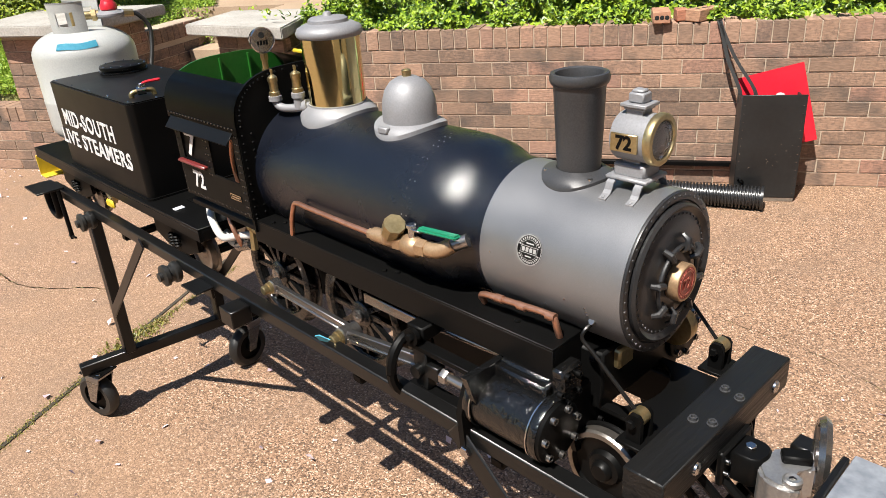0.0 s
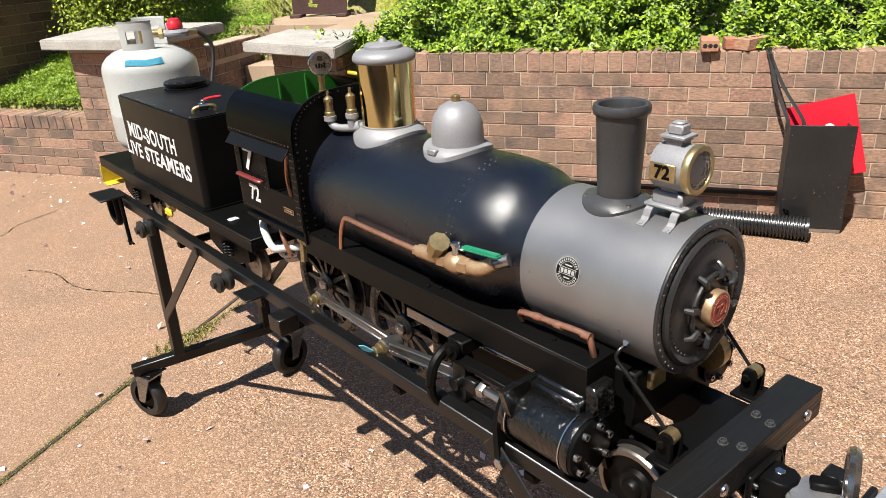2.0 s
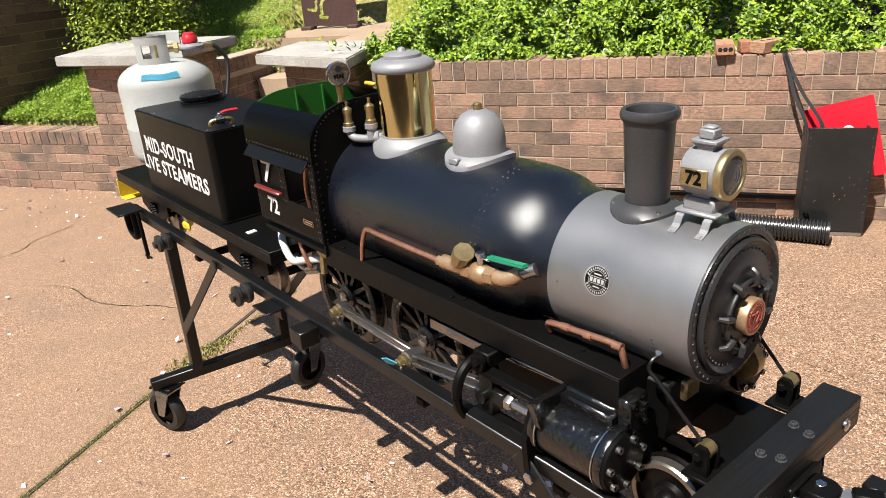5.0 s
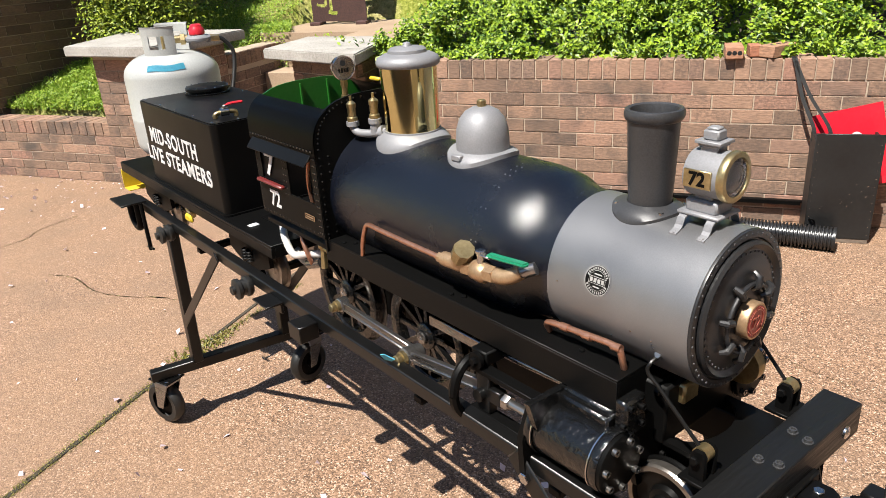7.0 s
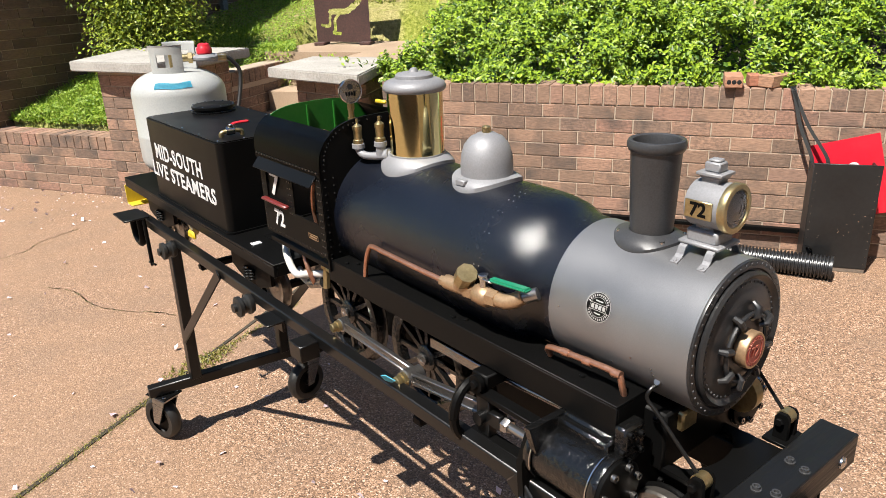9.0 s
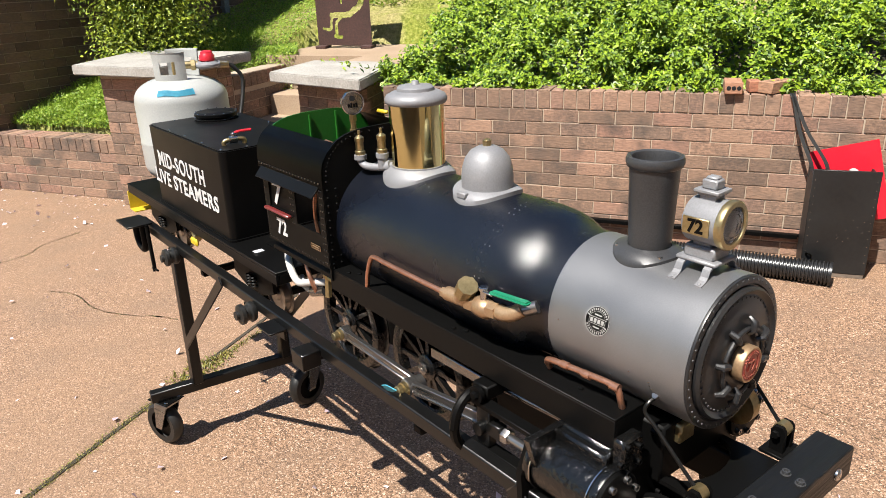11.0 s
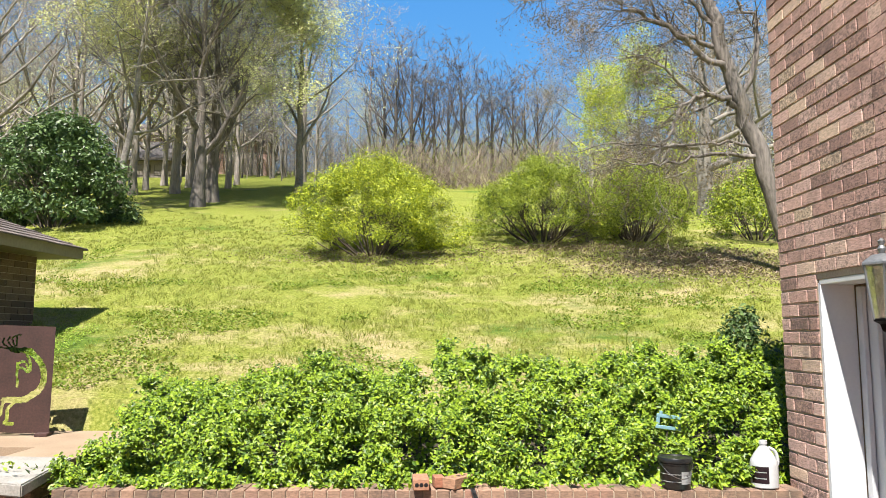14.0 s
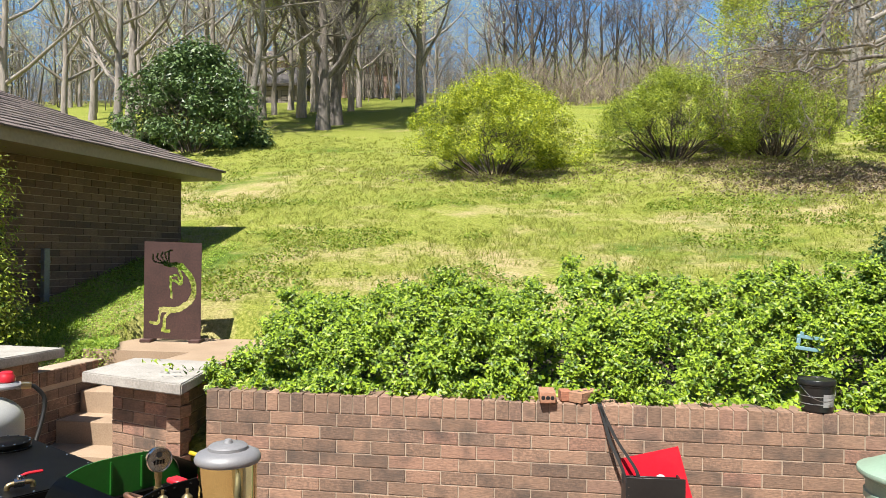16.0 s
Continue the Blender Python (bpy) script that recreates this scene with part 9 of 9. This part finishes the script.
bmesh.ops.solidify(bm, geom=bm.faces[:], thickness=0.002)
glass = part("lantern_glass", bm, GLASS, lantern, "clear glass pane")
bm = bmesh.new()
lathe(bm, [(0, 0.06), (0.02, 0.07), (0.03, 0.10), (0.058, 0.115), (0.058, 0.125), (0, 0.125)], None, 6)
hose(bm, smooth_line([(0.0, 0, 0.08), (0.03, 0, 0.03), (0.07, 0, 0.02), (0.098, 0, 0.05)]), 0.009, 8)
box(bm, (0.0945, 0, 0.10), (0.012, 0.09, 0.22), 0.003)
part("lantern_base", bm, FLAT, lantern)

# petals on the patio, and the mossy joint
rgn = np.random.default_rng(12)
m = 290
px_ = np.concatenate([rgn.uniform(-3.6, 0.6, 120), rgn.uniform(0.6, 3.4, 50), rgn.uniform(-4.6, -2.3, 120)])
py_ = np.concatenate([-0.15 - rgn.random(120) ** 1.2 * 2.9, rgn.uniform(-3.4, -0.6, 50), -0.13 - rgn.random(120) ** 3 * 0.9])
v, f = leaves(np.stack([px_, py_, np.full(m, 0.006)], 1), np.concatenate([rgn.uniform(0.014, 0.045, 170), rgn.uniform(0.010, 0.026, 120)]), 0.05, rgn, 0.7)
v[:, 2] = np.maximum(v[:, 2], 0.002)
tagged(new("petals", raw_mesh("petals", v, f, PETAL)), "scattered pale pink petals on the patio", "petals", kind="stuff")
m = 3200
t = rgn.random(m)
v, f = leaves(np.stack([-0.27 + 0.09 * np.clip((t - 0.6) / 0.4, 0, 1) + rgn.normal(0, 0.012, m) * (1 + 3 * np.exp(-((t - 0.66) / 0.07) ** 2)), -3.6 + 2.2 * t, np.full(m, 0.002)], 1), rgn.uniform(0.004, 0.013, m) * (1 + 1.6 * np.exp(-((t - 0.68) / 0.08) ** 2)), 0.5, rgn, 0.35)
tagged(new("joint_moss", raw_mesh("joint_moss", v, f, MOSS)), "green moss and weeds in the patio joint", "moss", kind="stuff")
bm = bmesh.new()
box(bm, (-0.27, -2.6, 0.0025), (0.018, 6.0, 0.003))
tagged(part("joint_1", bm, SOIL), "dark earth-filled joint in the patio", "joint", kind="structure")
bm = bmesh.new()
box(bm, (1.62, -3.2, 0.0025), (0.010, 5.8, 0.003))
tagged(part("joint_2", bm, SOIL), "dark earth-filled joint in the patio", "joint", kind="structure")

# Door colour dimmed: the trees' shade on the far house is put into it.
DOOR_GREY = surface("faded_door_paint", (0.30, 0.25, 0.23), (0.42, 0.36, 0.33), 0.7, grain=20)
# far house among the trees
far = thing("far_house", pose(-13.6, 44, hill(-13.6, 44) - 0.5, 0, 0, 12), "low pinkish brick house with pale garage doors among the trees", "house")
bm = bmesh.new()
box(bm, (0, 0, 1.0), (9.0, 5.0, 2.4))
fw = part("wall", bm, HOUSE_BRICK, far)
bm = bmesh.new()
prism(bm, [(-2.9, 2.2), (2.9, 2.2), (0, 3.6)], -4.9, 4.9, Matrix(((0, 0, 1, 0), (1, 0, 0, 0), (0, 1, 0, 0), (0, 0, 0, 1))))
part("roof", bm, SHINGLE, far)
for x in (-2.6, 0.0, 2.6):
    bm = bmesh.new()
    box(bm, (x, -2.52, 0.75), (2.0, 0.06, 1.5), 0.01)
    part("garage_door", bm, DOOR_GREY, far, "pale garage door")

# hairline cracks in the patio
CRACK = surface("mossy_crack", (0.16, 0.13, 0.05), (0.44, 0.38, 0.17), 0.95, grain=60, patch=9)
def crack(name, line, width):
    rg = random.Random(11)
    bm = bmesh.new()
    pts = smooth_line([(x, y, 0.0018) for x, y in line], 7)
    rows = []
    for k, p in enumerate(pts):
        d = (pts[min(k + 1, len(pts) - 1)] - pts[max(k - 1, 0)]).normalized()
        side = Vector((-d.y, d.x, 0)) * width * rg.uniform(0.15, 1.0)
        p = p + Vector((rg.uniform(-1, 1), rg.uniform(-1, 1), 0)) * 0.004
        rows.append((bm.verts.new(p - side), bm.verts.new(p + side)))
    for (a, b), (c, d) in zip(rows, rows[1:]):
        bm.faces.new((a, b, d, c))
    bmesh.ops.solidify(bm, geom=bm.faces[:], thickness=0.001)
    tagged(part(name, bm, CRACK, None, "", 0), "thin mossy crack in the patio", "crack", kind="structure")


crack("trim_crack_1", [(-2.34, -1.45), (-2.29, -1.32), (-2.27, -1.22), (-2.32, -1.08), (-2.28, -0.8)], 0.005)
crack("trim_crack_2", [(-1.64, -1.64), (-1.49, -1.63), (-1.37, -1.67), (-1.21, -1.74), (-1.01, -1.76), (-0.82, -1.72), (-0.69, -1.72)], 0.005)
crack("trim_crack_3", [(1.90, -1.38), (2.06, -1.53), (2.13, -1.60), (2.30, -1.70), (2.44, -1.82), (2.57, -1.97), (2.75, -2.2)], 0.0016)

# rain pipe on the house wall
pipe = thing("downspout", pose(-3.34, 2.54, 0, 0, 0, -10), "grey metal downspout on the shaded house wall", "downspout")
bm = bmesh.new()
box(bm, (0, 0, 1.46), (0.055, 0.07, 0.66), 0.006)
part("pipe", bm, LANTERN_GREY, pipe)
bm = bmesh.new()
hose(bm, [(0, 0, 1.16), (0.01, -0.01, 1.10), (0.09, -0.03, 1.04), (0.14, -0.04, 1.03)], 0.034, 8)
part("elbow", bm, LANTERN_GREY, pipe)
for z in (1.3, 1.65):
    bm = bmesh.new()
    box(bm, (-0.004, 0, z), (0.066, 0.085, 0.025), 0.003)
    part("strap_band", bm, LANTERN_GREY, pipe)

# ---- brickwork, piece by piece ----
courses(retaining, pose(WALL_X0, 0, 0), WALL_X1 - WALL_X0, 0.0, 10, BRICK, first=0.31 % B)
rowlocks(retaining, pose(WALL_X0, 0, 0), WALL_X1 - WALL_X0, 0.79, BRICK, 0.115)
courses(low_wall, pose(-4.6, -0.10, 0), 2.14, 0.0, 5, BRICK, pitch=(0.235, 0.0728))
rowlocks(low_wall, pose(-4.6, -0.10, 0), 2.14, 0.364, BRICK, 0.106)


def face_of(p, r):
    d = Vector((r[0] - p[0], r[1] - p[1], 0))
    return pose(p[0], p[1], 0, 0, 0, math.degrees(math.atan2(d.y, d.x))), d.length


for pier, outline, top, sides in ((pier_right, PIER_RIGHT, 0.90, (0, 1)), (pier_left, PIER_LEFT, 0.98, (0, 1))):
    for k in sides:
        m, n = face_of(outline[k], outline[(k + 1) % 4])
        courses(pier, m, n, 0.0, int(top / C), BRICK, first=0.1 * k)
m, n = face_of((-1.92, 0.61), (-1.92, 2.58))
courses(stair_wall, m, n, 0.0, 9, BRICK)
rowlocks(stair_wall, m, n, 0.745, BRICK, 0.115, 0.18)
# the house at the side: the part by the corner brick by brick, the rest in one piece
FACE = pose(SX, SY, 0, 0, 0, -90)
clear_of_door = lambda a, b, z: (a + b) / 2 > SY - DOOR_Y and z < DOOR_TOP - 0.02
courses(side_wall, FACE, SY - DOOR_Y, 0.0, 27, HOUSE_BRICK, joint=0.013, proud=0.005)
courses(side_over, FACE, 1.05, 27 * C, 26, HOUSE_BRICK, joint=0.013, proud=0.005)


def joined_courses(name, m, x0, x1, z0, rows, mat, first, label, parent):
    rg = random.Random(7)
    v, f = [], []
    for r in range(rows):
        x = x0 - B + (first + (0.5 if r % 2 else 0) * B) % B
        while x < x1:
            a, b2 = max(x, x0) + J / 2, min(x + B, x1) - J / 2
            x += B
            if b2 - a < 0.03:
                continue
            z, y = z0 + r * C, rg.uniform(-0.008, -0.004)
            k = len(v)
            for yy in (y, 0.08):
                v += [m @ Vector(p) for p in ((a, yy, z + J / 2), (b2, yy, z + J / 2), (b2, yy, z + C - J / 2), (a, yy, z + C - J / 2))]
            f += [(k, k + 1, k + 2, k + 3), (k + 1, k + 5, k + 6, k + 2), (k + 4, k, k + 3, k + 7), (k + 3, k + 2, k + 6, k + 7), (k + 4, k + 5, k + 1, k)]
    ob = new(name, raw_mesh(name, [tuple(p) for p in v], f, mat))
    ob.parent = parent
    return tagged(ob, label, kind="stuff")


joined_courses("brick_field", FACE, 1.05, 3.4, 27 * C, 26, by_island(HOUSE_BRICK), 0.0, "old pink bricks above the door", side_over)
# The back house's bricks carry their shade in the base colour.
joined_courses("brick_field", pose(0, -5.05, 0, 0, 0, 90), 0.0, 5.05, 0.2, 32, by_island(TAN_BRICK), 0.0, "tan house bricks coloured dark to hold the wall's shade", wall_back)
joined_courses("brick_field", pose(0, 0, 0, 0, 0, 180), 0.0, 3.0, 0.2, 32, by_island(TAN_BRICK), 0.0, "tan house bricks in the same shade-darkened colour", wall_back)
